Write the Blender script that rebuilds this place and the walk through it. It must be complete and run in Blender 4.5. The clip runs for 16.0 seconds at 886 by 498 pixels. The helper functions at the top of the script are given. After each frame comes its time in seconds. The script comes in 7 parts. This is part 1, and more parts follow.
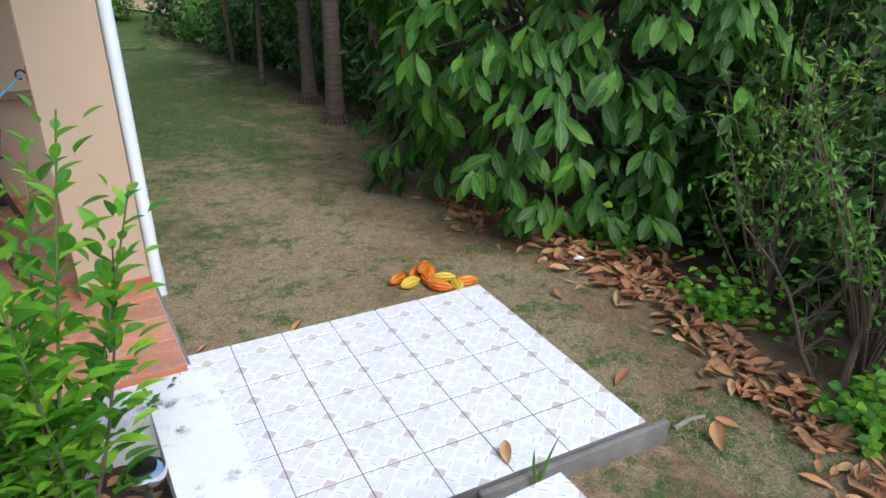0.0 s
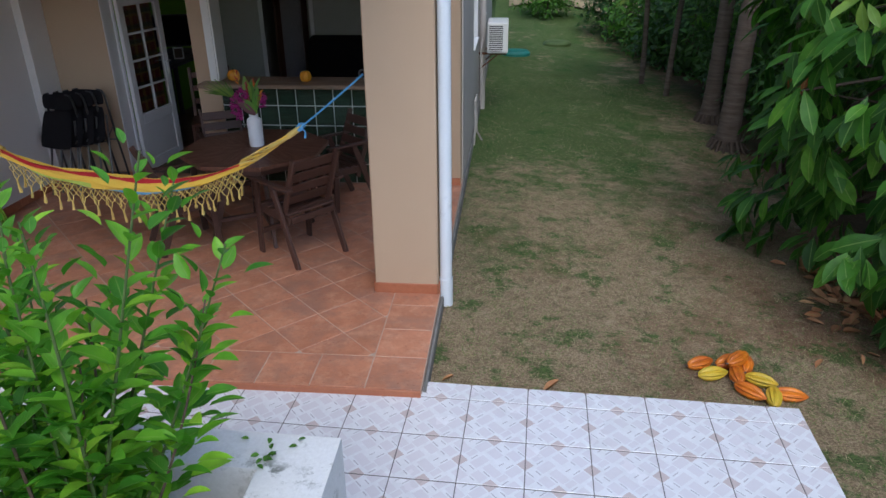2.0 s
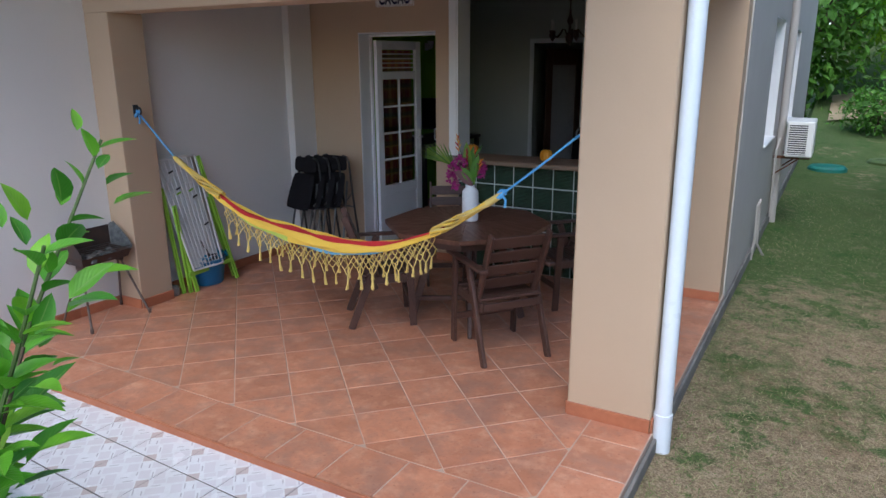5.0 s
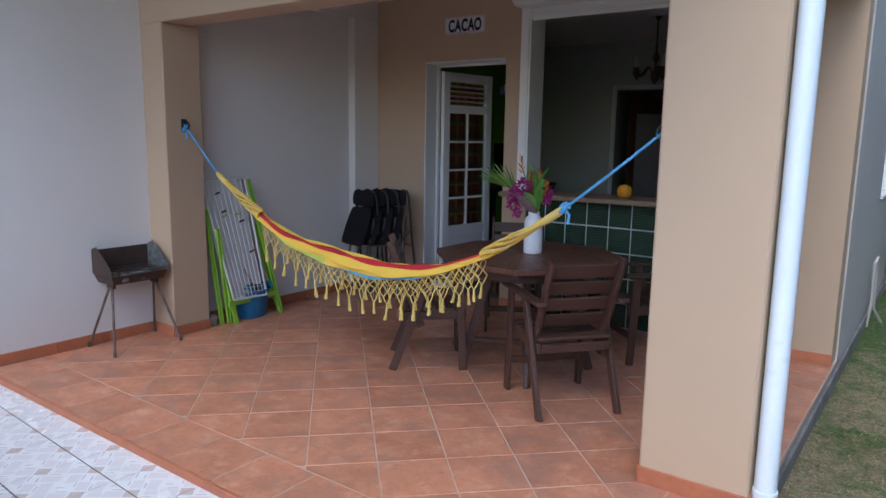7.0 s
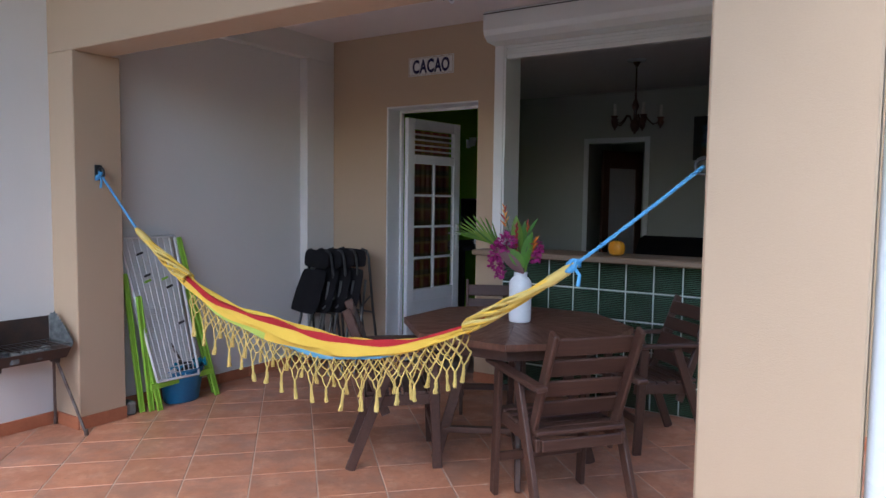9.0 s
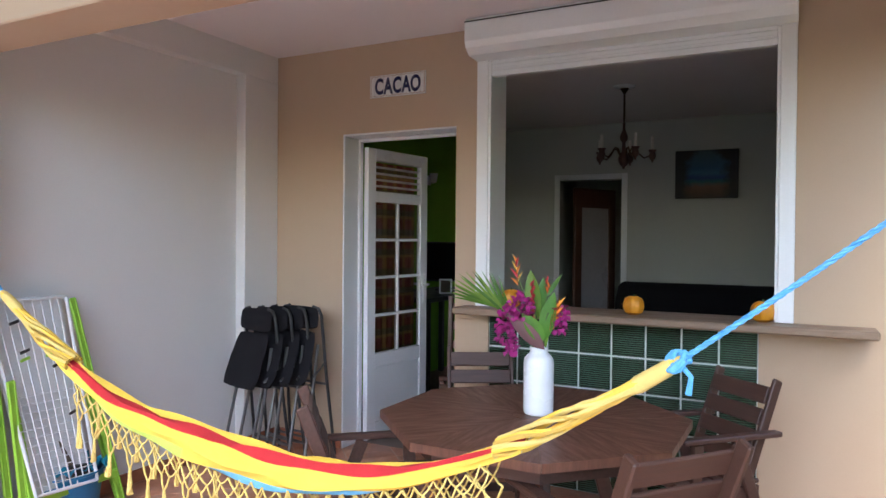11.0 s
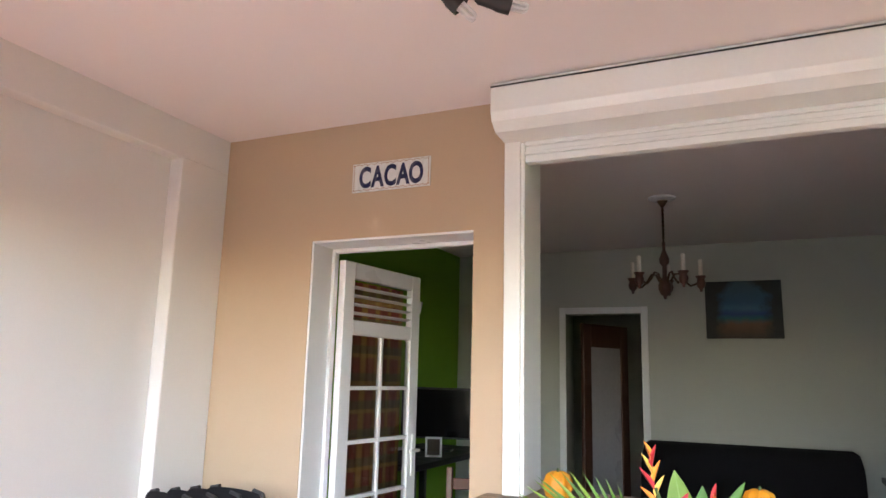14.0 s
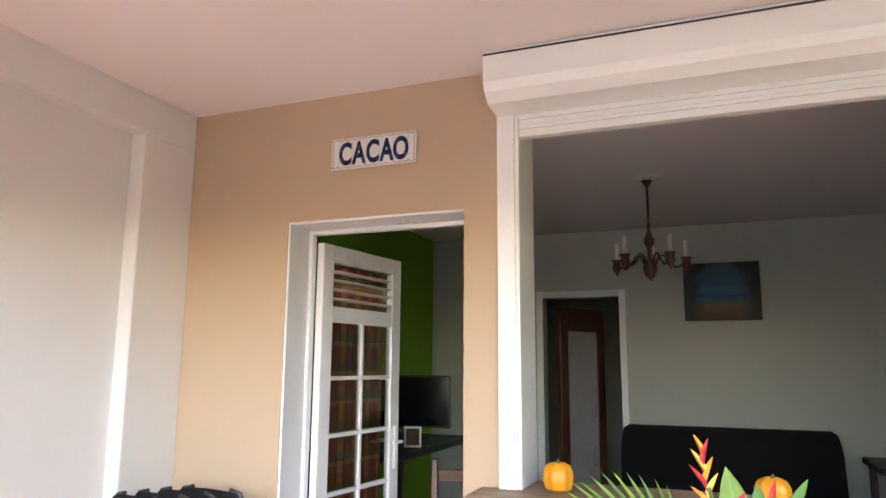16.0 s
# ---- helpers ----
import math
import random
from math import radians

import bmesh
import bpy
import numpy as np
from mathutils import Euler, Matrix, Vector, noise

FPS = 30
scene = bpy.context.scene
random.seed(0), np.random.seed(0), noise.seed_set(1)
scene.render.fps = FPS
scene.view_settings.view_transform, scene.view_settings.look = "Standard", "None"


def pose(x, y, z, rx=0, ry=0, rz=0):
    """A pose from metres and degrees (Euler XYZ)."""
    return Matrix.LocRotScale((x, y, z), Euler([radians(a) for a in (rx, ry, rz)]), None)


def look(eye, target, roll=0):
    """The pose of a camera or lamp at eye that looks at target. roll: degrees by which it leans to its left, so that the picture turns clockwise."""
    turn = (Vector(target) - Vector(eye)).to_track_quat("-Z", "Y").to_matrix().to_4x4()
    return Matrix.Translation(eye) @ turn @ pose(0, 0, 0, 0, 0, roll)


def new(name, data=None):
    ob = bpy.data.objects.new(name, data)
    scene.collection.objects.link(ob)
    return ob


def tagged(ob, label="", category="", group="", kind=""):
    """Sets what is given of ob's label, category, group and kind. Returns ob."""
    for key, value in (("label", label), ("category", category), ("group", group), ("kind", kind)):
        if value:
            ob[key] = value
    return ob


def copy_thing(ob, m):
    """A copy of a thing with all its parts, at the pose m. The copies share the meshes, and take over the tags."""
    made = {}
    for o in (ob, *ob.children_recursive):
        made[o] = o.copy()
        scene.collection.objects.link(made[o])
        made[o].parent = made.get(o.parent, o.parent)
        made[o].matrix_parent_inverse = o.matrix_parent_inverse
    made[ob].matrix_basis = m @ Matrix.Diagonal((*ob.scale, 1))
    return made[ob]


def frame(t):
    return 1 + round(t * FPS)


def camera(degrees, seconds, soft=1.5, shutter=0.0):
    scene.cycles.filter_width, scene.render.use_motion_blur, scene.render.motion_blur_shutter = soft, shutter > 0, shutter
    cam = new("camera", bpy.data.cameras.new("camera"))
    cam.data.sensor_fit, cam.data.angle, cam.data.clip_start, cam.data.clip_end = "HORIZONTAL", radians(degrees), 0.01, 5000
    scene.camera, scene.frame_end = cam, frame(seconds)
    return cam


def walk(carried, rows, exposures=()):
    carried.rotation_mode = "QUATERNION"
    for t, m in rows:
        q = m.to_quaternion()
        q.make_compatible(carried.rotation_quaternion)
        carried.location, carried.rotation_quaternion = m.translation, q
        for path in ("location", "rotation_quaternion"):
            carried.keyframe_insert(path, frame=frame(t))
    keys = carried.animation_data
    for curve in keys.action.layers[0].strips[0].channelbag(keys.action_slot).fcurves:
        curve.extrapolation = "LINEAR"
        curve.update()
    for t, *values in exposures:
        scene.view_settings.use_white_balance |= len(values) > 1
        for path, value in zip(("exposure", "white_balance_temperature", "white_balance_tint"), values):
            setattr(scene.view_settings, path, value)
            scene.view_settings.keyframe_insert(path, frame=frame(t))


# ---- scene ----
cam = camera(65.3, 16.0)
SKY_STRENGTH, SUN_STRENGTH = 0.20, 0.8
EXPOSURES = [(0.0, 0.92, 6400, 8), (0.6, 0.62, 6250, 8), (1.5, 0.42, 6100, 8), (2.5, 0.32, 6000, 10), (3.5, 0.46, 6000, 9), (4.5, 0.70, 5950, 8), (5.2, 0.80, 5900, 8), (7.5, 0.8, 5650, 8), (8.2, 0.95, 5700, 8), (10.5, 1.85, 6000, 8), (11.3, 2.3, 6150, 8), (12.0, 2.5, 6350, 8), (12.5, 2.92, 6550, 8), (14.5, 3.28, 6700, 8), (16.0, 3.36, 6800, 8)]
PATH = [
    (0, (0.103, 0.265, 2.237), (1.01, 1.842, 1.406), -0.1),
    (0.5, (0.351, 0.362, 2.241), (1.056, 2.03, 1.392), -0.9),
    (1, (0.59, 0.47, 2.27), (0.958, 2.223, 1.38), -0.2),
    (1.5, (0.752, 0.612, 2.257), (0.905, 2.392, 1.359), 0.1),
    (2, (0.914, 0.787, 2.273), (0.742, 2.599, 1.443), -0.6),
    (2.5, (1.074, 0.931, 2.272), (0.627, 2.729, 1.52), 0.4),
    (3, (1.105, 1.07, 2.23), (0.401, 2.823, 1.572), 0.3),
    (3.5, (1.082, 1.26, 2.119), (0.383, 3.053, 1.575), 0.1),
    (4, (1.067, 1.393, 2.052), (0.297, 3.147, 1.475), -0.4),
    (4.5, (1.101, 1.595, 1.919), (0.231, 3.322, 1.409), -0.0),
    (5, (1.113, 1.756, 1.824), (0.165, 3.438, 1.302), -0.3),
    (5.2, (1.082, 1.818, 1.783), (0.102, 3.48, 1.258), -0.3),
    (7.3, (0.946, 2.346, 1.433), (-0.225, 3.939, 1.133), 1.1),
    (7.5, (0.902, 2.404, 1.435), (-0.266, 4.001, 1.145), 1.2),
    (8, (0.794, 2.573, 1.353), (-0.329, 4.214, 1.139), 1.2),
    (8.2, (0.748, 2.623, 1.349), (-0.361, 4.276, 1.155), 1.0),
    (10.3, (0.053, 3.257, 1.371), (-0.984, 4.963, 1.27), 0.8),
    (10.5, (-0.012, 3.33, 1.372), (-1.03, 5.048, 1.271), 0.6),
    (11, (-0.173, 3.522, 1.398), (-1.104, 5.291, 1.372), 0.5),
    (11.5, (-0.306, 3.656, 1.39), (-1.181, 5.454, 1.424), 0.8),
    (12, (-0.459, 3.794, 1.418), (-1.27, 5.609, 1.633), 0.2),
    (12.5, (-0.548, 3.911, 1.414), (-1.316, 5.736, 1.699), -0.1),
    (13, (-0.658, 4.138, 1.434), (-1.442, 5.943, 1.794), 0.0),
    (13.5, (-0.784, 4.364, 1.445), (-1.609, 6.139, 1.854), 1.2),
    (14, (-0.957, 4.559, 1.457), (-1.779, 6.345, 1.823), 1.4),
    (14.5, (-1.096, 4.693, 1.468), (-1.856, 6.504, 1.845), 0.3),
    (15, (-1.147, 4.752, 1.479), (-1.871, 6.578, 1.853), 0.1),
    (15.5, (-1.147, 4.745, 1.472), (-1.846, 6.583, 1.839), 0.2),
    (16, (-1.132, 4.685, 1.464), (-1.856, 6.52, 1.793), 0.4),
]
walk(cam, [(t, look(eye, target, roll)) for t, eye, target, roll in PATH], EXPOSURES)

# ---- world and sun ----
world = bpy.data.worlds.new("world")
scene.world = world
world.use_nodes = True
wn = world.node_tree.nodes
sky = wn.new("ShaderNodeTexSky")
sky.sky_type, sky.sun_disc = "NISHITA", False
SUN_ELEV, SUN_AZ = radians(52), radians(172)
sky.sun_elevation, sky.sun_rotation = SUN_ELEV, SUN_AZ
sky.air_density, sky.dust_density, sky.ozone_density = 1.0, 2.0, 2.0
world.node_tree.links.new(sky.outputs[0], wn["Background"].inputs[0])
wn["Background"].inputs[1].default_value = SKY_STRENGTH
sun_dir = Vector((math.sin(SUN_AZ) * math.cos(SUN_ELEV), math.cos(SUN_AZ) * math.cos(SUN_ELEV), math.sin(SUN_ELEV)))
sun = new("sun", bpy.data.lights.new("sun", "SUN"))
sun.data.energy, sun.data.angle, sun.data.color = SUN_STRENGTH, radians(40), (1.0, 0.98, 0.95)
sun.matrix_world = look(sun_dir * 50, (0, 0, 0))


# ---- materials ----
def nd(nt, kind, **kw):
    n = nt.nodes.new(kind)
    for k, v in kw.items():
        if k in n.inputs:
            n.inputs[k].default_value = v
    return n


def ramp(nt, fac, stops):
    r = nt.nodes.new("ShaderNodeValToRGB")
    e = r.color_ramp.elements
    while len(e) < len(stops):
        e.new(0.5)
    for el, (p, c) in zip(e, stops):
        el.position = p
        el.color = (c, c, c, 1) if isinstance(c, (int, float)) else (*c, 1)
    nt.links.new(fac, r.inputs[0])
    return r.outputs[0]


def mix(nt, fac, a, b, blend="MIX"):
    m = nt.nodes.new("ShaderNodeMix")
    m.data_type, m.blend_type = "RGBA", blend
    for i, v in ((0, fac), (6, a), (7, b)):
        if isinstance(v, (int, float)):
            m.inputs[i].default_value = v if i == 0 else (v, v, v, 1)
        elif isinstance(v, tuple):
            m.inputs[i].default_value = (*v, 1)
        else:
            nt.links.new(v, m.inputs[i])
    return m.outputs[2]


def mth(nt, op, a, b=0.0, c=0.0):
    m = nt.nodes.new("ShaderNodeMath")
    m.operation = op
    for i, v in enumerate((a, b, c)):
        if isinstance(v, (int, float)):
            m.inputs[i].default_value = v
        else:
            nt.links.new(v, m.inputs[i])
    return m.outputs[0]


def coords(nt, world_space=False):
    """Object coordinates shifted by a random amount for each object, or world ones."""
    if world_space:
        return nt.nodes.new("ShaderNodeNewGeometry").outputs["Position"]
    tc = nt.nodes.new("ShaderNodeTexCoord")
    oi = nt.nodes.new("ShaderNodeObjectInfo")
    s = nt.nodes.new("ShaderNodeVectorMath")
    s.operation = "SCALE"
    s.inputs[0].default_value = (31.0, 17.0, 11.0)
    nt.links.new(oi.outputs["Random"], s.inputs["Scale"])
    a = nt.nodes.new("ShaderNodeVectorMath")
    nt.links.new(tc.outputs["Object"], a.inputs[0])
    nt.links.new(s.outputs[0], a.inputs[1])
    return a.outputs[0]


def noise_at(nt, co, scale, detail=4.0, rough=0.6, stretch=None):
    if stretch:
        mp = nt.nodes.new("ShaderNodeMapping")
        mp.inputs["Scale"].default_value = stretch
        nt.links.new(co, mp.inputs[0])
        co = mp.outputs[0]
    n = nd(nt, "ShaderNodeTexNoise", Scale=scale, Detail=detail, Roughness=rough)
    nt.links.new(co, n.inputs["Vector"])
    return n.outputs["Fac"]


def material(name, col, col2=None, rough=0.6, metal=0.0, big=1.5, fine=40.0, bump=0.15, amount=0.6, stretch=None, world_space=False, spec=0.5, vary=0.0, rough2=None, grit=0.35):
    """Principled surface: broad stains between two colours, fine grain, grain relief."""
    m = bpy.data.materials.new(name)
    m.use_nodes = True
    nt = m.node_tree
    p = nt.nodes["Principled BSDF"]
    co = coords(nt, world_space)
    col2 = col2 or tuple(c * 0.8 for c in col)
    broad = noise_at(nt, co, big, 4, 0.6, stretch)
    grain = noise_at(nt, co, fine, 5, 0.65, stretch)
    c = mix(nt, mth(nt, "MULTIPLY", ramp(nt, broad, ((0.35, 0), (0.68, 1))), amount), col, col2)
    c = mix(nt, ramp(nt, grain, ((0.3, 0.0), (0.75, grit))), c, tuple(v * 0.72 for v in col2))
    if vary:
        oi = nt.nodes.new("ShaderNodeObjectInfo")
        hv = nd(nt, "ShaderNodeHueSaturation")
        nt.links.new(mth(nt, "MULTIPLY_ADD", oi.outputs["Random"], vary * 2, 1 - vary), hv.inputs["Value"])
        nt.links.new(c, hv.inputs["Color"])
        c = hv.outputs[0]
    nt.links.new(c, p.inputs["Base Color"])
    nt.links.new(ramp(nt, broad, ((0.3, max(rough - 0.08, 0.02)), (0.7, min(rough2 or rough + 0.1, 1)))), p.inputs["Roughness"])
    p.inputs["Metallic"].default_value = metal
    p.inputs["Specular IOR Level"].default_value = spec
    b = nd(nt, "ShaderNodeBump", Strength=bump, Distance=0.004)
    nt.links.new(grain, b.inputs["Height"])
    nt.links.new(b.outputs[0], p.inputs["Normal"])
    return m


def leaf_material(name, cols, rough=0.4, trans=0.25, vein=True):
    """Leaf with a different shade for each leaf, blotches, side veins, and light passing through."""
    m = bpy.data.materials.new(name)
    m.use_nodes = True
    nt = m.node_tree
    p = nt.nodes["Principled BSDF"]
    g = nt.nodes.new("ShaderNodeNewGeometry")
    oi = nt.nodes.new("ShaderNodeObjectInfo")
    r = mth(nt, "FRACT", mth(nt, "ADD", g.outputs["Random Per Island"], oi.outputs["Random"]))
    c = ramp(nt, r, cols)
    pos = g.outputs["Position"]
    n = noise_at(nt, pos, 14.0, 3)
    c = mix(nt, ramp(nt, n, ((0.35, 0.0), (0.75, 0.5))), c, tuple(v * 0.55 for v in cols[0][1]))
    uv = nt.nodes.new("ShaderNodeUVMap")
    sp = nt.nodes.new("ShaderNodeSeparateXYZ")
    nt.links.new(uv.outputs[0], sp.inputs[0])
    side = mth(nt, "ABSOLUTE", mth(nt, "SUBTRACT", sp.outputs[0], 0.5))
    if vein:
        ph = mth(nt, "ADD", mth(nt, "MULTIPLY", sp.outputs[1], 60.0), mth(nt, "MULTIPLY", side, -42.0))
        w = mth(nt, "SINE", ph)
        mid = mth(nt, "LESS_THAN", side, 0.035)
        c = mix(nt, mth(nt, "MULTIPLY", mid, 0.45), c, (0.24, 0.36, 0.1))
        b = nd(nt, "ShaderNodeBump", Strength=0.13, Distance=0.003)
        nt.links.new(w, b.inputs["Height"])
        nt.links.new(b.outputs[0], p.inputs["Normal"])
    nt.links.new(c, p.inputs["Base Color"])
    p.inputs["Roughness"].default_value = rough
    p.inputs["Specular IOR Level"].default_value = 0.35
    t = nt.nodes.new("ShaderNodeBsdfTranslucent")
    nt.links.new(mix(nt, 1.0, c, (1.3, 1.6, 0.7), "MULTIPLY"), t.inputs[0])
    mx = nt.nodes.new("ShaderNodeMixShader")
    mx.inputs[0].default_value = trans
    nt.links.new(p.outputs[0], mx.inputs[1])
    nt.links.new(t.outputs[0], mx.inputs[2])
    nt.links.new(mx.outputs[0], nt.nodes["Material Output"].inputs[0])
    return m


def box_mask(nt, u, v, cu, cv, hu, hv):
    """1 inside the rectangle about (cu, cv)."""
    a = mth(nt, "LESS_THAN", mth(nt, "ABSOLUTE", mth(nt, "SUBTRACT", u, cu)), hu)
    b = mth(nt, "LESS_THAN", mth(nt, "ABSOLUTE", mth(nt, "SUBTRACT", v, cv)), hv)
    return mth(nt, "MULTIPLY", a, b)


def white_tile_material():
    """Glazed white floor tile printed with a slanting basket weave and small taupe diamonds."""
    m = material("white_patterned_tile", (0.78, 0.80, 0.83), (0.72, 0.73, 0.76), rough=0.22, big=2.0, fine=25, bump=0.02, amount=0.5)
    nt = m.node_tree
    p = nt.nodes["Principled BSDF"]
    base = p.inputs["Base Color"].links[0].from_socket
    tc = nt.nodes.new("ShaderNodeTexCoord")
    sp = nt.nodes.new("ShaderNodeSeparateXYZ")
    nt.links.new(tc.outputs["Object"], sp.inputs[0])
    u = mth(nt, "ADD", mth(nt, "MULTIPLY", sp.outputs[0], 1 / 0.315), 0.5)
    v = mth(nt, "ADD", mth(nt, "MULTIPLY", sp.outputs[1], 1 / 0.315), 0.5)
    a = mth(nt, "FRACT", mth(nt, "ADD", mth(nt, "ADD", u, v), 4.0))
    b = mth(nt, "FRACT", mth(nt, "ADD", mth(nt, "SUBTRACT", u, v), 4.0))
    diamond = box_mask(nt, a, b, 0.5, 0.5, 0.13, 0.13)
    bars = None
    for cu, cv, hu, hv in ((0.17, 0.5, 0.17, 0.11), (0.82, 0.20, 0.11, 0.20), (0.80, 0.82, 0.19, 0.11), (0.5, 0.15, 0.11, 0.15), (0.22, 0.84, 0.11, 0.15), (0.85, 0.5, 0.12, 0.07)):
        k = box_mask(nt, a, b, cu, cv, hu, hv)
        bars = k if bars is None else mth(nt, "MAXIMUM", bars, k)
    dash = None
    for cu, cv, hu, hv in ((0.2, 0.34, 0.10, 0.013), (0.665, 0.2, 0.013, 0.10), (0.38, 0.78, 0.013, 0.10), (0.8, 0.64, 0.09, 0.013), (0.34, 0.1, 0.013, 0.07), (0.55, 0.85, 0.013, 0.08), (0.1, 0.18, 0.07, 0.013)):
        k = box_mask(nt, a, b, cu, cv, hu, hv)
        dash = k if dash is None else mth(nt, "MAXIMUM", dash, k)
    c = mix(nt, mth(nt, "MULTIPLY", bars, 0.7), base, (0.64, 0.62, 0.66))
    c = mix(nt, mth(nt, "MULTIPLY", dash, 0.85), c, (0.42, 0.41, 0.44))
    c = mix(nt, diamond, c, (0.54, 0.47, 0.46))
    dirt = noise_at(nt, coords(nt, True), 1.1, 5)
    c = mix(nt, ramp(nt, dirt, ((0.52, 0.0), (0.8, 0.35))), c, (0.45, 0.42, 0.36))
    nt.links.new(c, p.inputs["Base Color"])
    return m


def terracotta_material():
    m = material("terracotta_tile", (0.55, 0.245, 0.145), (0.42, 0.175, 0.10), rough=0.38, big=6.0, fine=30, bump=0.12, amount=0.9, vary=0.1, spec=0.4)
    nt = m.node_tree
    p = nt.nodes["Principled BSDF"]
    base = p.inputs["Base Color"].links[0].from_socket
    co = coords(nt)
    cloud = noise_at(nt, co, 9.0, 6, 0.7)
    c = mix(nt, ramp(nt, cloud, ((0.5, 0.0), (0.72, 0.6))), base, (0.66, 0.40, 0.27))
    smoke = noise_at(nt, co, 3.5, 7, 0.72)
    c = mix(nt, ramp(nt, smoke, ((0.46, 0.0), (0.62, 0.8))), c, (0.33, 0.175, 0.125))
    speck = noise_at(nt, co, 60.0, 3)
    c = mix(nt, ramp(nt, speck, ((0.62, 0.0), (0.72, 0.5))), c, (0.2, 0.075, 0.045))
    nt.links.new(c, p.inputs["Base Color"])
    return m


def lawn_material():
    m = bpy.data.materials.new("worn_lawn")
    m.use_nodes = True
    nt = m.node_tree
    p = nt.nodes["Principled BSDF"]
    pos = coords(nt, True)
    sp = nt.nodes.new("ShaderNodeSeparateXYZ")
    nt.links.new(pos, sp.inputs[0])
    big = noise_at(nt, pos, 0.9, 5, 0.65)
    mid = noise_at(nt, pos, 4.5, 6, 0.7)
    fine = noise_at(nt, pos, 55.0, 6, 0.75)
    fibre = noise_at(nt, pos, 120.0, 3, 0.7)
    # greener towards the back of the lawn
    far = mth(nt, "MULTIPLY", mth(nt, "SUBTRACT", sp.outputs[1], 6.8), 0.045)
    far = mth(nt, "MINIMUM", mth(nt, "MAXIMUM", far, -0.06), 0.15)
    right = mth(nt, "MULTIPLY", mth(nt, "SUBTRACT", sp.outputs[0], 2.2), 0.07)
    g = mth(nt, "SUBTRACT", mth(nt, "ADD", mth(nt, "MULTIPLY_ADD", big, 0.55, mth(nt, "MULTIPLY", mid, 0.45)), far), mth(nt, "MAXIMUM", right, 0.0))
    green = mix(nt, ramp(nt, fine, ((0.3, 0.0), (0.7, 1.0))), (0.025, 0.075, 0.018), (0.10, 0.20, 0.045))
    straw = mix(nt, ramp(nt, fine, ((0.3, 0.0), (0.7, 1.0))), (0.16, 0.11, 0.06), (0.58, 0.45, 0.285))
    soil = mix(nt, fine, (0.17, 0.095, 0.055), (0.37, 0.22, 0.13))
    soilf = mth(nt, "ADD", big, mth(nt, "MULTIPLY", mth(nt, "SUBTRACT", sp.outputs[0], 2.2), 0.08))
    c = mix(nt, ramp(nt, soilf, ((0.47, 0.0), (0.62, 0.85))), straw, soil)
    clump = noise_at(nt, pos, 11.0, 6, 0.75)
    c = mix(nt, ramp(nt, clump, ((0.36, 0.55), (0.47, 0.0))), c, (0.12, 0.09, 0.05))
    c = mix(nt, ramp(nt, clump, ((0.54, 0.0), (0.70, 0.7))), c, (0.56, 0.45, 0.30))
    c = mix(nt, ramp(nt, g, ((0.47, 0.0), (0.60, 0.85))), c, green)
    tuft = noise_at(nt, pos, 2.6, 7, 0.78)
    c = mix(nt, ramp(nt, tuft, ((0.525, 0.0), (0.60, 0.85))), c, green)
    # Ground goes dark brown from x 3.7 on, as far as y 19.
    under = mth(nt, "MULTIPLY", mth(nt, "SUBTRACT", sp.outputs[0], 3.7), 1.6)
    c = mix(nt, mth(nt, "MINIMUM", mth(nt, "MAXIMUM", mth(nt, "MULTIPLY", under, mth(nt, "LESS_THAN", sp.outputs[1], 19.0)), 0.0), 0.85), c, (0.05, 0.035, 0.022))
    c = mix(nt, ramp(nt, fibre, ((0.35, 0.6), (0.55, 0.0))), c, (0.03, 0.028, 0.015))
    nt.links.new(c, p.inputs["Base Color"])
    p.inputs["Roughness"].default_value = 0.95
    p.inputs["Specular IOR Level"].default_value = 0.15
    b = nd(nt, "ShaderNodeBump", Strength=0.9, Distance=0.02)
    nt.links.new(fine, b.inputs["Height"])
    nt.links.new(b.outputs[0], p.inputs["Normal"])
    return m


def glass_block_material():
    m = bpy.data.materials.new("ribbed_glass_block")
    m.use_nodes = True
    nt = m.node_tree
    p = nt.nodes["Principled BSDF"]
    tc = nt.nodes.new("ShaderNodeTexCoord")
    w = nd(nt, "ShaderNodeTexWave", Scale=26.0, Distortion=2.0, Detail=2.0)
    w.bands_direction = "Z"
    nt.links.new(tc.outputs["Object"], w.inputs["Vector"])
    b = nd(nt, "ShaderNodeBump", Strength=0.8, Distance=0.006)
    nt.links.new(w.outputs["Fac"], b.inputs["Height"])
    nt.links.new(b.outputs[0], p.inputs["Normal"])
    # Highlights on the ribs are painted into the colour as pale green streaks.
    rib_glint = mix(nt, ramp(nt, w.outputs["Fac"], ((0.55, 0.0), (0.95, 1.0))), (0.012, 0.045, 0.024), (0.13, 0.22, 0.145))
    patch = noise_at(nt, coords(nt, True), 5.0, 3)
    nt.links.new(mix(nt, ramp(nt, patch, ((0.4, 0.0), (0.65, 0.6))), rib_glint, (0.02, 0.06, 0.03)), p.inputs["Base Color"])
    p.inputs["Roughness"].default_value = 0.12
    p.inputs["Transmission Weight"].default_value = 0.25
    p.inputs["IOR"].default_value = 1.5
    return m


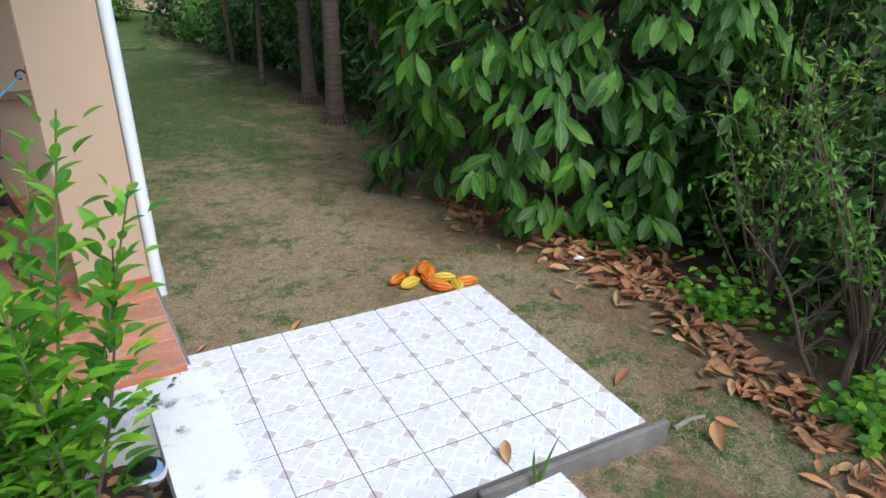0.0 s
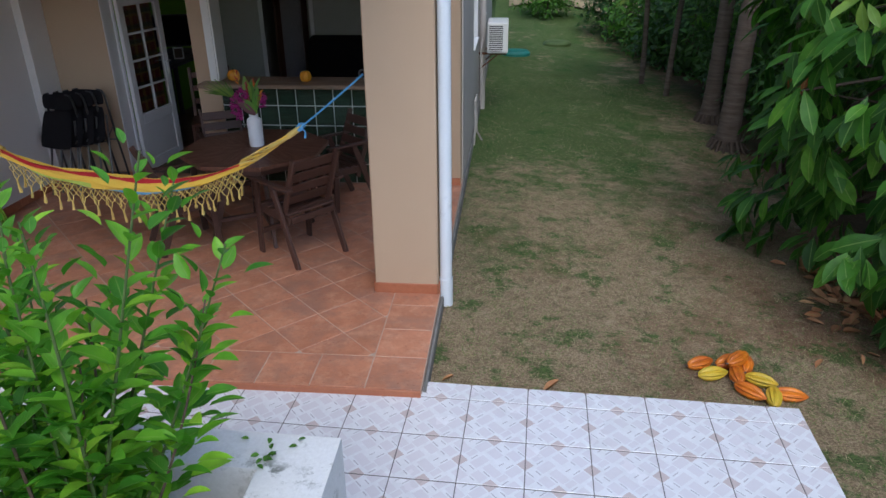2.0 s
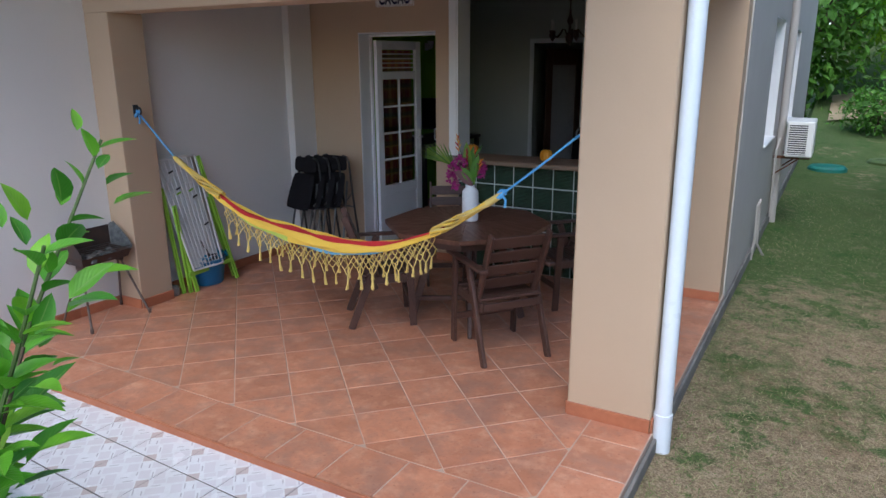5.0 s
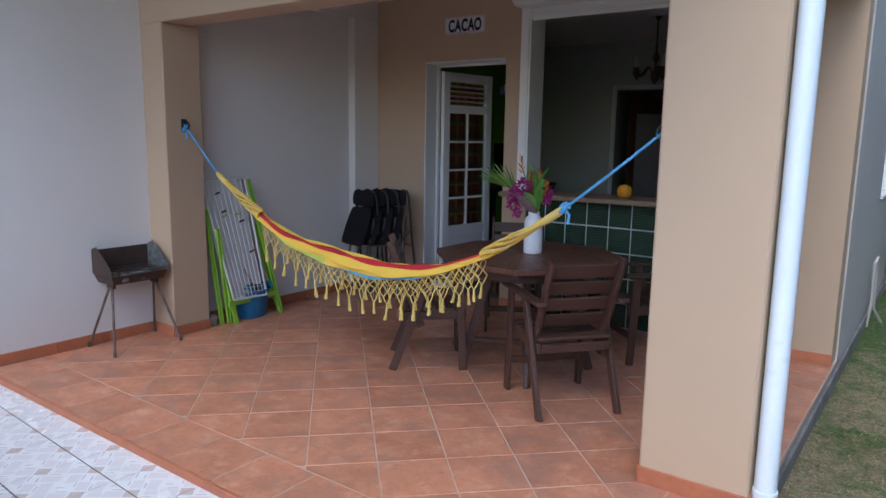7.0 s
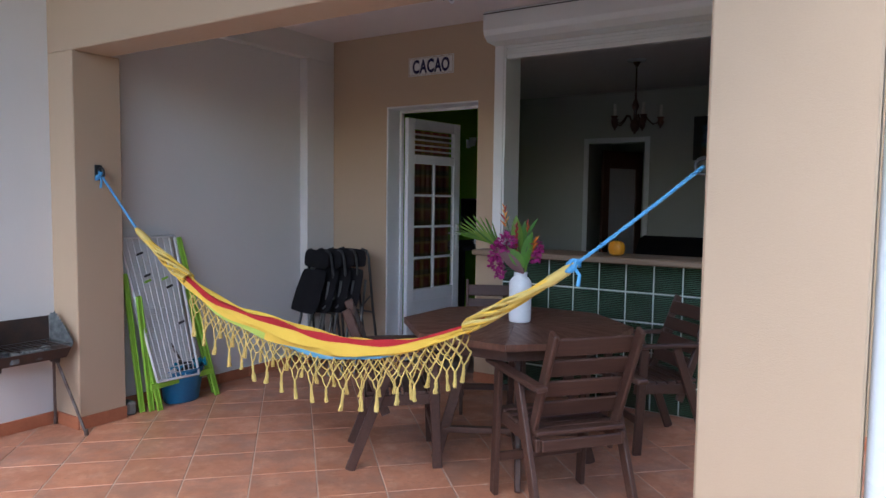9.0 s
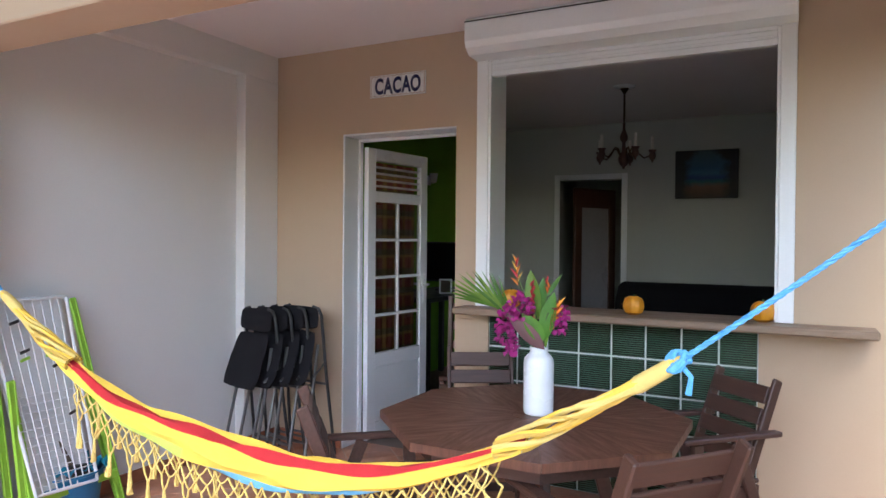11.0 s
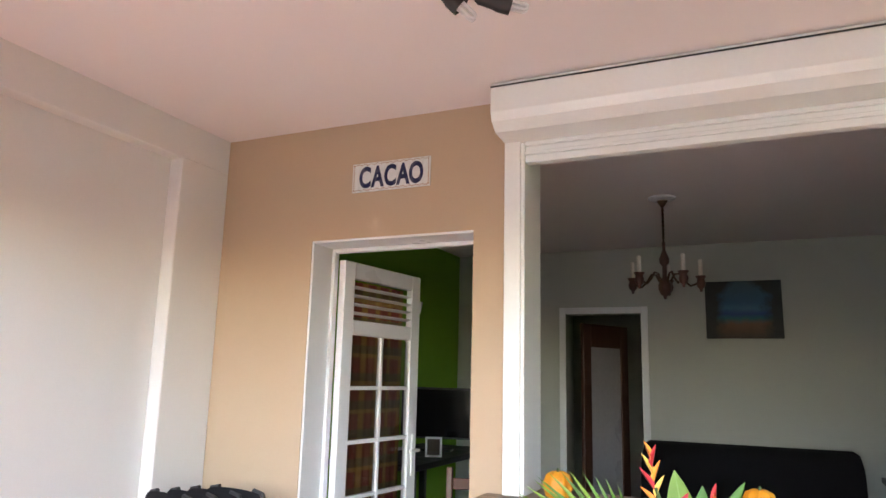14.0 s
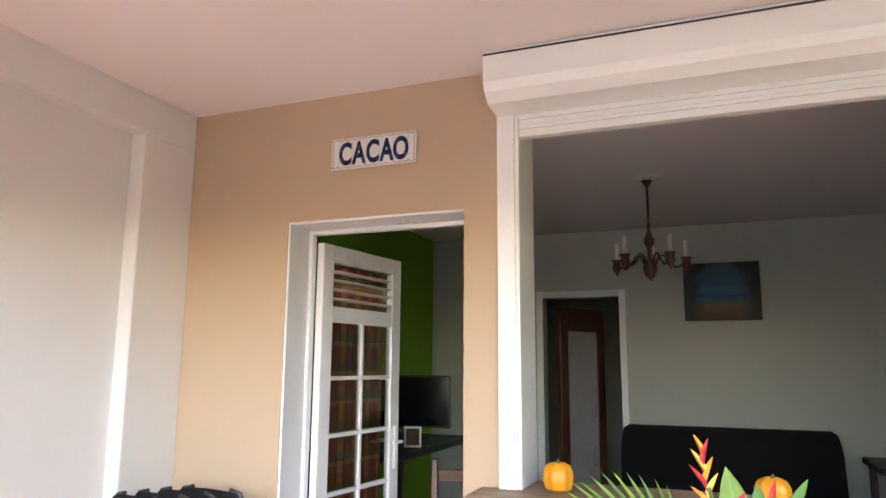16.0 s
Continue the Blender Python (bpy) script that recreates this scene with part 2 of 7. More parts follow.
def plaid_material():
    m = material("plaid_curtain", (0.25, 0.06, 0.03), (0.20, 0.045, 0.025), rough=0.9, big=3, fine=90, bump=0.3)
    nt = m.node_tree
    p = nt.nodes["Principled BSDF"]
    base = p.inputs["Base Color"].links[0].from_socket
    tc = nt.nodes.new("ShaderNodeTexCoord")
    sp = nt.nodes.new("ShaderNodeSeparateXYZ")
    nt.links.new(tc.outputs["Object"], sp.inputs[0])
    fx = mth(nt, "FRACT", mth(nt, "MULTIPLY", sp.outputs[0], 9.0))
    fz = mth(nt, "FRACT", mth(nt, "MULTIPLY", sp.outputs[2], 7.0))
    c = mix(nt, mth(nt, "MULTIPLY", mth(nt, "LESS_THAN", fx, 0.35), 0.6), base, (0.42, 0.27, 0.05))
    c = mix(nt, mth(nt, "MULTIPLY", mth(nt, "LESS_THAN", fz, 0.3), 0.55), c, (0.05, 0.11, 0.04))
    c = mix(nt, mth(nt, "MULTIPLY", mth(nt, "GREATER_THAN", fz, 0.85), 0.6), c, (0.4, 0.28, 0.08))
    nt.links.new(c, p.inputs["Base Color"])
    return m


def simple(name, col, rough=0.5, metal=0.0, **kw):
    return material(name, col, rough=rough, metal=metal, **kw)


TAN = material("tan_render", (0.50, 0.37, 0.255), (0.47, 0.345, 0.235), rough=0.85, big=0.9, fine=220, bump=0.25, amount=0.5, world_space=True, spec=0.2, grit=0.12)
WHITE_WALL = material("white_render", (0.73, 0.705, 0.675), (0.68, 0.655, 0.625), rough=0.85, big=0.7, fine=160, bump=0.2, amount=0.5, world_space=True, spec=0.2, grit=0.12)
GREY_WALL = material("pale_grey_render", (0.50, 0.47, 0.44), (0.44, 0.41, 0.38), rough=0.9, big=0.8, fine=150, bump=0.3, world_space=True, spec=0.2)
CEILING = material("ceiling_paint", (0.80, 0.74, 0.73), (0.77, 0.71, 0.70), rough=0.9, big=0.6, fine=200, bump=0.1, amount=0.4, world_space=True, spec=0.2, grit=0.12)
INNER_WALL = material("inner_wall_paint", (0.50, 0.51, 0.46), (0.46, 0.47, 0.42), rough=0.85, big=0.8, fine=180, bump=0.1, world_space=True, spec=0.2, grit=0.12)
GREEN_WALL = material("lime_green_paint", (0.20, 0.40, 0.03), (0.18, 0.36, 0.03), rough=0.8, big=0.8, fine=180, bump=0.1, world_space=True, spec=0.2, grit=0.12)
TRIM = material("white_gloss_paint", (0.78, 0.78, 0.78), (0.72, 0.72, 0.71), rough=0.35, big=2, fine=90, bump=0.05, amount=0.4, grit=0.12)
PVC = material("white_pvc", (0.82, 0.82, 0.79), (0.79, 0.79, 0.765), rough=0.36, big=1.5, fine=60, bump=0.04, amount=0.4, grit=0.12)
PIPE = material("pale_blue_grey_pvc_pipe", (0.74, 0.80, 0.86), (0.68, 0.74, 0.80), rough=0.35, big=2, fine=60, bump=0.04, grit=0.12)
WHITE_TILE = white_tile_material()
TERRA = terracotta_material()
TERRA_EDGE = material("terracotta_skirting", (0.46, 0.17, 0.085), (0.36, 0.12, 0.06), rough=0.45, big=8, fine=40, vary=0.08)
GROUT = material("pale_grout", (0.52, 0.40, 0.32), (0.42, 0.31, 0.24), rough=0.95, big=3, fine=120)
GROUT_DARK = material("dark_tile_joint", (0.17, 0.16, 0.155), (0.11, 0.10, 0.10), rough=0.95, big=3, fine=120)
CONCRETE = material("weathered_concrete", (0.24, 0.23, 0.21), (0.13, 0.125, 0.115), rough=0.95, big=3.5, fine=60, bump=0.6, amount=1.0, world_space=True)
WHITEWASH = material("whitewashed_concrete", (0.76, 0.77, 0.77), (0.62, 0.62, 0.60), rough=0.8, big=2.2, fine=70, bump=0.4, amount=0.7, world_space=True)
_nt = WHITEWASH.node_tree
_p = _nt.nodes["Principled BSDF"]
_stain = noise_at(_nt, coords(_nt, True), 7.0, 8, 0.75)
_patch = noise_at(_nt, coords(_nt, True), 1.9, 2)
_f = mth(_nt, "MULTIPLY", ramp(_nt, _stain, ((0.54, 0.0), (0.62, 0.85))), ramp(_nt, _patch, ((0.50, 0.0), (0.58, 1.0))))
_nt.links.new(mix(_nt, _f, _p.inputs["Base Color"].links[0].from_socket, (0.10, 0.11, 0.09)), _p.inputs["Base Color"])
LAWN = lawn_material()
SOIL = material("planter_soil", (0.075, 0.048, 0.032), (0.035, 0.025, 0.018), rough=1.0, big=7, fine=45, bump=1.0, amount=1.0, world_space=True)
WOOD = material("dark_stained_wood", (0.062, 0.028, 0.020), (0.095, 0.048, 0.035), rough=0.42, big=5, fine=30, bump=0.25, stretch=(1, 12, 12), amount=0.9, vary=0.1)
TABLE_WOOD = material("table_hardwood", (0.15, 0.066, 0.04), (0.09, 0.038, 0.025), rough=0.42, big=3, fine=22, bump=0.15, stretch=(2, 14, 2), amount=0.9)
LEDGE_WOOD = material("pale_ledge_wood", (0.30, 0.21, 0.135), (0.21, 0.14, 0.09), rough=0.5, big=3, fine=28, bump=0.2, stretch=(1, 10, 10), amount=0.9)
BROWN_WOOD = material("brown_door_wood", (0.10, 0.036, 0.018), (0.06, 0.022, 0.012), rough=0.4, big=4, fine=25, stretch=(10, 10, 1), bump=0.15)
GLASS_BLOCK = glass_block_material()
MORTAR = material("white_mortar", (0.72, 0.76, 0.72), (0.62, 0.66, 0.62), rough=0.7, big=4, fine=100)
BLACK = material("black_plastic", (0.022, 0.021, 0.022), (0.03, 0.03, 0.03), rough=0.45, big=6, fine=160, bump=0.2)
BLACK_CLOTH = material("black_upholstery", (0.012, 0.011, 0.013), (0.018, 0.017, 0.019), rough=0.9, spec=0.15, big=4, fine=260, bump=0.4)
DARK_METAL = material("dark_painted_steel", (0.06, 0.06, 0.062), (0.04, 0.04, 0.04), rough=0.4, metal=0.6, big=8, fine=90)
GREY_METAL = material("grey_steel_tube", (0.20, 0.20, 0.20), (0.14, 0.13, 0.125), rough=0.38, metal=0.85, big=8, fine=90)
CHROME = material("chrome", (0.7, 0.7, 0.7), (0.6, 0.6, 0.6), rough=0.12, metal=1.0, big=5, fine=80, bump=0.02)
BRASS_DARK = material("aged_brass", (0.10, 0.055, 0.025), (0.05, 0.03, 0.018), rough=0.35, metal=0.8, big=20, fine=90)
TURNED_WOOD = material("turned_reddish_wood", (0.08, 0.026, 0.013), (0.045, 0.016, 0.01), rough=0.35, big=20, fine=60)
CANDLE = material("ivory_candle_sleeve", (0.72, 0.69, 0.62), (0.66, 0.62, 0.55), rough=0.5, big=9, fine=90)
CERAMIC = material("white_ceramic", (0.78, 0.79, 0.81), (0.72, 0.73, 0.75), rough=0.25, big=6, fine=60, bump=0.03, grit=0.12)
LIME = material("lime_green_plastic", (0.30, 0.55, 0.05), (0.24, 0.46, 0.05), rough=0.4, big=4, fine=80, bump=0.06)
RACK_WHITE = material("white_coated_wire", (0.72, 0.73, 0.74), (0.62, 0.62, 0.62), rough=0.45, big=6, fine=80)
BASIN_BLUE = material("blue_plastic", (0.02, 0.17, 0.34), (0.02, 0.13, 0.28), rough=0.4, big=6, fine=60, bump=0.05)
CYAN_CLOTH = material("cyan_cloth", (0.03, 0.32, 0.50), (0.02, 0.24, 0.42), rough=0.9, big=14, fine=160, bump=0.5)
YELLOW = material("yellow_woven_cotton", (0.84, 0.56, 0.075), (0.76, 0.48, 0.06), rough=0.9, big=6, fine=240, bump=0.6, stretch=(1, 3, 3))
YELLOW_CORD = material("pale_yellow_cotton_cord", (0.74, 0.57, 0.18), (0.62, 0.45, 0.12), rough=0.95, big=20, fine=260, bump=0.6)
RED = material("red_woven_cotton", (0.55, 0.022, 0.03), (0.42, 0.015, 0.02), rough=0.9, big=6, fine=240, bump=0.6)
BLUE_BAND = material("light_blue_woven_cotton", (0.16, 0.42, 0.60), (0.12, 0.33, 0.52), rough=0.9, big=6, fine=240, bump=0.6)
GREEN_BAND = material("yellow_green_woven_cotton", (0.46, 0.55, 0.10), (0.40, 0.48, 0.08), rough=0.9, big=6, fine=240, bump=0.6)
ROPE_BLUE = material("blue_nylon_rope", (0.06, 0.30, 0.62), (0.16, 0.45, 0.75), rough=0.55, big=60, fine=240, bump=0.5, amount=1.0)
SQUASH = material("orange_squash_skin", (0.72, 0.30, 0.012), (0.62, 0.22, 0.01), rough=0.45, big=14, fine=60, bump=0.2)
POD_ORANGE = material("orange_cacao_pod", (0.72, 0.22, 0.012), (0.40, 0.08, 0.012), rough=0.45, big=8, fine=50, bump=0.3, amount=0.9, vary=0.15)
POD_YELLOW = material("yellow_green_cacao_pod", (0.68, 0.42, 0.03), (0.40, 0.34, 0.03), rough=0.45, big=9, fine=50, bump=0.3, amount=0.9, vary=0.15)
MAGENTA = material("magenta_petal", (0.42, 0.02, 0.20), (0.30, 0.012, 0.16), rough=0.7, big=30, fine=120)
ORANGE_PETAL = material("orange_bract", (0.80, 0.16, 0.02), (0.75, 0.36, 0.03), rough=0.5, big=16, fine=90, amount=1.0)
RED_PETAL = material("red_bract", (0.50, 0.02, 0.03), (0.36, 0.015, 0.02), rough=0.5, big=16, fine=90)
BARK = material("grey_brown_bark", (0.13, 0.095, 0.07), (0.07, 0.05, 0.036), rough=0.95, big=5, fine=25, bump=1.0, stretch=(1, 1, 0.35), amount=1.0, world_space=True)
PALM_BARK = material("ringed_palm_bark", (0.16, 0.125, 0.10), (0.085, 0.06, 0.045), rough=0.95, big=6, fine=22, bump=1.0, stretch=(0.5, 0.5, 4), amount=1.0, world_space=True)
DEAD_LEAF = leaf_material("dead_brown_leaf", ((0.0, (0.36, 0.16, 0.07)), (0.4, (0.52, 0.26, 0.12)), (0.75, (0.25, 0.12, 0.06)), (1.0, (0.62, 0.38, 0.18))), 0.75, 0.06)
CACAO_LEAF = leaf_material("cacao_leaf", ((0.0, (0.024, 0.085, 0.010)), (0.45, (0.042, 0.145, 0.013)), (0.8, (0.068, 0.21, 0.017)), (1.0, (0.13, 0.31, 0.028))), 0.5, 0.25)
YOUNG_LEAF = leaf_material("young_yellow_green_leaf", ((0.0, (0.16, 0.27, 0.04)), (0.6, (0.22, 0.36, 0.05)), (1.0, (0.13, 0.24, 0.04))), 0.45, 0.3)
RUST_LEAF = leaf_material("rust_brown_leaf", ((0.0, (0.26, 0.08, 0.03)), (1.0, (0.34, 0.12, 0.04))), 0.6, 0.15)
BUSH_LEAF = leaf_material("citrus_leaf", ((0.0, (0.05, 0.18, 0.02)), (0.4, (0.10, 0.31, 0.025)), (0.8, (0.19, 0.44, 0.03)), (1.0, (0.36, 0.60, 0.055))), 0.35, 0.3)
DARK_LEAF = leaf_material("dark_hedge_leaf", ((0.0, (0.025, 0.065, 0.016)), (0.6, (0.045, 0.12, 0.024)), (1.0, (0.07, 0.17, 0.03))), 0.5, 0.2, False)
MID_LEAF = leaf_material("mid_green_leaf", ((0.0, (0.07, 0.17, 0.025)), (0.6, (0.10, 0.25, 0.033)), (1.0, (0.15, 0.32, 0.04))), 0.5, 0.25, False)
MANGO_LEAF = leaf_material("bright_mango_leaf", ((0.0, (0.22, 0.42, 0.03)), (0.5, (0.34, 0.58, 0.04)), (1.0, (0.50, 0.72, 0.06))), 0.5, 0.3, False)
PALM_LEAF = leaf_material("palm_frond_leaf", ((0.0, (0.07, 0.15, 0.02)), (0.6, (0.13, 0.24, 0.03)), (1.0, (0.24, 0.32, 0.04))), 0.45, 0.3, False)
GRASS_BLADE = leaf_material("grass_blade", ((0.0, (0.10, 0.19, 0.04)), (0.35, (0.13, 0.22, 0.05)), (0.5, (0.34, 0.28, 0.16)), (1.0, (0.52, 0.43, 0.28))), 0.7, 0.2, False)
STEM = material("green_stem", (0.08, 0.13, 0.03), (0.06, 0.09, 0.03), rough=0.7, big=12, fine=80)
TWIG = material("brown_twig", (0.11, 0.075, 0.05), (0.07, 0.05, 0.035), rough=0.9, big=12, fine=80)
STAKE = material("weathered_grey_wood", (0.28, 0.26, 0.20), (0.18, 0.16, 0.12), rough=0.9, big=6, fine=50, stretch=(8, 8, 1), bump=0.5)
SAND = material("pale_dirt_path", (0.40, 0.32, 0.20), (0.32, 0.24, 0.15), rough=1.0, big=2, fine=40, world_space=True)
TEAL = material("teal_plastic_lid", (0.02, 0.20, 0.16), (0.02, 0.15, 0.12), rough=0.5, big=5, fine=60)
RUST = material("rusty_steel", (0.20, 0.08, 0.04), (0.10, 0.05, 0.03), rough=0.8, metal=0.3, big=20, fine=90)
SCREEN = material("dark_screen", (0.008, 0.008, 0.010), (0.008, 0.008, 0.010), rough=0.12, big=3, fine=40, bump=0.0)
NAVY = material("navy_glaze", (0.012, 0.016, 0.07), (0.01, 0.012, 0.05), rough=0.25, big=20, fine=80)
OCHRE = material("ochre_glaze", (0.40, 0.20, 0.06), (0.25, 0.14, 0.08), rough=0.3, big=20, fine=80)
TILE_GLAZE = material("white_sign_glaze", (0.76, 0.76, 0.74), (0.70, 0.70, 0.68), rough=0.2, big=9, fine=80, bump=0.02)
CFL = material("white_cfl_glass", (0.80, 0.80, 0.80), (0.76, 0.76, 0.76), rough=0.2, big=9, fine=90, bump=0.0)
ROOM_FLOOR = material("inner_floor_tile", (0.13, 0.08, 0.055), (0.10, 0.06, 0.045), rough=0.35, big=2, fine=40, world_space=True)


def clear_glass():
    m = bpy.data.materials.new("clear_glass")
    m.use_nodes = True
    p = m.node_tree.nodes["Principled BSDF"]
    p.inputs["Transmission Weight"].default_value = 1.0
    p.inputs["Roughness"].default_value = 0.02
    p.inputs["IOR"].default_value = 1.45
    return m


GLASS = clear_glass()


def mirror_mat():
    m = bpy.data.materials.new("mirror")
    m.use_nodes = True
    p = m.node_tree.nodes["Principled BSDF"]
    p.inputs["Metallic"].default_value = 1.0
    p.inputs["Roughness"].default_value = 0.03
    p.inputs["Base Color"].default_value = (0.8, 0.8, 0.82, 1)
    return m


MIRROR = mirror_mat()


def painting_material():
    """A seaside view: sky, sea band, sand, with dark branches round it."""
    m = material("seaside_painting", (0.02, 0.07, 0.13), (0.03, 0.11, 0.18), rough=0.6, big=9, fine=80)
    nt = m.node_tree
    p = nt.nodes["Principled BSDF"]
    tc = nt.nodes.new("ShaderNodeTexCoord")
    sp = nt.nodes.new("ShaderNodeSeparateXYZ")
    nt.links.new(tc.outputs["Object"], sp.inputs[0])
    z = mth(nt, "MULTIPLY_ADD", sp.outputs[2], 2.1, 0.5)
    wob = noise_at(nt, tc.outputs["Object"], 12.0, 4)
    z2 = mth(nt, "MULTIPLY_ADD", wob, 0.12, mth(nt, "SUBTRACT", z, 0.06))
    c = ramp(nt, z2, ((0.0, (0.05, 0.035, 0.02)), (0.24, (0.15, 0.085, 0.045)), (0.34, (0.02, 0.12, 0.15)), (0.42, (0.02, 0.06, 0.19)), (0.52, (0.05, 0.14, 0.24)), (0.62, (0.03, 0.10, 0.19)), (1.0, (0.05, 0.10, 0.12))))
    x = mth(nt, "ABSOLUTE", sp.outputs[0])
    edge = mth(nt, "MULTIPLY_ADD", wob, 0.16, mth(nt, "ADD", x, mth(nt, "MULTIPLY", mth(nt, "MAXIMUM", mth(nt, "SUBTRACT", z, 0.75), 0.0), 0.4)))
    c = mix(nt, ramp(nt, edge, ((0.22, 0.0), (0.30, 0.95))), c, (0.014, 0.016, 0.014))
    nt.links.new(c, p.inputs["Base Color"])
    return m


PAINTING = painting_material()


# ---- mesh tools ----
class Geo:
    """Collects vertices, faces, material slots and leaf coordinates of one mesh."""

    def __init__(self):
        self.v, self.f, self.m, self.uv = [], [], [], None

    def add(self, verts, faces, mat=0, at=None):
        n = len(self.v)
        if at is not None:
            verts = [at @ Vector(p) for p in verts]
        self.v += [tuple(p) for p in verts]
        self.f += [tuple(i + n for i in fc) for fc in faces]
        self.m += [mat] * len(faces)
        return self

    def box(self, x0, x1, y0, y1, z0, z1, bevel=0.0, mat=0, at=None):
        cx, cy, cz = (x0 + x1) / 2, (y0 + y1) / 2, (z0 + z1) / 2
        h = (abs(x1 - x0) / 2, abs(y1 - y0) / 2, abs(z1 - z0) / 2)
        b = min(bevel, min(h) * 0.45)
        if b <= 0:
            vs = [(cx + sx * h[0], cy + sy * h[1], cz + sz * h[2]) for sx in (-1, 1) for sy in (-1, 1) for sz in (-1, 1)]
            fs = [(0, 1, 3, 2), (4, 6, 7, 5), (0, 4, 5, 1), (2, 3, 7, 6), (0, 2, 6, 4), (1, 5, 7, 3)]
            return self.add(vs, fs, mat, at)
        idx, vs = {}, []
        for sx in (-1, 1):
            for sy in (-1, 1):
                for sz in (-1, 1):
                    s = (sx, sy, sz)
                    for ax in range(3):
                        p = [s[k] * (h[k] if k == ax else h[k] - b) for k in range(3)]
                        idx[(s, ax)] = len(vs)
                        vs.append((cx + p[0], cy + p[1], cz + p[2]))
        fs = []
        for ax in range(3):
            u, w = [(1, 2), (2, 0), (0, 1)][ax]
            for sg in (-1, 1):
                loop = []
                for a, c in ((-1, -1), (1, -1), (1, 1), (-1, 1)):
                    s = [0, 0, 0]
                    s[ax], s[u], s[w] = sg, a, c
                    loop.append(idx[(tuple(s), ax)])
                fs.append(tuple(loop if sg > 0 else loop[::-1]))
        for ax in range(3):
            u, w = [(1, 2), (2, 0), (0, 1)][ax]
            for a in (-1, 1):
                for c in (-1, 1):
                    s0, s1 = [0, 0, 0], [0, 0, 0]
                    s0[ax], s0[u], s0[w] = -1, a, c
                    s1[ax], s1[u], s1[w] = 1, a, c
                    q = [idx[(tuple(s0), u)], idx[(tuple(s1), u)], idx[(tuple(s1), w)], idx[(tuple(s0), w)]]
                    fs.append(tuple(q if a * c > 0 else q[::-1]))
        for sx in (-1, 1):
            for sy in (-1, 1):
                for sz in (-1, 1):
                    s = (sx, sy, sz)
                    t = [idx[(s, 0)], idx[(s, 1)], idx[(s, 2)]]
                    fs.append(tuple(t if sx * sy * sz > 0 else t[::-1]))
        return self.add(vs, fs, mat, at)

    def bar(self, a, b, w, h, bevel=0.004, mat=0, up=(0, 0, 1)):
        """A board from a to b; w across, h along up."""
        a, b = Vector(a), Vector(b)
        d = b - a
        x = d.normalized()
        upv = Vector(up)
        y = upv.cross(x)
        if y.length < 1e-4:
            y = Vector((0, 1, 0))
        y.normalize()
        z = x.cross(y)
        mt = Matrix((x, y, z)).transposed().to_4x4()
        mt.translation = (a + b) / 2
        L = d.length / 2
        return self.box(-L, L, -w / 2, w / 2, -h / 2, h / 2, bevel, mat, mt)

    def tube(self, pts, r, n=8, mat=0, caps=True):
        pts = [Vector(p) for p in pts]
        rs = r if isinstance(r, (list, tuple)) else [r] * len(pts)
        vs, fs = [], []
        d = (pts[1] - pts[0]).normalized()
        nx = d.orthogonal().normalized()
        for i, p in enumerate(pts):
            d = (pts[min(i + 1, len(pts) - 1)] - pts[max(i - 1, 0)])
            if d.length < 1e-9:
                d = Vector((0, 0, 1))
            d.normalize()
            nx = nx - d * nx.dot(d)
            if nx.length < 1e-6:
                nx = d.orthogonal()
            nx.normalize()
            ny = d.cross(nx)
            for k in range(n):
                a = 2 * math.pi * k / n
                vs.append(p + nx * (math.cos(a) * rs[i]) + ny * (math.sin(a) * rs[i]))
        for i in range(len(pts) - 1):
            for k in range(n):
                k2 = (k + 1) % n
                fs.append((i * n + k, i * n + k2, (i + 1) * n + k2, (i + 1) * n + k))
        if caps:
            fs.append(tuple(range(n - 1, -1, -1)))
            fs.append(tuple((len(pts) - 1) * n + k for k in range(n)))
        return self.add(vs, fs, mat)

    def lathe(self, prof, n=24, mat=0, at=None, ribs=0, depth=0.0):
        """Turns (radius, height) pairs about z."""
        vs, fs = [], []
        for r, z in prof:
            for k in range(n):
                a = 2 * math.pi * k / n
                q = r * (1 + (depth * math.cos(a * ribs) if ribs else 0))
                vs.append((q * math.cos(a), q * math.sin(a), z))
        for i in range(len(prof) - 1):
            for k in range(n):
                k2 = (k + 1) % n
                fs.append((i * n + k, i * n + k2, (i + 1) * n + k2, (i + 1) * n + k))
        if prof[0][0] > 1e-5:
            fs.append(tuple(range(n - 1, -1, -1)))
        if prof[-1][0] > 1e-5:
            fs.append(tuple((len(prof) - 1) * n + k for k in range(n)))
        return self.add(vs, fs, mat, at)

    def mesh(self, name, mats, smooth=False):
        me = bpy.data.meshes.new(name)
        me.from_pydata(self.v, [], self.f)
        for m in (mats if isinstance(mats, (list, tuple)) else [mats]):
            me.materials.append(m)
        if any(self.m):
            me.polygons.foreach_set("material_index", self.m)
        bm = bmesh.new()
        bm.from_mesh(me)
        bmesh.ops.recalc_face_normals(bm, faces=bm.faces)
        bm.to_mesh(me)
        bm.free()
        if smooth:
            me.shade_smooth()
            me.set_sharp_from_angle(angle=radians(40))
        me.update()
        return me


def obj(name, geo, mats, parent=None, label="", smooth=False, category="", group="", kind="", loc=None):
    ob = new(name, geo if isinstance(geo, bpy.types.Mesh) else geo.mesh(name, mats, smooth))
    if parent:
        ob.parent = parent
    if loc is not None:
        ob.location = loc
    return tagged(ob, label, category, group, kind)


def thing(name, label, category, at=(0, 0, 0), rz=0.0, group=""):
    e = new(name)
    e.matrix_world = pose(*at, 0, 0, rz)
    e.empty_display_size = 0.1
    return tagged(e, label, category, group)


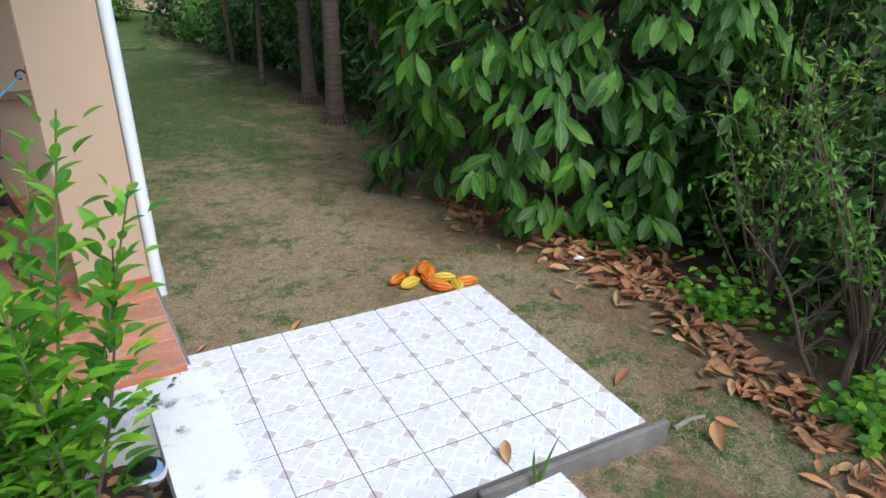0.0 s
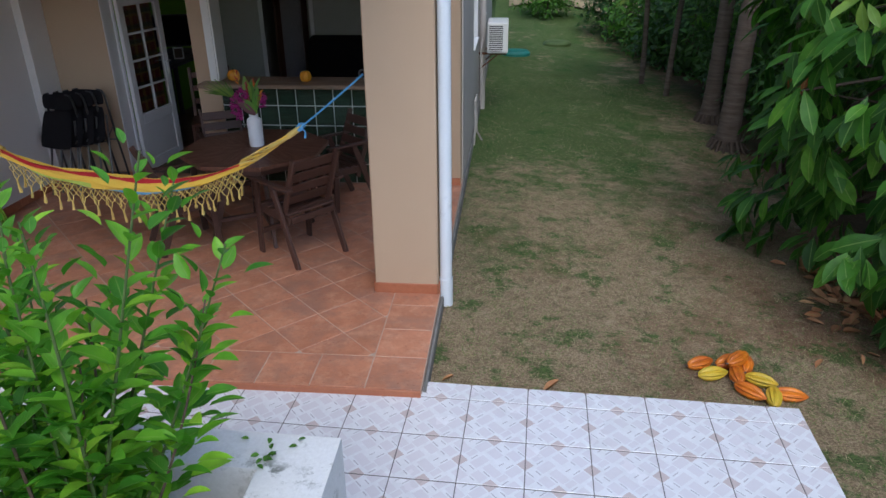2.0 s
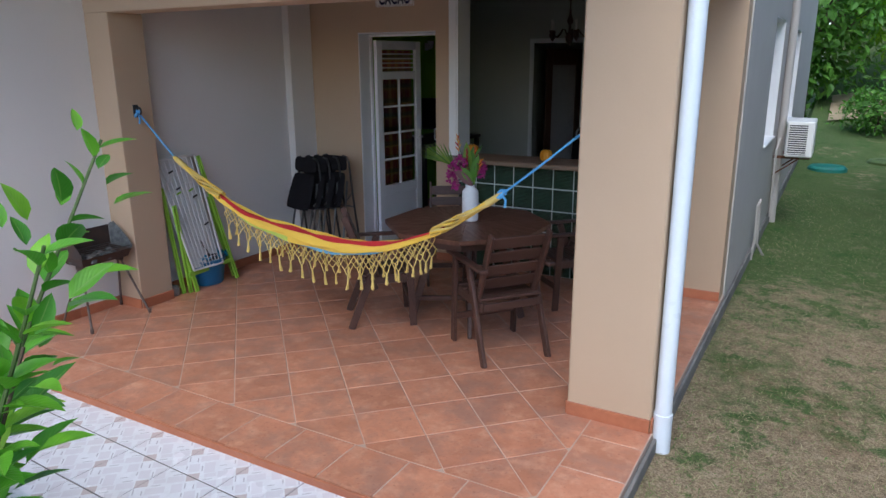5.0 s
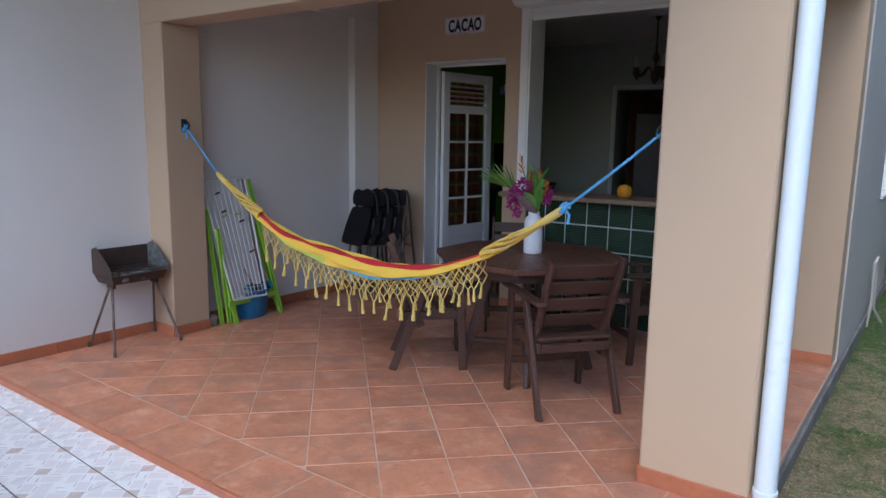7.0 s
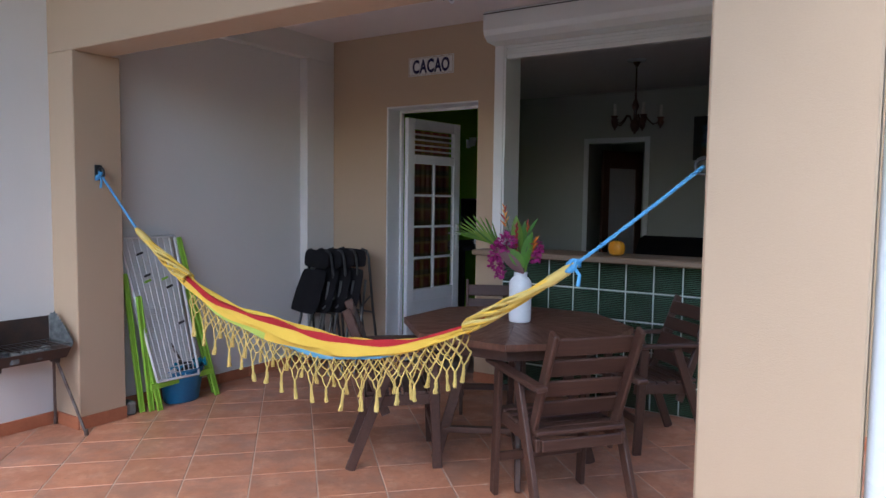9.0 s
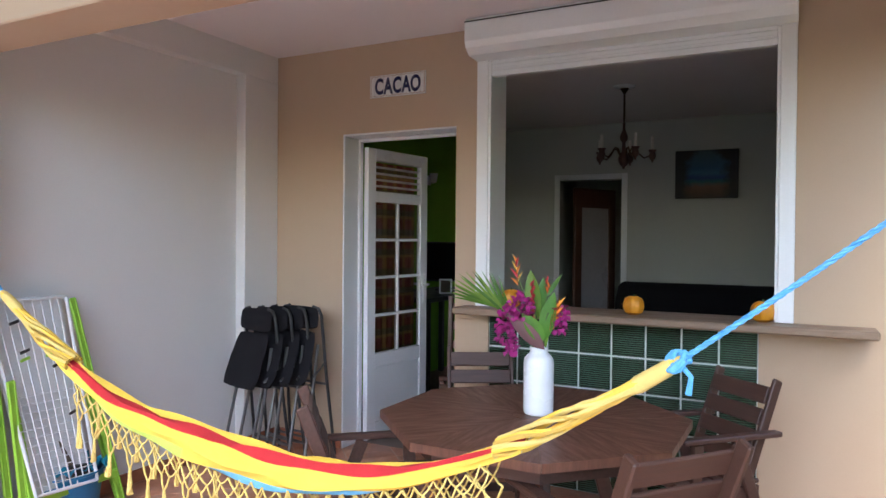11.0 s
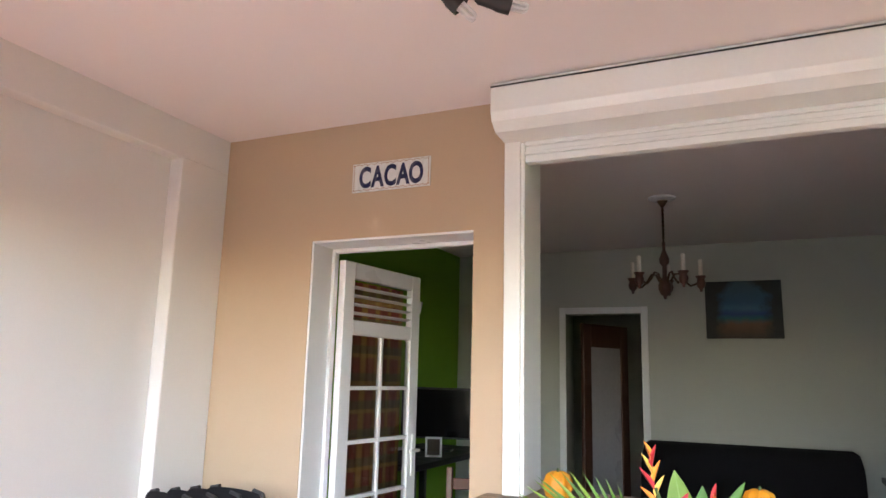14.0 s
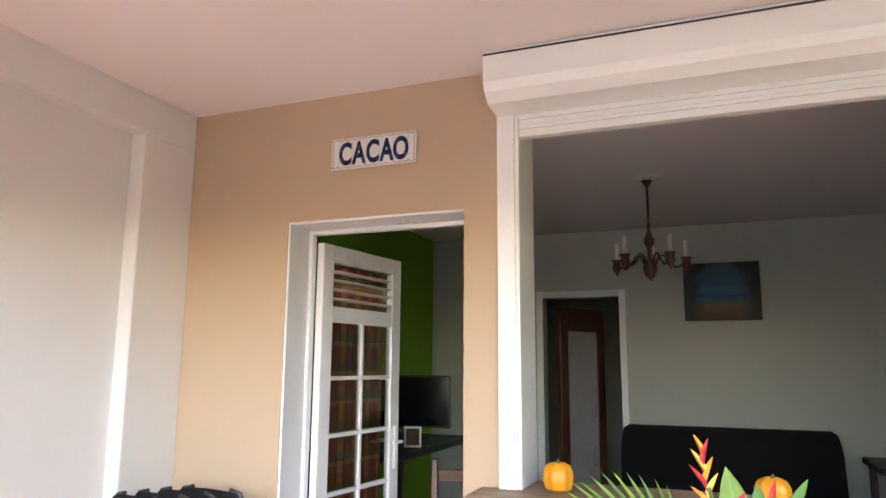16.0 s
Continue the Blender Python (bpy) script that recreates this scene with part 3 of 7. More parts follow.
def leaf_template(segs=4, widest=0.55, fold=0.18, droop=0.25, wav=0.0, petiole=0.0):
    """Unit leaf along +x: three points across, folded at the midrib."""
    pts, uv, fc = [], [], []
    for i in range(segs + 1):
        s = i / segs
        w = math.sin(math.pi * min(max(s ** (math.log(0.5) / math.log(widest)), 0), 1)) ** 0.8 * 0.5 if 0 < s < 1 else 0.0
        zc = -droop * s * s
        for side in (-1, 0, 1):
            wob = wav * math.sin(s * 17 + side) * abs(side)
            pts.append((s, side * w, zc, abs(side) * w * fold * 2 + wob))
            uv.append((0.5 + 0.5 * side, s))
    for i in range(segs):
        a = i * 3
        fc += [(a, a + 3, a + 4, a + 1), (a + 1, a + 4, a + 5, a + 2)]
    return np.array(pts), np.array(uv), np.array(fc)


def leaf_mesh(name, tmpl, frames, mats, slots=None):
    """One mesh of many leaves. frames: rows of origin, x axis (with length), y axis (with width), z axis."""
    pts, uv, fc = tmpl
    F = np.asarray(frames, dtype=float).reshape(-1, 4, 3)
    n, k = len(F), len(pts)
    V = F[:, None, 0] + pts[None, :, 0:1] * F[:, None, 1] + pts[None, :, 1:2] * F[:, None, 2] + pts[None, :, 2:3] * F[:, None, 3]
    lift = F[:, 3] / (np.linalg.norm(F[:, 3], axis=1, keepdims=True) + 1e-9) * np.linalg.norm(F[:, 2], axis=1, keepdims=True)
    V = V + pts[None, :, 3:4] * lift[:, None]
    faces = (fc[None] + (np.arange(n) * k)[:, None, None]).reshape(-1, 4)
    me = bpy.data.meshes.new(name)
    me.vertices.add(n * k)
    me.vertices.foreach_set("co", V.reshape(-1).astype(np.float32))
    me.loops.add(len(faces) * 4)
    me.loops.foreach_set("vertex_index", faces.reshape(-1).astype(np.int32))
    me.polygons.add(len(faces))
    me.polygons.foreach_set("loop_start", (np.arange(len(faces)) * 4).astype(np.int32))
    me.polygons.foreach_set("loop_total", np.full(len(faces), 4, dtype=np.int32))
    layer = me.uv_layers.new(name="UVMap")
    layer.data.foreach_set("uv", np.tile(uv, (n, 1))[faces.reshape(-1)].reshape(-1).astype(np.float32))
    for m in (mats if isinstance(mats, (list, tuple)) else [mats]):
        me.materials.append(m)
    if slots is not None:
        me.polygons.foreach_set("material_index", np.repeat(np.asarray(slots, dtype=np.int32), len(fc)))
    me.shade_smooth()
    me.update()
    me.validate()
    return me


def leaf_frame(o, d, up, length, width):
    """Rows for one leaf: starts at o, points along d, its face to up."""
    d = np.asarray(d, float)
    d = d / (np.linalg.norm(d) + 1e-9)
    up = np.asarray(up, float)
    y = np.cross(up, d)
    ny = np.linalg.norm(y)
    if ny < 1e-4:
        y = np.cross((0.3, 0.9, 0.1), d)
        ny = np.linalg.norm(y)
    y = y / ny
    z = np.cross(d, y)
    return [o, d * length, y * width, z * length]


RNG = np.random.default_rng(7)

# ---- structure: ground ----
def ground_z(x, y):
    """The lawn falls a little away from the house and from the slab; past the hollow on the right it drops, far behind it rises."""
    z = -0.10 - 0.05 * max(0.0, min(x, 4.2) - 0.5) - 0.008 * max(0.0, min(y, 14) - 4)
    if x > 4.3:
        z -= 0.22 * min(x - 4.3, 3.5)
    if y > 19:
        z += 0.13 * min(y - 19, 30) + (0.10 * max(0, y - 26) if y < 60 else 3.4)
    z += 0.02 * math.sin(x * 1.7 + y * 0.9) * min(1, max(0, x - 2.6)) + 0.008 * math.sin(x * 5.1) * math.sin(y * 4.3)
    if x < 0.45 and y > 3.0:
        z = -0.16
    if x < 1.75 and y < 2.4:
        z = -0.16
    return z


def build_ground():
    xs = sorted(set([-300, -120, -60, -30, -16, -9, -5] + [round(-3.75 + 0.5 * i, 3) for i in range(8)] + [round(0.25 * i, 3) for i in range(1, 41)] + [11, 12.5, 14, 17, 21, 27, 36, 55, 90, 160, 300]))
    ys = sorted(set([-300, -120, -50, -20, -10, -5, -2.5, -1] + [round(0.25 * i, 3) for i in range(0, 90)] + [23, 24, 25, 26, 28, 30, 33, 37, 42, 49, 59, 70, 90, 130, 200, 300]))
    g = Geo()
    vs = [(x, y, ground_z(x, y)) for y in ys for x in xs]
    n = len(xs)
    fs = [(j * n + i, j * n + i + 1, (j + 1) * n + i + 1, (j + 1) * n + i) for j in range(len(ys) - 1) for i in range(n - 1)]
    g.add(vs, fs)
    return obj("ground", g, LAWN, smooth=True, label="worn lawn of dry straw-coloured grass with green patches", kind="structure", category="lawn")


build_ground()
WALL_X, FRONT_Y, BACK_Y, EAST_X, CEIL = -3.62, 5.0, 7.28, 0.478, 2.66

# terrace slab under the terracotta tiles, its side and the joints
g = Geo()
g.box(WALL_X, 0.492, 3.90, BACK_Y + 0.2, -0.55, -0.0022)
terrace_floor = obj("terrace_floor", g, GROUT, label="mortar bed and light joints under the terrace tiles", kind="structure", category="floor")
g = Geo()
g.box(0.494, 0.515, 3.92, 18.4, -0.6, -0.03, 0.004)
obj("plinth", g, CONCRETE, label="weathered grey concrete plinth along the lawn", kind="structure", category="plinth")

# white slab, turned a little against the house
SLAB = pose(2.508, 3.935, 0, 0, 0, -2.6)
g = Geo()
g.add([SLAB @ Vector(p) for p in ((-6.4, -1.716, -0.5), (0.0, -1.716, -0.5), (0.0, 0.0, -0.5), (-1.97, 0.0, -0.5), (-6.4, 0.0, -0.5), (-6.4, -1.716, -0.0425), (0.0, -1.716, -0.0425), (0.0, 0.0, -0.0425), (-1.97, 0.0, -0.0425), (-6.4, 0.0, -0.0425))],
      [(0, 1, 2, 3, 4), (5, 9, 8, 7, 6), (0, 5, 6, 1), (1, 6, 7, 2), (2, 7, 8, 3), (3, 8, 9, 4), (4, 9, 5, 0)])
white_slab = obj("white_slab", g, GROUT_DARK, label="concrete slab with dark joints under glazed white tiles", kind="structure", category="floor")
g = Geo()
g.box(-1.0, 0.13, -1.752, -1.72, -0.5, -0.06, 0.006, at=SLAB)
obj("kerb", g, CONCRETE, label="rough grey concrete kerb beside the slab", kind="structure", category="kerb")

# steps up to the landing on which the walk begins
def steps():
    fronts = ((0.13, [(0.415, 2.12), (1.17, 2.10), (1.52, 1.96), (1.56, 1.6), (0.415, 1.6)]),
              (0.30, [(0.415, 1.86), (1.56, 1.87), (1.56, 1.3), (0.415, 1.3)]),
              (0.47, [(0.415, 1.50), (1.56, 1.50), (1.56, 0.9), (0.415, 0.9)]),
              (0.64, [(0.415, 1.15), (1.62, 1.15), (1.62, -2.5), (-1.6, -2.5), (-1.6, 0.9), (0.415, 0.9)]))
    for z, pts in fronts:
        g = Geo()
        n = len(pts)
        g.add([(x, y, -0.4) for x, y in pts] + [(x, y, z) for x, y in pts], [tuple(range(n))[::-1], tuple(range(n, 2 * n))] + [(i, (i + 1) % n, (i + 1) % n + n, i + n) for i in range(n)])
        name = "stair_step" if z < 0.6 else "stair_landing"
        obj(name, g, WHITE_TILE if z < 0.6 else WHITEWASH, label="glazed white tiled step of the garden stair" if z < 0.6 else "whitewashed landing above the stair", kind="structure", category="stairs")


steps()

# planter walls
g = Geo()
TOP = 0.80
g.add([(0.19, 0.95, TOP), (0.415, 0.95, TOP), (0.415, 2.52, TOP), (-2.6, 2.62, TOP), (-2.6, 2.45, TOP), (0.19, 2.36, TOP)] +
      [(0.19, 0.95, -0.4), (0.415, 0.95, -0.4), (0.415, 2.52, -0.4), (-2.6, 2.62, -0.4), (-2.6, 2.45, -0.4), (0.19, 2.36, -0.4)],
      [(0, 1, 2, 5), (5, 2, 3, 4), (0, 6, 7, 1), (1, 7, 8, 2), (2, 8, 9, 3), (3, 9, 10, 4), (4, 10, 11, 5), (5, 11, 6, 0), (6, 11, 8, 7), (11, 10, 9, 8)])
obj("planter_wall", g, WHITEWASH, label="low whitewashed planter wall with mossy stains", kind="structure", category="planter")
g = Geo()
n_ = 14
vs = [(-2.6 + 2.79 * i / n_, 0.93 + 1.5 * j / n_, 0.60 + 0.03 * math.sin(i * 2.3) * math.cos(j * 1.7)) for j in range(n_ + 1) for i in range(n_ + 1)]
g.add(vs, [(j * (n_ + 1) + i, j * (n_ + 1) + i + 1, (j + 1) * (n_ + 1) + i + 1, (j + 1) * (n_ + 1) + i) for j in range(n_) for i in range(n_)])
obj("planter_soil", g, SOIL, label="dark damp soil with litter in the planter", kind="structure", category="soil")
g = Geo()
g.box(-2.75, -2.6, 0.9, 2.62, -0.4, TOP, 0.01)
obj("planter_end_wall", g, WHITEWASH, label="whitewashed end wall of the planter", kind="structure", category="planter")

# ---- structure: house ----
# left wall of the terrace and its corner pier
g = Geo()
g.box(-3.85, WALL_X, -3.0, BACK_Y + 0.2, -0.4, 6.2)
obj("wall_west", g, WHITE_WALL, label="white rendered side wall of the terrace", kind="structure", category="wall")
g = Geo()
g.box(WALL_X - 0.01, -3.465, 6.96, BACK_Y, 0, 2.48, 0.004)
g.box(WALL_X - 0.01, -3.465, FRONT_Y + 0.235, BACK_Y, 2.48, CEIL + 0.02, 0.004)
obj("wall_pier", g, WHITE_WALL, label="white rendered pier and beam at the back corner", kind="structure", category="wall")

LINE_X = -3.54
g = Geo()
g.box(WALL_X - 0.02, LINE_X, FRONT_Y + 0.29, 6.958, 0, CEIL, 0.0)
obj("wall_west_inner", g, WHITE_WALL, label="white rendered inner face of the terrace wall", kind="structure", category="wall")

# front: pilaster, lintel beam, corner column
g = Geo()
g.box(WALL_X - 0.01, -3.37, FRONT_Y, FRONT_Y + 0.29, 0, 2.17, 0.006)
obj("pilaster", g, TAN, label="tan rendered pilaster at the terrace opening", kind="structure", category="pillar")
g = Geo()
g.box(-3.85, EAST_X, FRONT_Y, FRONT_Y + 0.235, 2.168, 5.6, 0.006)
obj("lintel_beam", g, TAN, label="tan rendered beam over the terrace opening", kind="structure", category="beam")
g = Geo()
g.box(0.040, EAST_X, FRONT_Y + 0.003, FRONT_Y + 0.30, 0, 2.168, 0.008)
obj("corner_column", g, TAN, label="tan rendered corner column of the terrace", kind="structure", category="pillar")
g = Geo()
g.box(0.24, EAST_X - 0.004, FRONT_Y + 0.30, BACK_Y, 2.36, 3.1, 0.004)
obj("east_beam", g, TAN, label="tan rendered beam over the side opening", kind="structure", category="beam")
g = Geo()
g.box(-3.85, EAST_X, FRONT_Y + 0.235, 11.2, CEIL, CEIL + 0.2)
obj("ceiling", g, CEILING, label="pinkish-white painted plaster ceiling", kind="structure", category="ceiling")
# Unseen roof, put at 5.6 so the house blocks sky light.
g = Geo()
g.box(-3.85, 0.489, FRONT_Y - 0.0, 18.4, 5.602, 5.8, 0.01)
obj("roof_slab", g, TAN, label="plain unseen tan roof slab, set high to block sky light", kind="structure", category="roof")

# Unseen slab, added to shade the lintel and the terrace.
g = Geo()
g.box(-3.60, EAST_X, 3.05, FRONT_Y - 0.002, 3.05, 3.22, 0.01)
obj("balcony_slab", g, TAN, label="plain unseen slab added above the terrace front for shade", kind="structure", category="balcony")
# Unseen upper wall, added to close off the sky above the terrace.
g = Geo()
g.box(EAST_X - 0.2, EAST_X - 0.002, FRONT_Y + 0.236, BACK_Y + 0.2, 3.102, 5.6)
obj("wall_upper", g, TAN, label="plain unseen tan wall added over the terrace to block sky light", kind="structure", category="wall")

# back wall with door and serving hatch
DX0, DX1, DTOP = -2.908, -2.066, 2.092
HX0, HX1, HB, HT = -1.842, -0.295, 0.966, 2.50
T = 0.20
g = Geo()
for x0, x1, z0, z1 in ((WALL_X, DX0, 0, CEIL), (DX0, DX1, DTOP, CEIL), (DX1, HX0, 0, CEIL), (HX0, HX1, HT, CEIL), (HX1, EAST_X, 0, CEIL)):
    g.box(x0, x1, BACK_Y, BACK_Y + T, z0, z1)
obj("wall_north", g, TAN, label="tan rendered house wall behind the terrace", kind="structure", category="wall")
# frame of glass bricks below the hatch
g = Geo()
g.box(HX0, HX1 - 0.083, BACK_Y + 0.014, BACK_Y + 0.075, 0.0, 0.966)
glass_wall = obj("glass_block_wall", g, MORTAR, label="low wall of green glass blocks with white joints", kind="structure", category="wall")
g = Geo()
g.box(HX1 - 0.083, HX1, BACK_Y + 0.002, BACK_Y + T, 0.0, 0.966)
obj("wall_hatch_side", g, TAN, label="tan rendered strip beside the glass blocks", kind="structure", category="wall")

# room behind
ROOM_Y = 10.91
g = Geo()
g.box(WALL_X - 0.3, 0.30, BACK_Y + T, 14.0, -0.2, 0.0)
obj("room_floor", g, ROOM_FLOOR, label="brownish tiled floor of the inner room", kind="structure", category="floor")
g = Geo()
g.box(-3.95, -3.69, BACK_Y + T, 11.1, 0, CEIL)
obj("wall_green", g, GREEN_WALL, label="lime green painted wall of the inner room", kind="structure", category="wall")
g = Geo()
for x0, x1, z0, z1 in ((-3.69, -2.60, 0, CEIL), (-2.60, -1.92, 2.065, CEIL), (-1.92, 0.30, 0, CEIL)):
    g.box(x0, x1, ROOM_Y, ROOM_Y + 0.15, z0, z1)
obj("wall_room_back", g, INNER_WALL, label="off-white wall of the inner room with a doorway", kind="structure", category="wall")
g = Geo()
g.box(-3.69, -3.40, 13.0, 13.2, 0, CEIL)
g.box(-3.40, 0.3, 13.0, 13.15, 0, CEIL)
g.box(-3.2, -3.05, ROOM_Y + 0.15, 13.0, 0, CEIL)
g.box(-1.3, -1.15, ROOM_Y + 0.15, 13.0, 0, CEIL)
obj("wall_hall", g, INNER_WALL, label="pale walls of the hall behind the doorway", kind="structure", category="wall")
g = Geo()
g.box(-3.2, -1.15, 11.2, 13.2, CEIL, CEIL + 0.2)
obj("ceiling_hall", g, CEILING, label="white ceiling of the hall", kind="structure", category="ceiling")
g = Geo()
for x0, x1 in ((-2.66, -2.60), (-1.92, -1.86)):
    g.box(x0, x1, ROOM_Y - 0.018, ROOM_Y, 0, 2.125, 0.004)
g.box(-2.60, -1.92, ROOM_Y - 0.018, ROOM_Y, 2.065, 2.125, 0.004)
obj("doorway_trim", g, TRIM, label="white painted trim round the inner doorway", kind="structure", category="trim")

# side wall of the house towards the lawn, with two windows
WIN = ((9.5, 10.65, 0.97, 2.24), (12.6, 13.9, 0.97, 2.24))
g = Geo()
ycur = BACK_Y + T
for (a, b, z0, z1) in WIN:
    g.box(0.30, EAST_X + 0.012, ycur, a, -0.5, 5.6)
    g.box(0.30, EAST_X + 0.012, a, b, -0.5, z0)
    g.box(0.30, EAST_X + 0.012, a, b, z1, 5.6)
    ycur = b
g.box(0.30, EAST_X + 0.012, ycur, 18.4, -0.5, 5.6)
obj("wall_east", g, GREY_WALL, label="grey-beige rendered side wall of the house", kind="structure", category="wall")
g = Geo()
g.box(-3.85, 0.30, 18.2, 18.4, -0.5, 5.6)
obj("wall_far_end", g, GREY_WALL, label="plain far end wall of the house", kind="structure", category="wall")
for a, b, z0, z1 in WIN:
    win = tagged(new("window"), "white-framed side window set into the grey wall", "window", "side windows", "structure")
    win.location = (0.36, (a + b) / 2, z0)
    h, w = z1 - z0, (b - a) / 2
    g = Geo()
    for y0, y1, q0, q1 in ((-w, -w + 0.06, 0, h), (w - 0.06, w, 0, h), (-w + 0.06, w - 0.06, 0, 0.06), (-w + 0.06, w - 0.06, h - 0.06, h), (-0.03, 0.03, 0.06, h - 0.06)):
        g.box(-0.02, 0.03, y0, y1, q0, q1, 0.003)
    obj("window_frame", g, TRIM, win)
    g = Geo()
    for y0, y1 in ((-w, -w + 0.01), (w - 0.01, w)):
        g.box(0.03, 0.128, y0, y1, 0.0, h)
    g.box(0.03, 0.128, -w + 0.01, w - 0.01, h - 0.01, h)
    obj("reveal", g, TRIM, win, "white painted window reveal")
    g = Geo()
    g.box(0.03, 0.15, -w, w, -0.01, 0.012, 0.003)
    obj("window_sill", g, TRIM, win)
    # Added panels instead of panes; they stop daylight entering the inner room.
    for s in (-1, 1):
        g = Geo()
        g.box(-0.005, 0.005, 0.03 if s > 0 else -w + 0.06, w - 0.06 if s > 0 else -0.03, 0.06, h - 0.06)
        obj("shutter", g, TRIM, win, "white panel added to keep daylight out of the room")

# skirting of terracotta pieces
def skirting(name, runs):
    holder = tagged(new(name), "row of terracotta skirting tiles with thin joints", "skirting", kind="structure")
    for a, b, nrm in runs:
        a, b, nrm = Vector((*a, 0)), Vector((*b, 0)), Vector((*nrm, 0))
        L = (b - a).length
        k = max(1, round(L / 0.30))
        d = (b - a) / k
        me = None
        for i in range(k):
            if me is None:
                q = Geo()
                q.box(-d.length / 2 + 0.0015, d.length / 2 - 0.0015, 0.0, 0.011, 0.0, 0.075, 0.003)
                me = q.mesh("skirting_tile", TERRA_EDGE)
            o = new("skirting_tile", me)
            o.parent = holder
            o.matrix_basis = Matrix.Translation(a + d * (i + 0.5)) @ Matrix.Rotation(math.atan2(d.y, d.x) + (math.pi if nrm.dot(Vector((-d.y, d.x, 0))) < 0 else 0), 4, "Z")
    return holder


skirting("skirting_column", [((0.040, 5.003), (0.478, 5.003), (0, -1)), ((0.040, 5.003), (0.040, 5.30), (-1, 0)), ((0.478, 5.003), (0.478, 5.30), (1, 0))])
skirting("skirting_west", [((WALL_X, 3.95), (WALL_X, 5.0), (1, 0)), ((WALL_X, 5.0), (-3.37, 5.0), (0, -1)), ((-3.37, 5.0), (-3.37, 5.29), (1, 0)), ((LINE_X, 5.29), (LINE_X, 6.958), (1, 0)), ((LINE_X, 6.958), (-3.465, 6.958), (0, -1)), ((-3.465, 6.96), (-3.465, 7.28), (1, 0))])
skirting("skirting_north", [((-3.465, 7.28), (DX0, 7.28), (0, -1)), ((DX1, 7.28), (HX0, 7.28), (0, -1)), ((HX1 - 0.083, 7.28), (EAST_X, 7.28), (0, -1))])

# ---- camera-side things: door, hatch ----
# door with its white surround
door = tagged(new("door"), "white painted louvred and glazed door standing open", "door", kind="structure")
door.location = (DX0, BACK_Y, 0)
W = DX1 - DX0
g = Geo()
g.box(0.0, 0.012, 0.002, T, 0, DTOP, 0.003)
g.box(0.012, W, 0.002, T, DTOP - 0.012, DTOP, 0.003)
obj("reveal", g, TRIM, door, "white painted door reveal")
g = Geo()
g.box(0.012, 0.030, 0.16, 0.20, 0, DTOP - 0.012, 0.004)
g.box(0.030, W, 0.16, 0.20, DTOP - 0.032, DTOP - 0.012, 0.004)
obj("door_frame", g, TRIM, door)
leaf = new("door_leaf")
leaf.parent = door
leaf.matrix_basis = pose(0.050, 0.202, 0, 0, 0, 83)
LW, LH = 0.69, 2.03
g = Geo()
for x0, x1, z0, z1 in ((0, 0.085, 0.01, LH), (LW - 0.085, LW, 0.01, LH), (0.085, LW - 0.085, 0.01, 0.12), (0.085, LW - 0.085, 0.50, 0.60), (0.085, LW - 0.085, 1.66, 1.735), (0.085, LW - 0.085, LH - 0.085, LH)):
    g.box(x0, x1, -0.02, 0.02, z0, z1, 0.004)
obj("leaf_frame", g, TRIM, leaf)
g = Geo()
g.box(0.085, LW - 0.085, -0.008, 0.008, 0.12, 0.50, 0.003)
obj("lower_panel", g, TRIM, leaf)
for i in range(4):
    g = Geo()
    g.bar((0.085, 0, 1.772 + i * 0.044), (LW - 0.085, 0, 1.772 + i * 0.044), 0.034, 0.005, 0.001, up=(0, 0.25, 0.97))
    obj("louvre_slat", g, TRIM, leaf)
g = Geo()
g.box(LW / 2 - 0.011, LW / 2 + 0.011, -0.014, 0.014, 0.60, 1.66, 0.003)
for i in (1, 2, 3):
    z = 0.60 + 1.06 * i / 4
    g.box(0.085, LW / 2 - 0.011, -0.014, 0.014, z - 0.010, z + 0.010, 0.003)
    g.box(LW / 2 + 0.011, LW - 0.085, -0.014, 0.014, z - 0.010, z + 0.010, 0.003)
obj("glazing_bar", g, TRIM, leaf)
for i in range(4):
    for s in (0, 1):
        g = Geo()
        x0 = 0.085 if s == 0 else LW / 2 + 0.011
        x1 = LW / 2 - 0.011 if s == 0 else LW - 0.085
        g.box(x0, x1, -0.003, 0.001, 0.60 + 1.06 * i / 4 + 0.010, 0.60 + 1.06 * (i + 1) / 4 - 0.010)
        obj("pane", g, GLASS, leaf)
g = Geo()
nx_, nz_ = 40, 2
vs = [(0.09 + (LW - 0.18) * i / nx_, 0.034 + 0.006 * math.sin(i * 1.3), 0.58 + 1.36 * j / nz_) for j in range(nz_ + 1) for i in range(nx_ + 1)]
g.add(vs, [(j * (nx_ + 1) + i, j * (nx_ + 1) + i + 1, (j + 1) * (nx_ + 1) + i + 1, (j + 1) * (nx_ + 1) + i) for j in range(nz_) for i in range(nx_)])
obj("curtain", g, plaid_material(), leaf, "orange plaid door curtain", smooth=True)
g = Geo()
g.box(LW - 0.055, LW - 0.025, -0.032, -0.02, 0.92, 1.14, 0.004)
g.tube([(LW - 0.04, -0.03, 1.06), (LW - 0.04, -0.065, 1.06), (LW - 0.13, -0.07, 1.06)], 0.009, 8)
g.tube([(LW - 0.04, 0.02, 1.06), (LW - 0.04, 0.055, 1.06), (LW - 0.13, 0.06, 1.06)], 0.009, 8)
obj("door_handle", g, PVC, leaf, smooth=True)

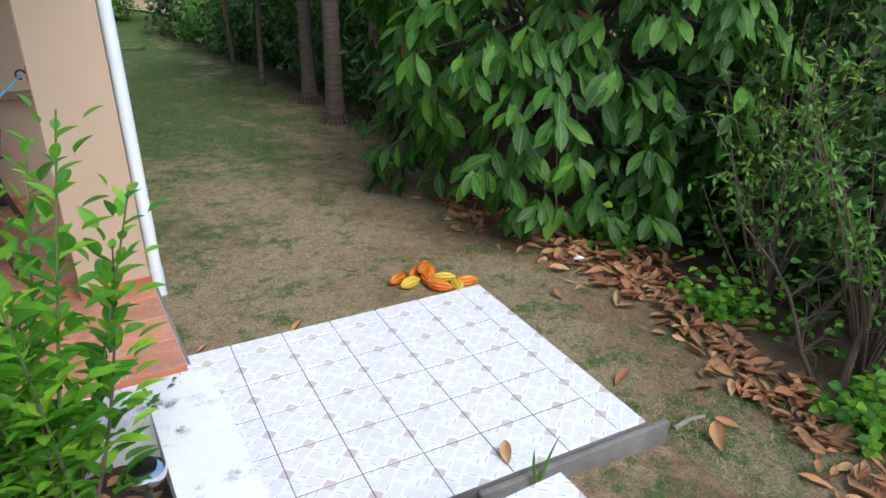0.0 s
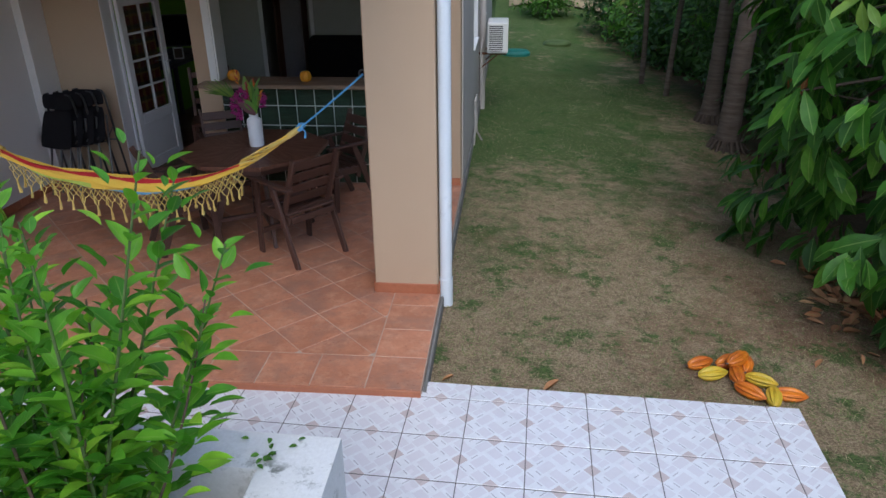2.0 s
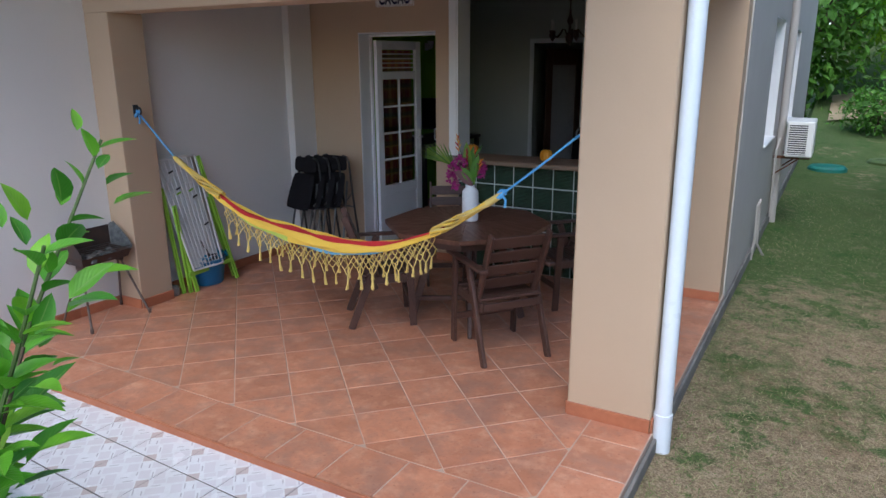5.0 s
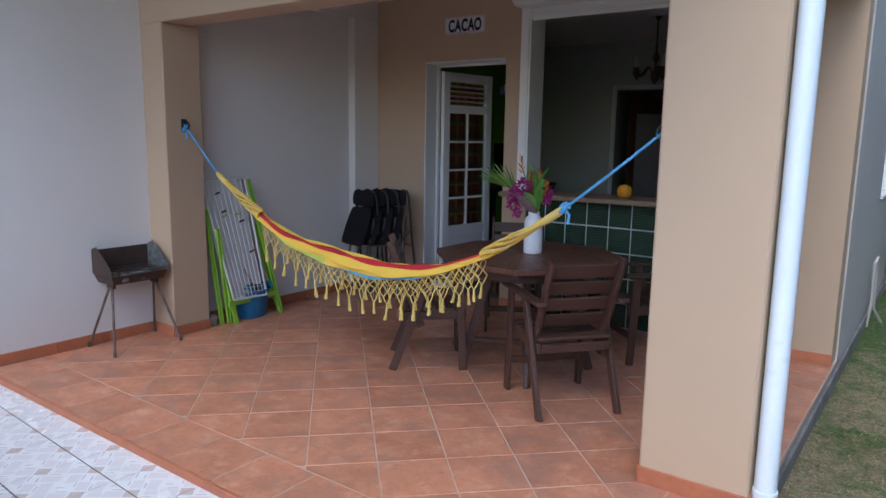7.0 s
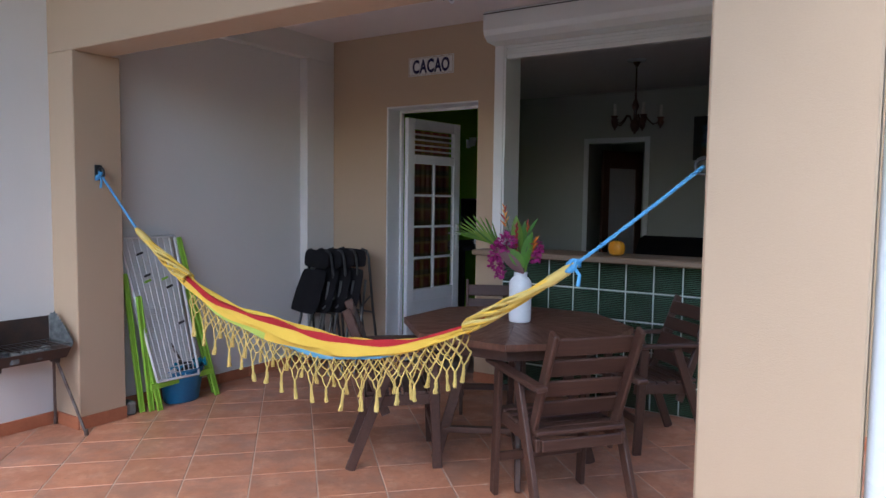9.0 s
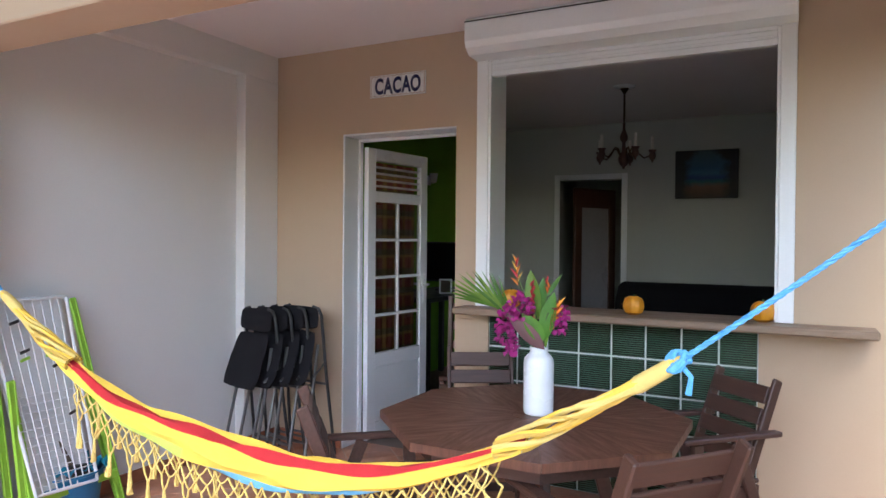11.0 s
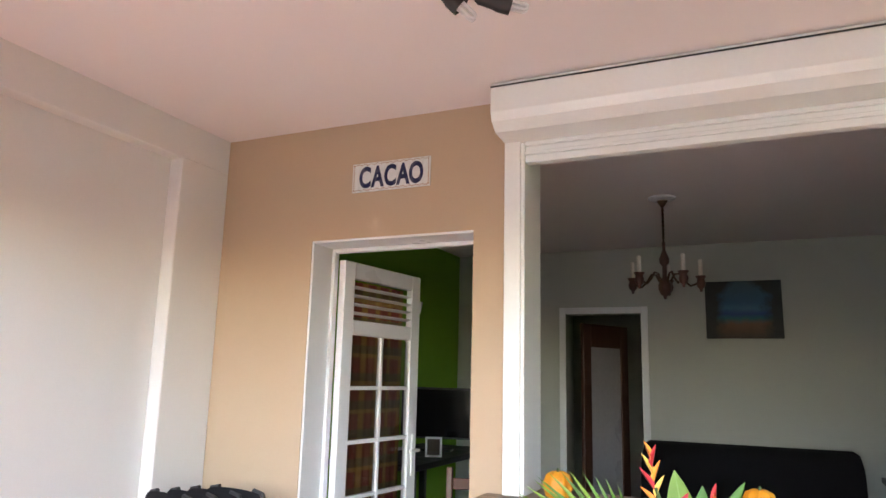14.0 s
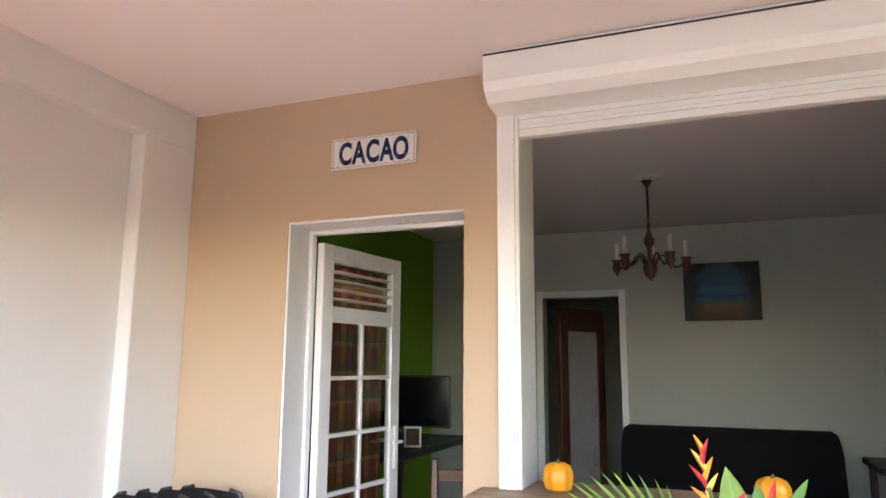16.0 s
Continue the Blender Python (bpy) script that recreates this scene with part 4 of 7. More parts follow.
# hatch frame and shutter box
hatch = tagged(new("window_hatch"), "wide serving hatch in a white frame", "window", kind="structure")
hatch.location = (0, BACK_Y, 0)
for x0, x1, y0, y1, z1 in ((HX0 - 0.072, HX0, -0.035, 0.0, 2.455), (HX1, HX1 + 0.070, -0.035, 0.0, 2.455), (HX0, HX0 + 0.016, -0.028, T + 0.004, 2.45), (HX1 - 0.016, HX1, -0.028, T + 0.004, 2.45)):
    g = Geo()
    g.box(x0, x1, y0, y1, 1.010, z1, 0.003)
    obj("guide_rail" if y1 == 0.0 else "jamb_lining", g, PVC, hatch)
for i, (z0, z1, y) in enumerate(((2.363, 2.395, -0.018), (2.395, 2.412, -0.024), (2.412, 2.435, -0.016), (2.435, 2.455, -0.024))):
    g = Geo()
    g.box(HX0 + 0.016, HX1 - 0.016, y, 0.03, z0, z1, 0.003)
    obj("shutter_slat", g, PVC, hatch)
g = Geo()
prof = [(0.0, 2.655), (-0.205, 2.655), (-0.21, 2.63), (-0.21, 2.53), (-0.195, 2.495), (-0.15, 2.462), (-0.03, 2.455), (0.0, 2.455)]
n = len(prof)
g.add([(HX0 - 0.072, y, z) for y, z in prof] + [(HX1 + 0.072, y, z) for y, z in prof], [tuple(range(n)), tuple(range(n, 2 * n))[::-1]] + [(i, (i + 1) % n, (i + 1) % n + n, i + n) for i in range(n)])
obj("shutter_box", g, PVC, hatch, "white plastic roller shutter box")
g = Geo()
g.box(HX0 - 0.072, HX1 + 0.072, -0.213, -0.207, 2.636, 2.642)
obj("box_seam", g, DARK_METAL, hatch)

# counter ledge
g = Geo()
g.box(-1.997, 0.12, 7.10, 7.52, 0.968, 1.008, 0.008)
obj("counter_ledge", g, LEDGE_WOOD, label="pale brown wooden counter ledge on the hatch", category="counter", kind="structure")

# ---- large things ----
def armchair():
    e = thing("armchair", "dark-stained slatted wooden armchair at the table", "chair", group="chairs round the table")
    for i in range(6):
        g = Geo()
        y = -0.17 + i * 0.075
        g.box(-0.235, 0.235, y - 0.031, y + 0.031, 0.405 + 0.004 * abs(i - 2.5), 0.425 + 0.004 * abs(i - 2.5), 0.004)
        obj("seat_slat", g, WOOD, e)
    for s in (-1, 1):
        g = Geo()
        g.bar((s * 0.225, -0.20, 0.375), (s * 0.225, 0.25, 0.39), 0.025, 0.06, 0.004)
        obj("seat_rail", g, WOOD, e)
        g = Geo()
        g.bar((s * 0.255, -0.30, 0.0), (s * 0.255, -0.03, 0.63), 0.028, 0.06, 0.005, up=(0, 1, 0))
        obj("leg", g, WOOD, e)
        g = Geo()
        g.bar((s * 0.255, 0.235, 0.0), (s * 0.255, 0.20, 0.63), 0.028, 0.06, 0.005, up=(0, 1, 0))
        obj("leg", g, WOOD, e)
        g = Geo()
        g.bar((s * 0.222, -0.08, 0.30), (s * 0.222, -0.325, 0.885), 0.026, 0.055, 0.006, up=(0, 1, 0))
        obj("back_post", g, WOOD, e)
        g = Geo()
        g.bar((s * 0.262, -0.30, 0.645), (s * 0.262, 0.30, 0.65), 0.06, 0.024, 0.006)
        obj("armrest", g, WOOD, e)
    for i in range(4):
        z = 0.50 + 0.098 * i
        y = -0.08 - (z - 0.30) * 0.245 / 0.585 + 0.018
        g = Geo()
        g.bar((-0.209, y, z + 0.02), (0.209, y, z + 0.02), 0.016, 0.084 if i == 3 else 0.080, 0.004, up=(0, -0.386, 0.922))
        obj("back_slat", g, WOOD, e)
    for x1, y0, y1, z0, z1 in ((0.24, 0.20, 0.222, 0.17, 0.215), (0.212, -0.215, -0.195, 0.35, 0.40)):
        g = Geo()
        g.box(-x1, x1, y0, y1, z0, z1, 0.004)
        obj("stretcher", g, WOOD, e)
    return e


proto = armchair()
places = ((-0.666, 5.64, 51), (-1.633, 5.737, -51), (-1.65, 6.80, -150), (-0.585, 6.74, 137))
SIZE = Matrix.Diagonal((0.88, 0.91, 0.955, 1))
proto.matrix_world = pose(places[0][0], places[0][1], 0, 0, 0, places[0][2]) @ SIZE
labels = ("dark-stained slatted wooden armchair beside the corner column", "dark-stained slatted wooden armchair beneath the hammock", "dark-stained slatted wooden armchair beside the open door", "dark-stained slatted wooden armchair before the glass blocks")
proto["label"] = labels[0]
for (x, y, rz), lb in zip(places[1:], labels[1:]):
    c = copy_thing(proto, pose(x, y, 0, 0, 0, rz) @ SIZE)
    c["label"] = lb

table = thing("table", "dark brown octagonal wooden table on slanting legs", "table", (-1.09, 6.015, 0))
table.scale = (0.81, 0.80, 1)
R8 = 0.735
for s in range(8):
    a0, a1 = radians(22.5 + 45 * s), radians(67.5 + 45 * s)
    g = Geo()
    r0, r1 = 0.10, R8
    e_ = 0.0022
    pts = [(r0 * math.cos(a0), r0 * math.sin(a0)), (r1 * math.cos(a0), r1 * math.sin(a0)), (r1 * math.cos(a1), r1 * math.sin(a1)), (r0 * math.cos(a1), r0 * math.sin(a1))]
    cxm, cym = sum(p[0] for p in pts) / 4, sum(p[1] for p in pts) / 4
    pts = [(cxm + (x - cxm) * 0.994, cym + (y - cym) * 0.994) for x, y in pts]
    rr = radians(45 * (s + 1))
    back = Matrix.Rotation(-rr, 4, "Z")
    q = [back @ Vector((x, y, 0)) for x, y in pts]
    g.add([(v.x, v.y, 0.703) for v in q] + [(v.x, v.y, 0.733) for v in q], [(3, 2, 1, 0), (4, 5, 6, 7)] + [(i, (i + 1) % 4, (i + 1) % 4 + 4, i + 4) for i in range(4)])
    o = obj("tabletop_segment", g, TABLE_WOOD, table)
    o.rotation_euler = (0, 0, rr)
g = Geo()
g.lathe([(0.101, 0.704), (0.101, 0.734)], 8)
obj("tabletop_centre", g, TABLE_WOOD, table)
g = Geo()
g.lathe([(0.62, 0.640), (0.62, 0.700), (0.595, 0.700), (0.595, 0.640), (0.62, 0.640)], 8, at=Matrix.Rotation(radians(22.5), 4, "Z"))
obj("apron", g, WOOD, table)
for k in range(4):
    a = radians(30 + 90 * k)
    g = Geo()
    g.bar((0.50 * math.cos(a), 0.50 * math.sin(a), 0.0), (0.26 * math.cos(a), 0.26 * math.sin(a), 0.70), 0.035, 0.065, 0.005, up=(math.cos(a), math.sin(a), 0))
    obj("leg", g, WOOD, table)
for k in range(2):
    a = radians(30 + 90 * k)
    g = Geo()
    z = 0.16 + 0.034 * k
    g.bar((-0.45 * math.cos(a), -0.45 * math.sin(a), z), (0.45 * math.cos(a), 0.45 * math.sin(a), z), 0.05, 0.03, 0.004)
    obj("stretcher", g, WOOD, table)

# downpipe
dp = thing("downpipe", "pale blue-grey plastic rain pipe beside the column", "pipe", (0.528, 5.06, 0))
g = Geo()
g.tube([(0, 0, -0.17), (0, 0, 0.10)], 0.047, 20)
obj("socket", g, PIPE, dp, smooth=True)
g = Geo()
g.tube([(0, 0, 0.10), (0, 0, 3.1)], 0.042, 20)
obj("pipe", g, PIPE, dp, smooth=True)
dp2 = thing("wall_pipe", "beige plastic pipe fixed to the grey side wall", "pipe", (0.535, 11.3, 0))
g = Geo()
g.tube([(0, 0, -0.22), (0, 0, 3.1)], 0.045, 14)
obj("pipe", g, GREY_WALL, dp2, smooth=True)
dp3 = thing("cable_run", "thin grey cables running up the side wall", "cable", (0.50, 11.7, 0))
g = Geo()
g.tube([(0.01, 0, -0.2), (0.012, 0.01, 1.2), (0.01, 0, 3.1)], 0.012, 6)
g.tube([(0.012, 0.08, 0.6), (0.014, 0.07, 1.6), (0.01, 0.08, 3.1)], 0.009, 6)
obj("cable", g, DARK_METAL, dp3)

# Darker copy of the yellow cord; its colour stands for shadow inside the bundle.
CORD_SHADE = material("shaded_cotton_cord", (0.50, 0.33, 0.07), (0.62, 0.40, 0.07), rough=0.95, big=18, fine=260, bump=0.6)
# hammock: trough of cloth between gathered cords
def hammock():
    e = thing("hammock", "striped yellow and red cotton hammock with fringe", "hammock")
    low = ((-2.98, 1.15), (-2.74, 1.02), (-2.61, 0.924), (-2.29, 0.770), (-1.81, 0.672), (-1.43, 0.661), (-1.09, 0.74), (-0.81, 0.868), (-0.62, 0.985), (-0.46, 1.09))
    def zb(x):
        for (x0, z0), (x1, z1) in zip(low, low[1:]):
            if x <= x1:
                break
        i = low.index((x0, z0))
        xm, zm = low[max(i - 1, 0)]
        xp, zp = low[min(i + 2, len(low) - 1)]
        t = min(max((x - x0) / (x1 - x0), 0), 1)
        m0 = (z1 - zm) / max(x1 - xm, 1e-6) * (x1 - x0)
        m1 = (zp - z0) / max(xp - x0, 1e-6) * (x1 - x0)
        return (2 * t ** 3 - 3 * t * t + 1) * z0 + (t ** 3 - 2 * t * t + t) * m0 + (-2 * t ** 3 + 3 * t * t) * z1 + (t ** 3 - t * t) * m1
    prof = ((-0.055, 0.000, 0), (-0.062, 0.008, 2), (-0.070, 0.026, 0), (-0.070, 0.046, 0), (-0.060, 0.066, 0), (-0.046, 0.080, 0), (-0.032, 0.092, 1), (-0.014, 0.098, 1),
            (0.006, 0.092, 1), (0.026, 0.076, 1), (0.042, 0.084, 0), (0.054, 0.094, 0), (0.066, 0.086, 0), (0.074, 0.060, 1), (0.080, 0.038, 2), (0.080, 0.02, 0))
    N, X0, X1 = 90, -2.64, -0.79
    g = Geo()
    vs = []
    for i in range(N + 1):
        s = i / N
        x = X0 + (X1 - X0) * s
        k = min(1.0, 0.30 + 1.9 * min(s, 1 - s)) ** 0.8
        for j, (y, z, _) in enumerate(prof):
            wr = 0.006 * math.sin(j * 2.1 + s * 9) + 0.004 * math.sin(j * 5 + s * 31)
            vs.append((x, 5.145 + y * 0.8 * k + wr, zb(x) + z * k * (0.66 + 0.26 * math.sin(math.pi * s)) + wr * 0.8))
    M = len(prof)
    fs = [(i * M + j, (i + 1) * M + j, (i + 1) * M + j + 1, i * M + j + 1) for i in range(N) for j in range(M - 1)]
    mats = []
    for i in range(N):
        for j in range(M - 1):
            c = prof[j + 1][2] if prof[j + 1][2] else (3 if j == 1 and 8 < i < 34 else 0)
            mats.append(c)
    g.add(vs, fs)
    g.m = mats
    cloth = obj("cloth", g, [YELLOW, RED, BLUE_BAND, GREEN_BAND], e, "yellow cloth with red and light blue stripes", smooth=True)
    sol = cloth.modifiers.new("thick", "SOLIDIFY")
    sol.thickness = 0.004
    # cords gathering both ends
    rnd = random.Random(5)
    for side, xa, tip in ((0, X0, Vector((-3.0, 5.145, 1.165))), (1, X1, Vector((-0.43, 5.135, 1.125)))):
        for j in range(14):
            ph = 2 * math.pi * j / 14
            a = Vector((xa + (0.075 if side == 0 else -0.075), 5.145, zb(xa + (0.075 if side == 0 else -0.075)) + 0.026))
            line = []
            for k in range(11):
                t = k / 10
                rr = 0.022 * (1 - t) ** 1.3 + 0.010 + 0.010 * math.sin(math.pi * min(1, t * 1.6))
                an = ph + t * (3.2 if j % 2 else 4.4)
                line.append(a.lerp(tip, t) + Vector((0, math.cos(an) * rr, math.sin(an) * rr * 0.8 - 0.010 * math.sin(math.pi * t) + 0.003 * math.sin(t * 17 + j))))
            g = Geo()
            g.tube(line, 0.0060 + 0.0012 * rnd.random(), 6)
            obj("gathering_cord", g, (YELLOW_CORD, YELLOW, CORD_SHADE)[j % 3], e, smooth=True)
        g = Geo()
        d = (tip - Vector((xa, 5.15, zb(xa)))).normalized()
        g.tube([tip - d * 0.13, tip - d * 0.10, tip - d * 0.02, tip + d * 0.02], [0.013, 0.021, 0.019, 0.010], 12)
        obj("end_loop", g, YELLOW_CORD, e, smooth=True)
    # fringe: netting and tassels along both hems
    for back in (0, 1):
        g = Geo()
        K = 36
        def hem(u):
            x = X0 + 0.10 + (X1 - X0 - 0.16) * u
            k = min(1.0, 0.35 + 1.5 * min((x - X0) / (X1 - X0), 1 - (x - X0) / (X1 - X0))) ** 0.8
            y = 5.15 + (0.088 if back else -0.057) * k
            return Vector((x, y, zb(x) + (0.02 if back else 0.0) * k))
        rows = [[hem((i + 0.5 * (r % 2)) / K) + Vector((0.005 * math.sin(i * 3 + r), 0.004 * math.cos(i * 2.1), -0.030 * r - 0.005 * math.sin(i * 1.9 + r))) for i in range(K)] for r in range(4)]
        for r in range(3):
            for i in range(K):
                for dj in ((0, -1) if r % 2 == 0 else (0, 1)):
                    j = i + dj
                    if 0 <= j < K:
                        a, b = rows[r][i], rows[r + 1][j]
                        g.tube([a, (a + b) / 2 + Vector((0, 0, -0.004)), b], 0.0030, 4)
        obj("netting", g, YELLOW_CORD, e, "knotted cord netting")
        for i in range(0, K - 1, 2):
            c = (rows[3][i] + rows[3][i + 1]) / 2 + Vector((rnd.uniform(-.008, .008), 0, -0.040 - 0.015 * rnd.random()))
            g = Geo()
            for q in range(2):
                g.tube([rows[3][i + q], rows[3][i + q].lerp(c, 0.55) + Vector(((-1) ** q * -0.004, 0, 0)), c], 0.0034, 5)
            L = 0.055 + 0.040 * rnd.random()
            sway = Vector((rnd.uniform(-.012, .012), rnd.uniform(-.01, .01), 0))
            for q in range(6):
                off = Vector((rnd.uniform(-.007, .007), rnd.uniform(-.006, .006), 0))
                pts = [c + off * t + sway * t * t + Vector((0.003 * math.sin(t * 14 + q), 0, -L * t)) for t in (0, 0.25, 0.5, 0.75, 1.0)]
                g.tube(pts, [0.0042, 0.0046, 0.0044, 0.0052, 0.0058], 5)
            obj("tassel", g, YELLOW_CORD, e)
    # ropes
    for pts in (((-3.362, 5.14, 1.50), (-3.18, 5.143, 1.325), (-3.0, 5.145, 1.165)), ((-0.43, 5.135, 1.125), (-0.2, 5.133, 1.30), (0.008, 5.13, 1.475))):
        g = Geo()
        a, b = Vector(pts[0]), Vector(pts[2])
        nrm = (b - a).normalized()
        u = nrm.orthogonal().normalized()
        w = nrm.cross(u)
        for ph in (0, 2.09, 4.18):
            line = []
            for i in range(60):
                t = i / 59
                ang = t * 60 + ph
                line.append(a.lerp(b, t) + Vector((0, 0, -0.004 * math.sin(math.pi * t))) + (u * math.cos(ang) + w * math.sin(ang)) * 0.0036)
            g.tube(line, 0.0037, 5)
        obj("rope", g, ROPE_BLUE, e, "twisted blue nylon rope", smooth=True)
    for c in ((-0.425, 5.135, 1.13), (-3.35, 5.14, 1.47)):
        g = Geo()
        for q in range(4):
            a = q * 1.3
            pts = [Vector(c) + Vector((0.025 * math.cos(a + t) * math.cos(q), 0.02 * math.sin(a + t), 0.02 * math.sin(t * 1.3 + q))) for t in np.linspace(0, 5, 10)]
            g.tube(pts, 0.0065, 6)
        g.tube([Vector(c), Vector(c) + Vector((0.03, -0.01, -0.03)), Vector(c) + Vector((0.025, -0.012, -0.07))], [0.007, 0.006, 0.008], 6)
        obj("knot", g, ROPE_BLUE, e, "knotted blue rope end", smooth=True)


hammock()
for x, s in ((-3.37, 1), (0.040, -1)):
    h_ = thing("hammock_hook", "black steel hook plate screwed to the pillar", "hook", (x, 5.14, 1.49 if s > 0 else 1.475))
    g = Geo()
    g.box(0, s * 0.006, -0.022, 0.022, -0.045, 0.045, 0.002)
    obj("plate", g, DARK_METAL, h_)
    g = Geo()
    pts = [(s * (0.006 + 0.028 - 0.026 * math.cos(a)), 0, 0.026 * math.sin(a)) for a in np.linspace(0.2, 4.9, 14)]
    g.tube(pts, 0.0065, 8)
    obj("hook", g, DARK_METAL, h_, smooth=True)

# vase
vase = thing("vase", "plain white ceramic bottle vase on the table", "vase", (-1.08, 6.045, 0.7345))
g = Geo()
g.lathe([(0.0, 0.0), (0.052, 0.0), (0.057, 0.006), (0.058, 0.02), (0.058, 0.195), (0.055, 0.212), (0.045, 0.225), (0.036, 0.232), (0.034, 0.24), (0.036, 0.256), (0.033, 0.258), (0.029, 0.25), (0.029, 0.19), (0.0, 0.19)], 32)
obj("body", g, CERAMIC, vase, smooth=True)

# ---- terrace things ----
def folding_chair():
    e = thing("folding_chair", "black folded garden chair leaning in the corner stack", "chair", group="stack of folded chairs")
    for s in (-1, 1):
        g = Geo()
        g.tube([(s * 0.195, 0.09, 0.0), (s * 0.175, 0.03, 0.50), (s * 0.165, -0.01, 0.90), (s * 0.150, -0.018, 0.945), (s * 0.10, -0.02, 0.955)], 0.010, 8)
        obj("leg", g, DARK_METAL, e, smooth=True)
        g = Geo()
        g.tube([(s * 0.175, -0.17, 0.0), (s * 0.16, -0.075, 0.45), (s * 0.155, -0.03, 0.72)], 0.010, 8)
        obj("leg", g, GREY_METAL, e, smooth=True)
        g = Geo()
        g.tube([(s * 0.18, -0.10, 0.52), (s * 0.17, 0.02, 0.60), (s * 0.165, 0.0, 0.78)], 0.007, 6)
        obj("hinge_bar", g, GREY_METAL, e, smooth=True)
    for y_, z_, w_ in ((0.085, 0.10, 0.185), (-0.145, 0.12, 0.17), (0.035, 0.46, 0.172)):
        g = Geo()
        g.tube([(-w_, y_, z_), (w_, y_, z_)], 0.008, 8)
        obj("stretcher", g, GREY_METAL, e, smooth=True)
    def pad(z0, z1, y0, y1, w0, w1):
        g = Geo()
        nx, nz = 10, 8
        for side in (0, 1):
            vs = []
            for j in range(nz + 1):
                v = j / nz
                for i in range(nx + 1):
                    u = i / nx * 2 - 1
                    w = w0 + (w1 - w0) * v
                    edge = 1 - max(abs(u), abs(2 * v - 1)) ** 6
                    cr = 1 - abs(2 * v - 1) ** 5 * 0.10
                    seam = -0.003 if i == nx // 2 or j == nz // 2 else 0
                    vs.append((u * w * cr, y0 + (y1 - y0) * v + (-1 if side == 0 else 1) * (0.012 * edge + seam), z0 + (z1 - z0) * v + (0.012 if v > 0.5 else -0.012) * (1 - abs(u) ** 3) * abs(2 * v - 1) ** 3))
            g.add(vs, [(j * (nx + 1) + i, j * (nx + 1) + i + 1, (j + 1) * (nx + 1) + i + 1, (j + 1) * (nx + 1) + i) for j in range(nz) for i in range(nx)])
        return g
    obj("backrest", pad(0.825, 0.945, -0.045, -0.035, 0.172, 0.165), BLACK_CLOTH, e, "black padded fabric with cross seams", smooth=True)
    obj("seat", pad(0.485, 0.795, -0.165, -0.055, 0.188, 0.168), BLACK_CLOTH, e, "black padded fabric with cross seams", smooth=True)
    return e


fc_ = folding_chair()
fc_.matrix_world = pose(-3.235, 6.87, 0, 0, 0, -14)
for i in range(1, 4):
    copy_thing(fc_, pose(-3.235 + 0.062 * i, 6.87 + 0.062 * i, 0.004 * i, 0, 0, -14 + 3 * i))

# drying rack
rack = thing("drying_rack", "white wire drying rack folded on lime green legs", "drying rack", (-3.245, 5.55, 0))
TL, TR, BL, BR = Vector((-0.20, -0.24, 1.10)), Vector((-0.20, 0.15, 1.10)), Vector((-0.07, -0.08, 0.19)), Vector((-0.07, 0.23, 0.18))
g = Geo()
for a, b in ((TL, TR), (TR, BR), (BR, BL), (BL, TL)):
    g.tube([a, b], 0.009, 8)
obj("frame", g, RACK_WHITE, rack, smooth=True)
for i in range(1, 9):
    t = i / 9
    g = Geo()
    g.tube([TL.lerp(TR, t), BL.lerp(BR, t)], 0.0035, 6)
    obj("wire", g, RACK_WHITE, rack)
for i in range(1, 13):
    t = 0.45 + 0.55 * i / 13
    g = Geo()
    g.tube([TL.lerp(BL, t), TR.lerp(BR, t)], 0.0025, 5)
    obj("cross_wire", g, RACK_WHITE, rack)
g = Geo()
off = Vector((-0.045, 0, 0))
g.add([TL + off, TR + off, BR + off, BL + off, TL + off * 1.15, TR + off * 1.15, BR + off * 1.15, BL + off * 1.15], [(0, 1, 2, 3), (7, 6, 5, 4), (0, 4, 5, 1), (2, 6, 7, 3), (1, 5, 6, 2), (3, 7, 4, 0)])
obj("folded_wing", g, RACK_WHITE, rack, "white folded wing of the rack")
for a, b in (((-0.185, -0.22, 0.88), (-0.144, -0.142, 0.0)), ((-0.150, -0.14, 0.62), (-0.085, -0.055, 0.0)), ((-0.120, -0.17, 0.74), (-0.115, -0.095, 0.0)), ((-0.195, 0.175, 1.09), (-0.080, 0.383, 0.0)), ((-0.170, 0.205, 0.74), (-0.150, 0.415, 0.0))):
    g = Geo()
    up_ = Vector((0, 1, 0.1))
    g.bar(a, b, 0.016, 0.036, 0.004, up=up_)
    for s_ in (-1, 1):
        g.bar(Vector(a) + Vector((0.009, 0.013 * s_, 0)), Vector(b) + Vector((0.009, 0.013 * s_, 0.0)), 0.006, 0.007, 0.002, up=up_)
    obj("leg", g, LIME, rack, "lime green ribbed plastic leg")
g = Geo()
g.bar((-0.100, -0.11, 0.155), (-0.095, 0.36, 0.175), 0.02, 0.040, 0.004)
obj("crossbar", g, LIME, rack, "lime green plastic crossbar")
for (u, v, c) in ((0.25, 0.12, 0), (0.3, 0.27, 0), (0.62, 0.30, 1), (0.68, 0.36, 0), (0.28, 0.31, 1), (0.78, 0.62, 0)):
    p = (TL.lerp(TR, u)).lerp(BL.lerp(BR, u), v)
    g = Geo()
    g.bar(p + Vector((0.012, -0.02, 0)), p + Vector((0.012, 0.025, 0.014)), 0.008, 0.014, 0.002)
    obj("clothes_peg", g, LIME if c else BLACK, rack, "small lime green clothes peg" if c else "small dark clothes peg")
basin = thing("basin", "round blue plastic basin under the drying rack", "basin", (-3.42, 5.72, 0.0))
basin.scale = (0.66, 0.92, 1.05)
g = Geo()
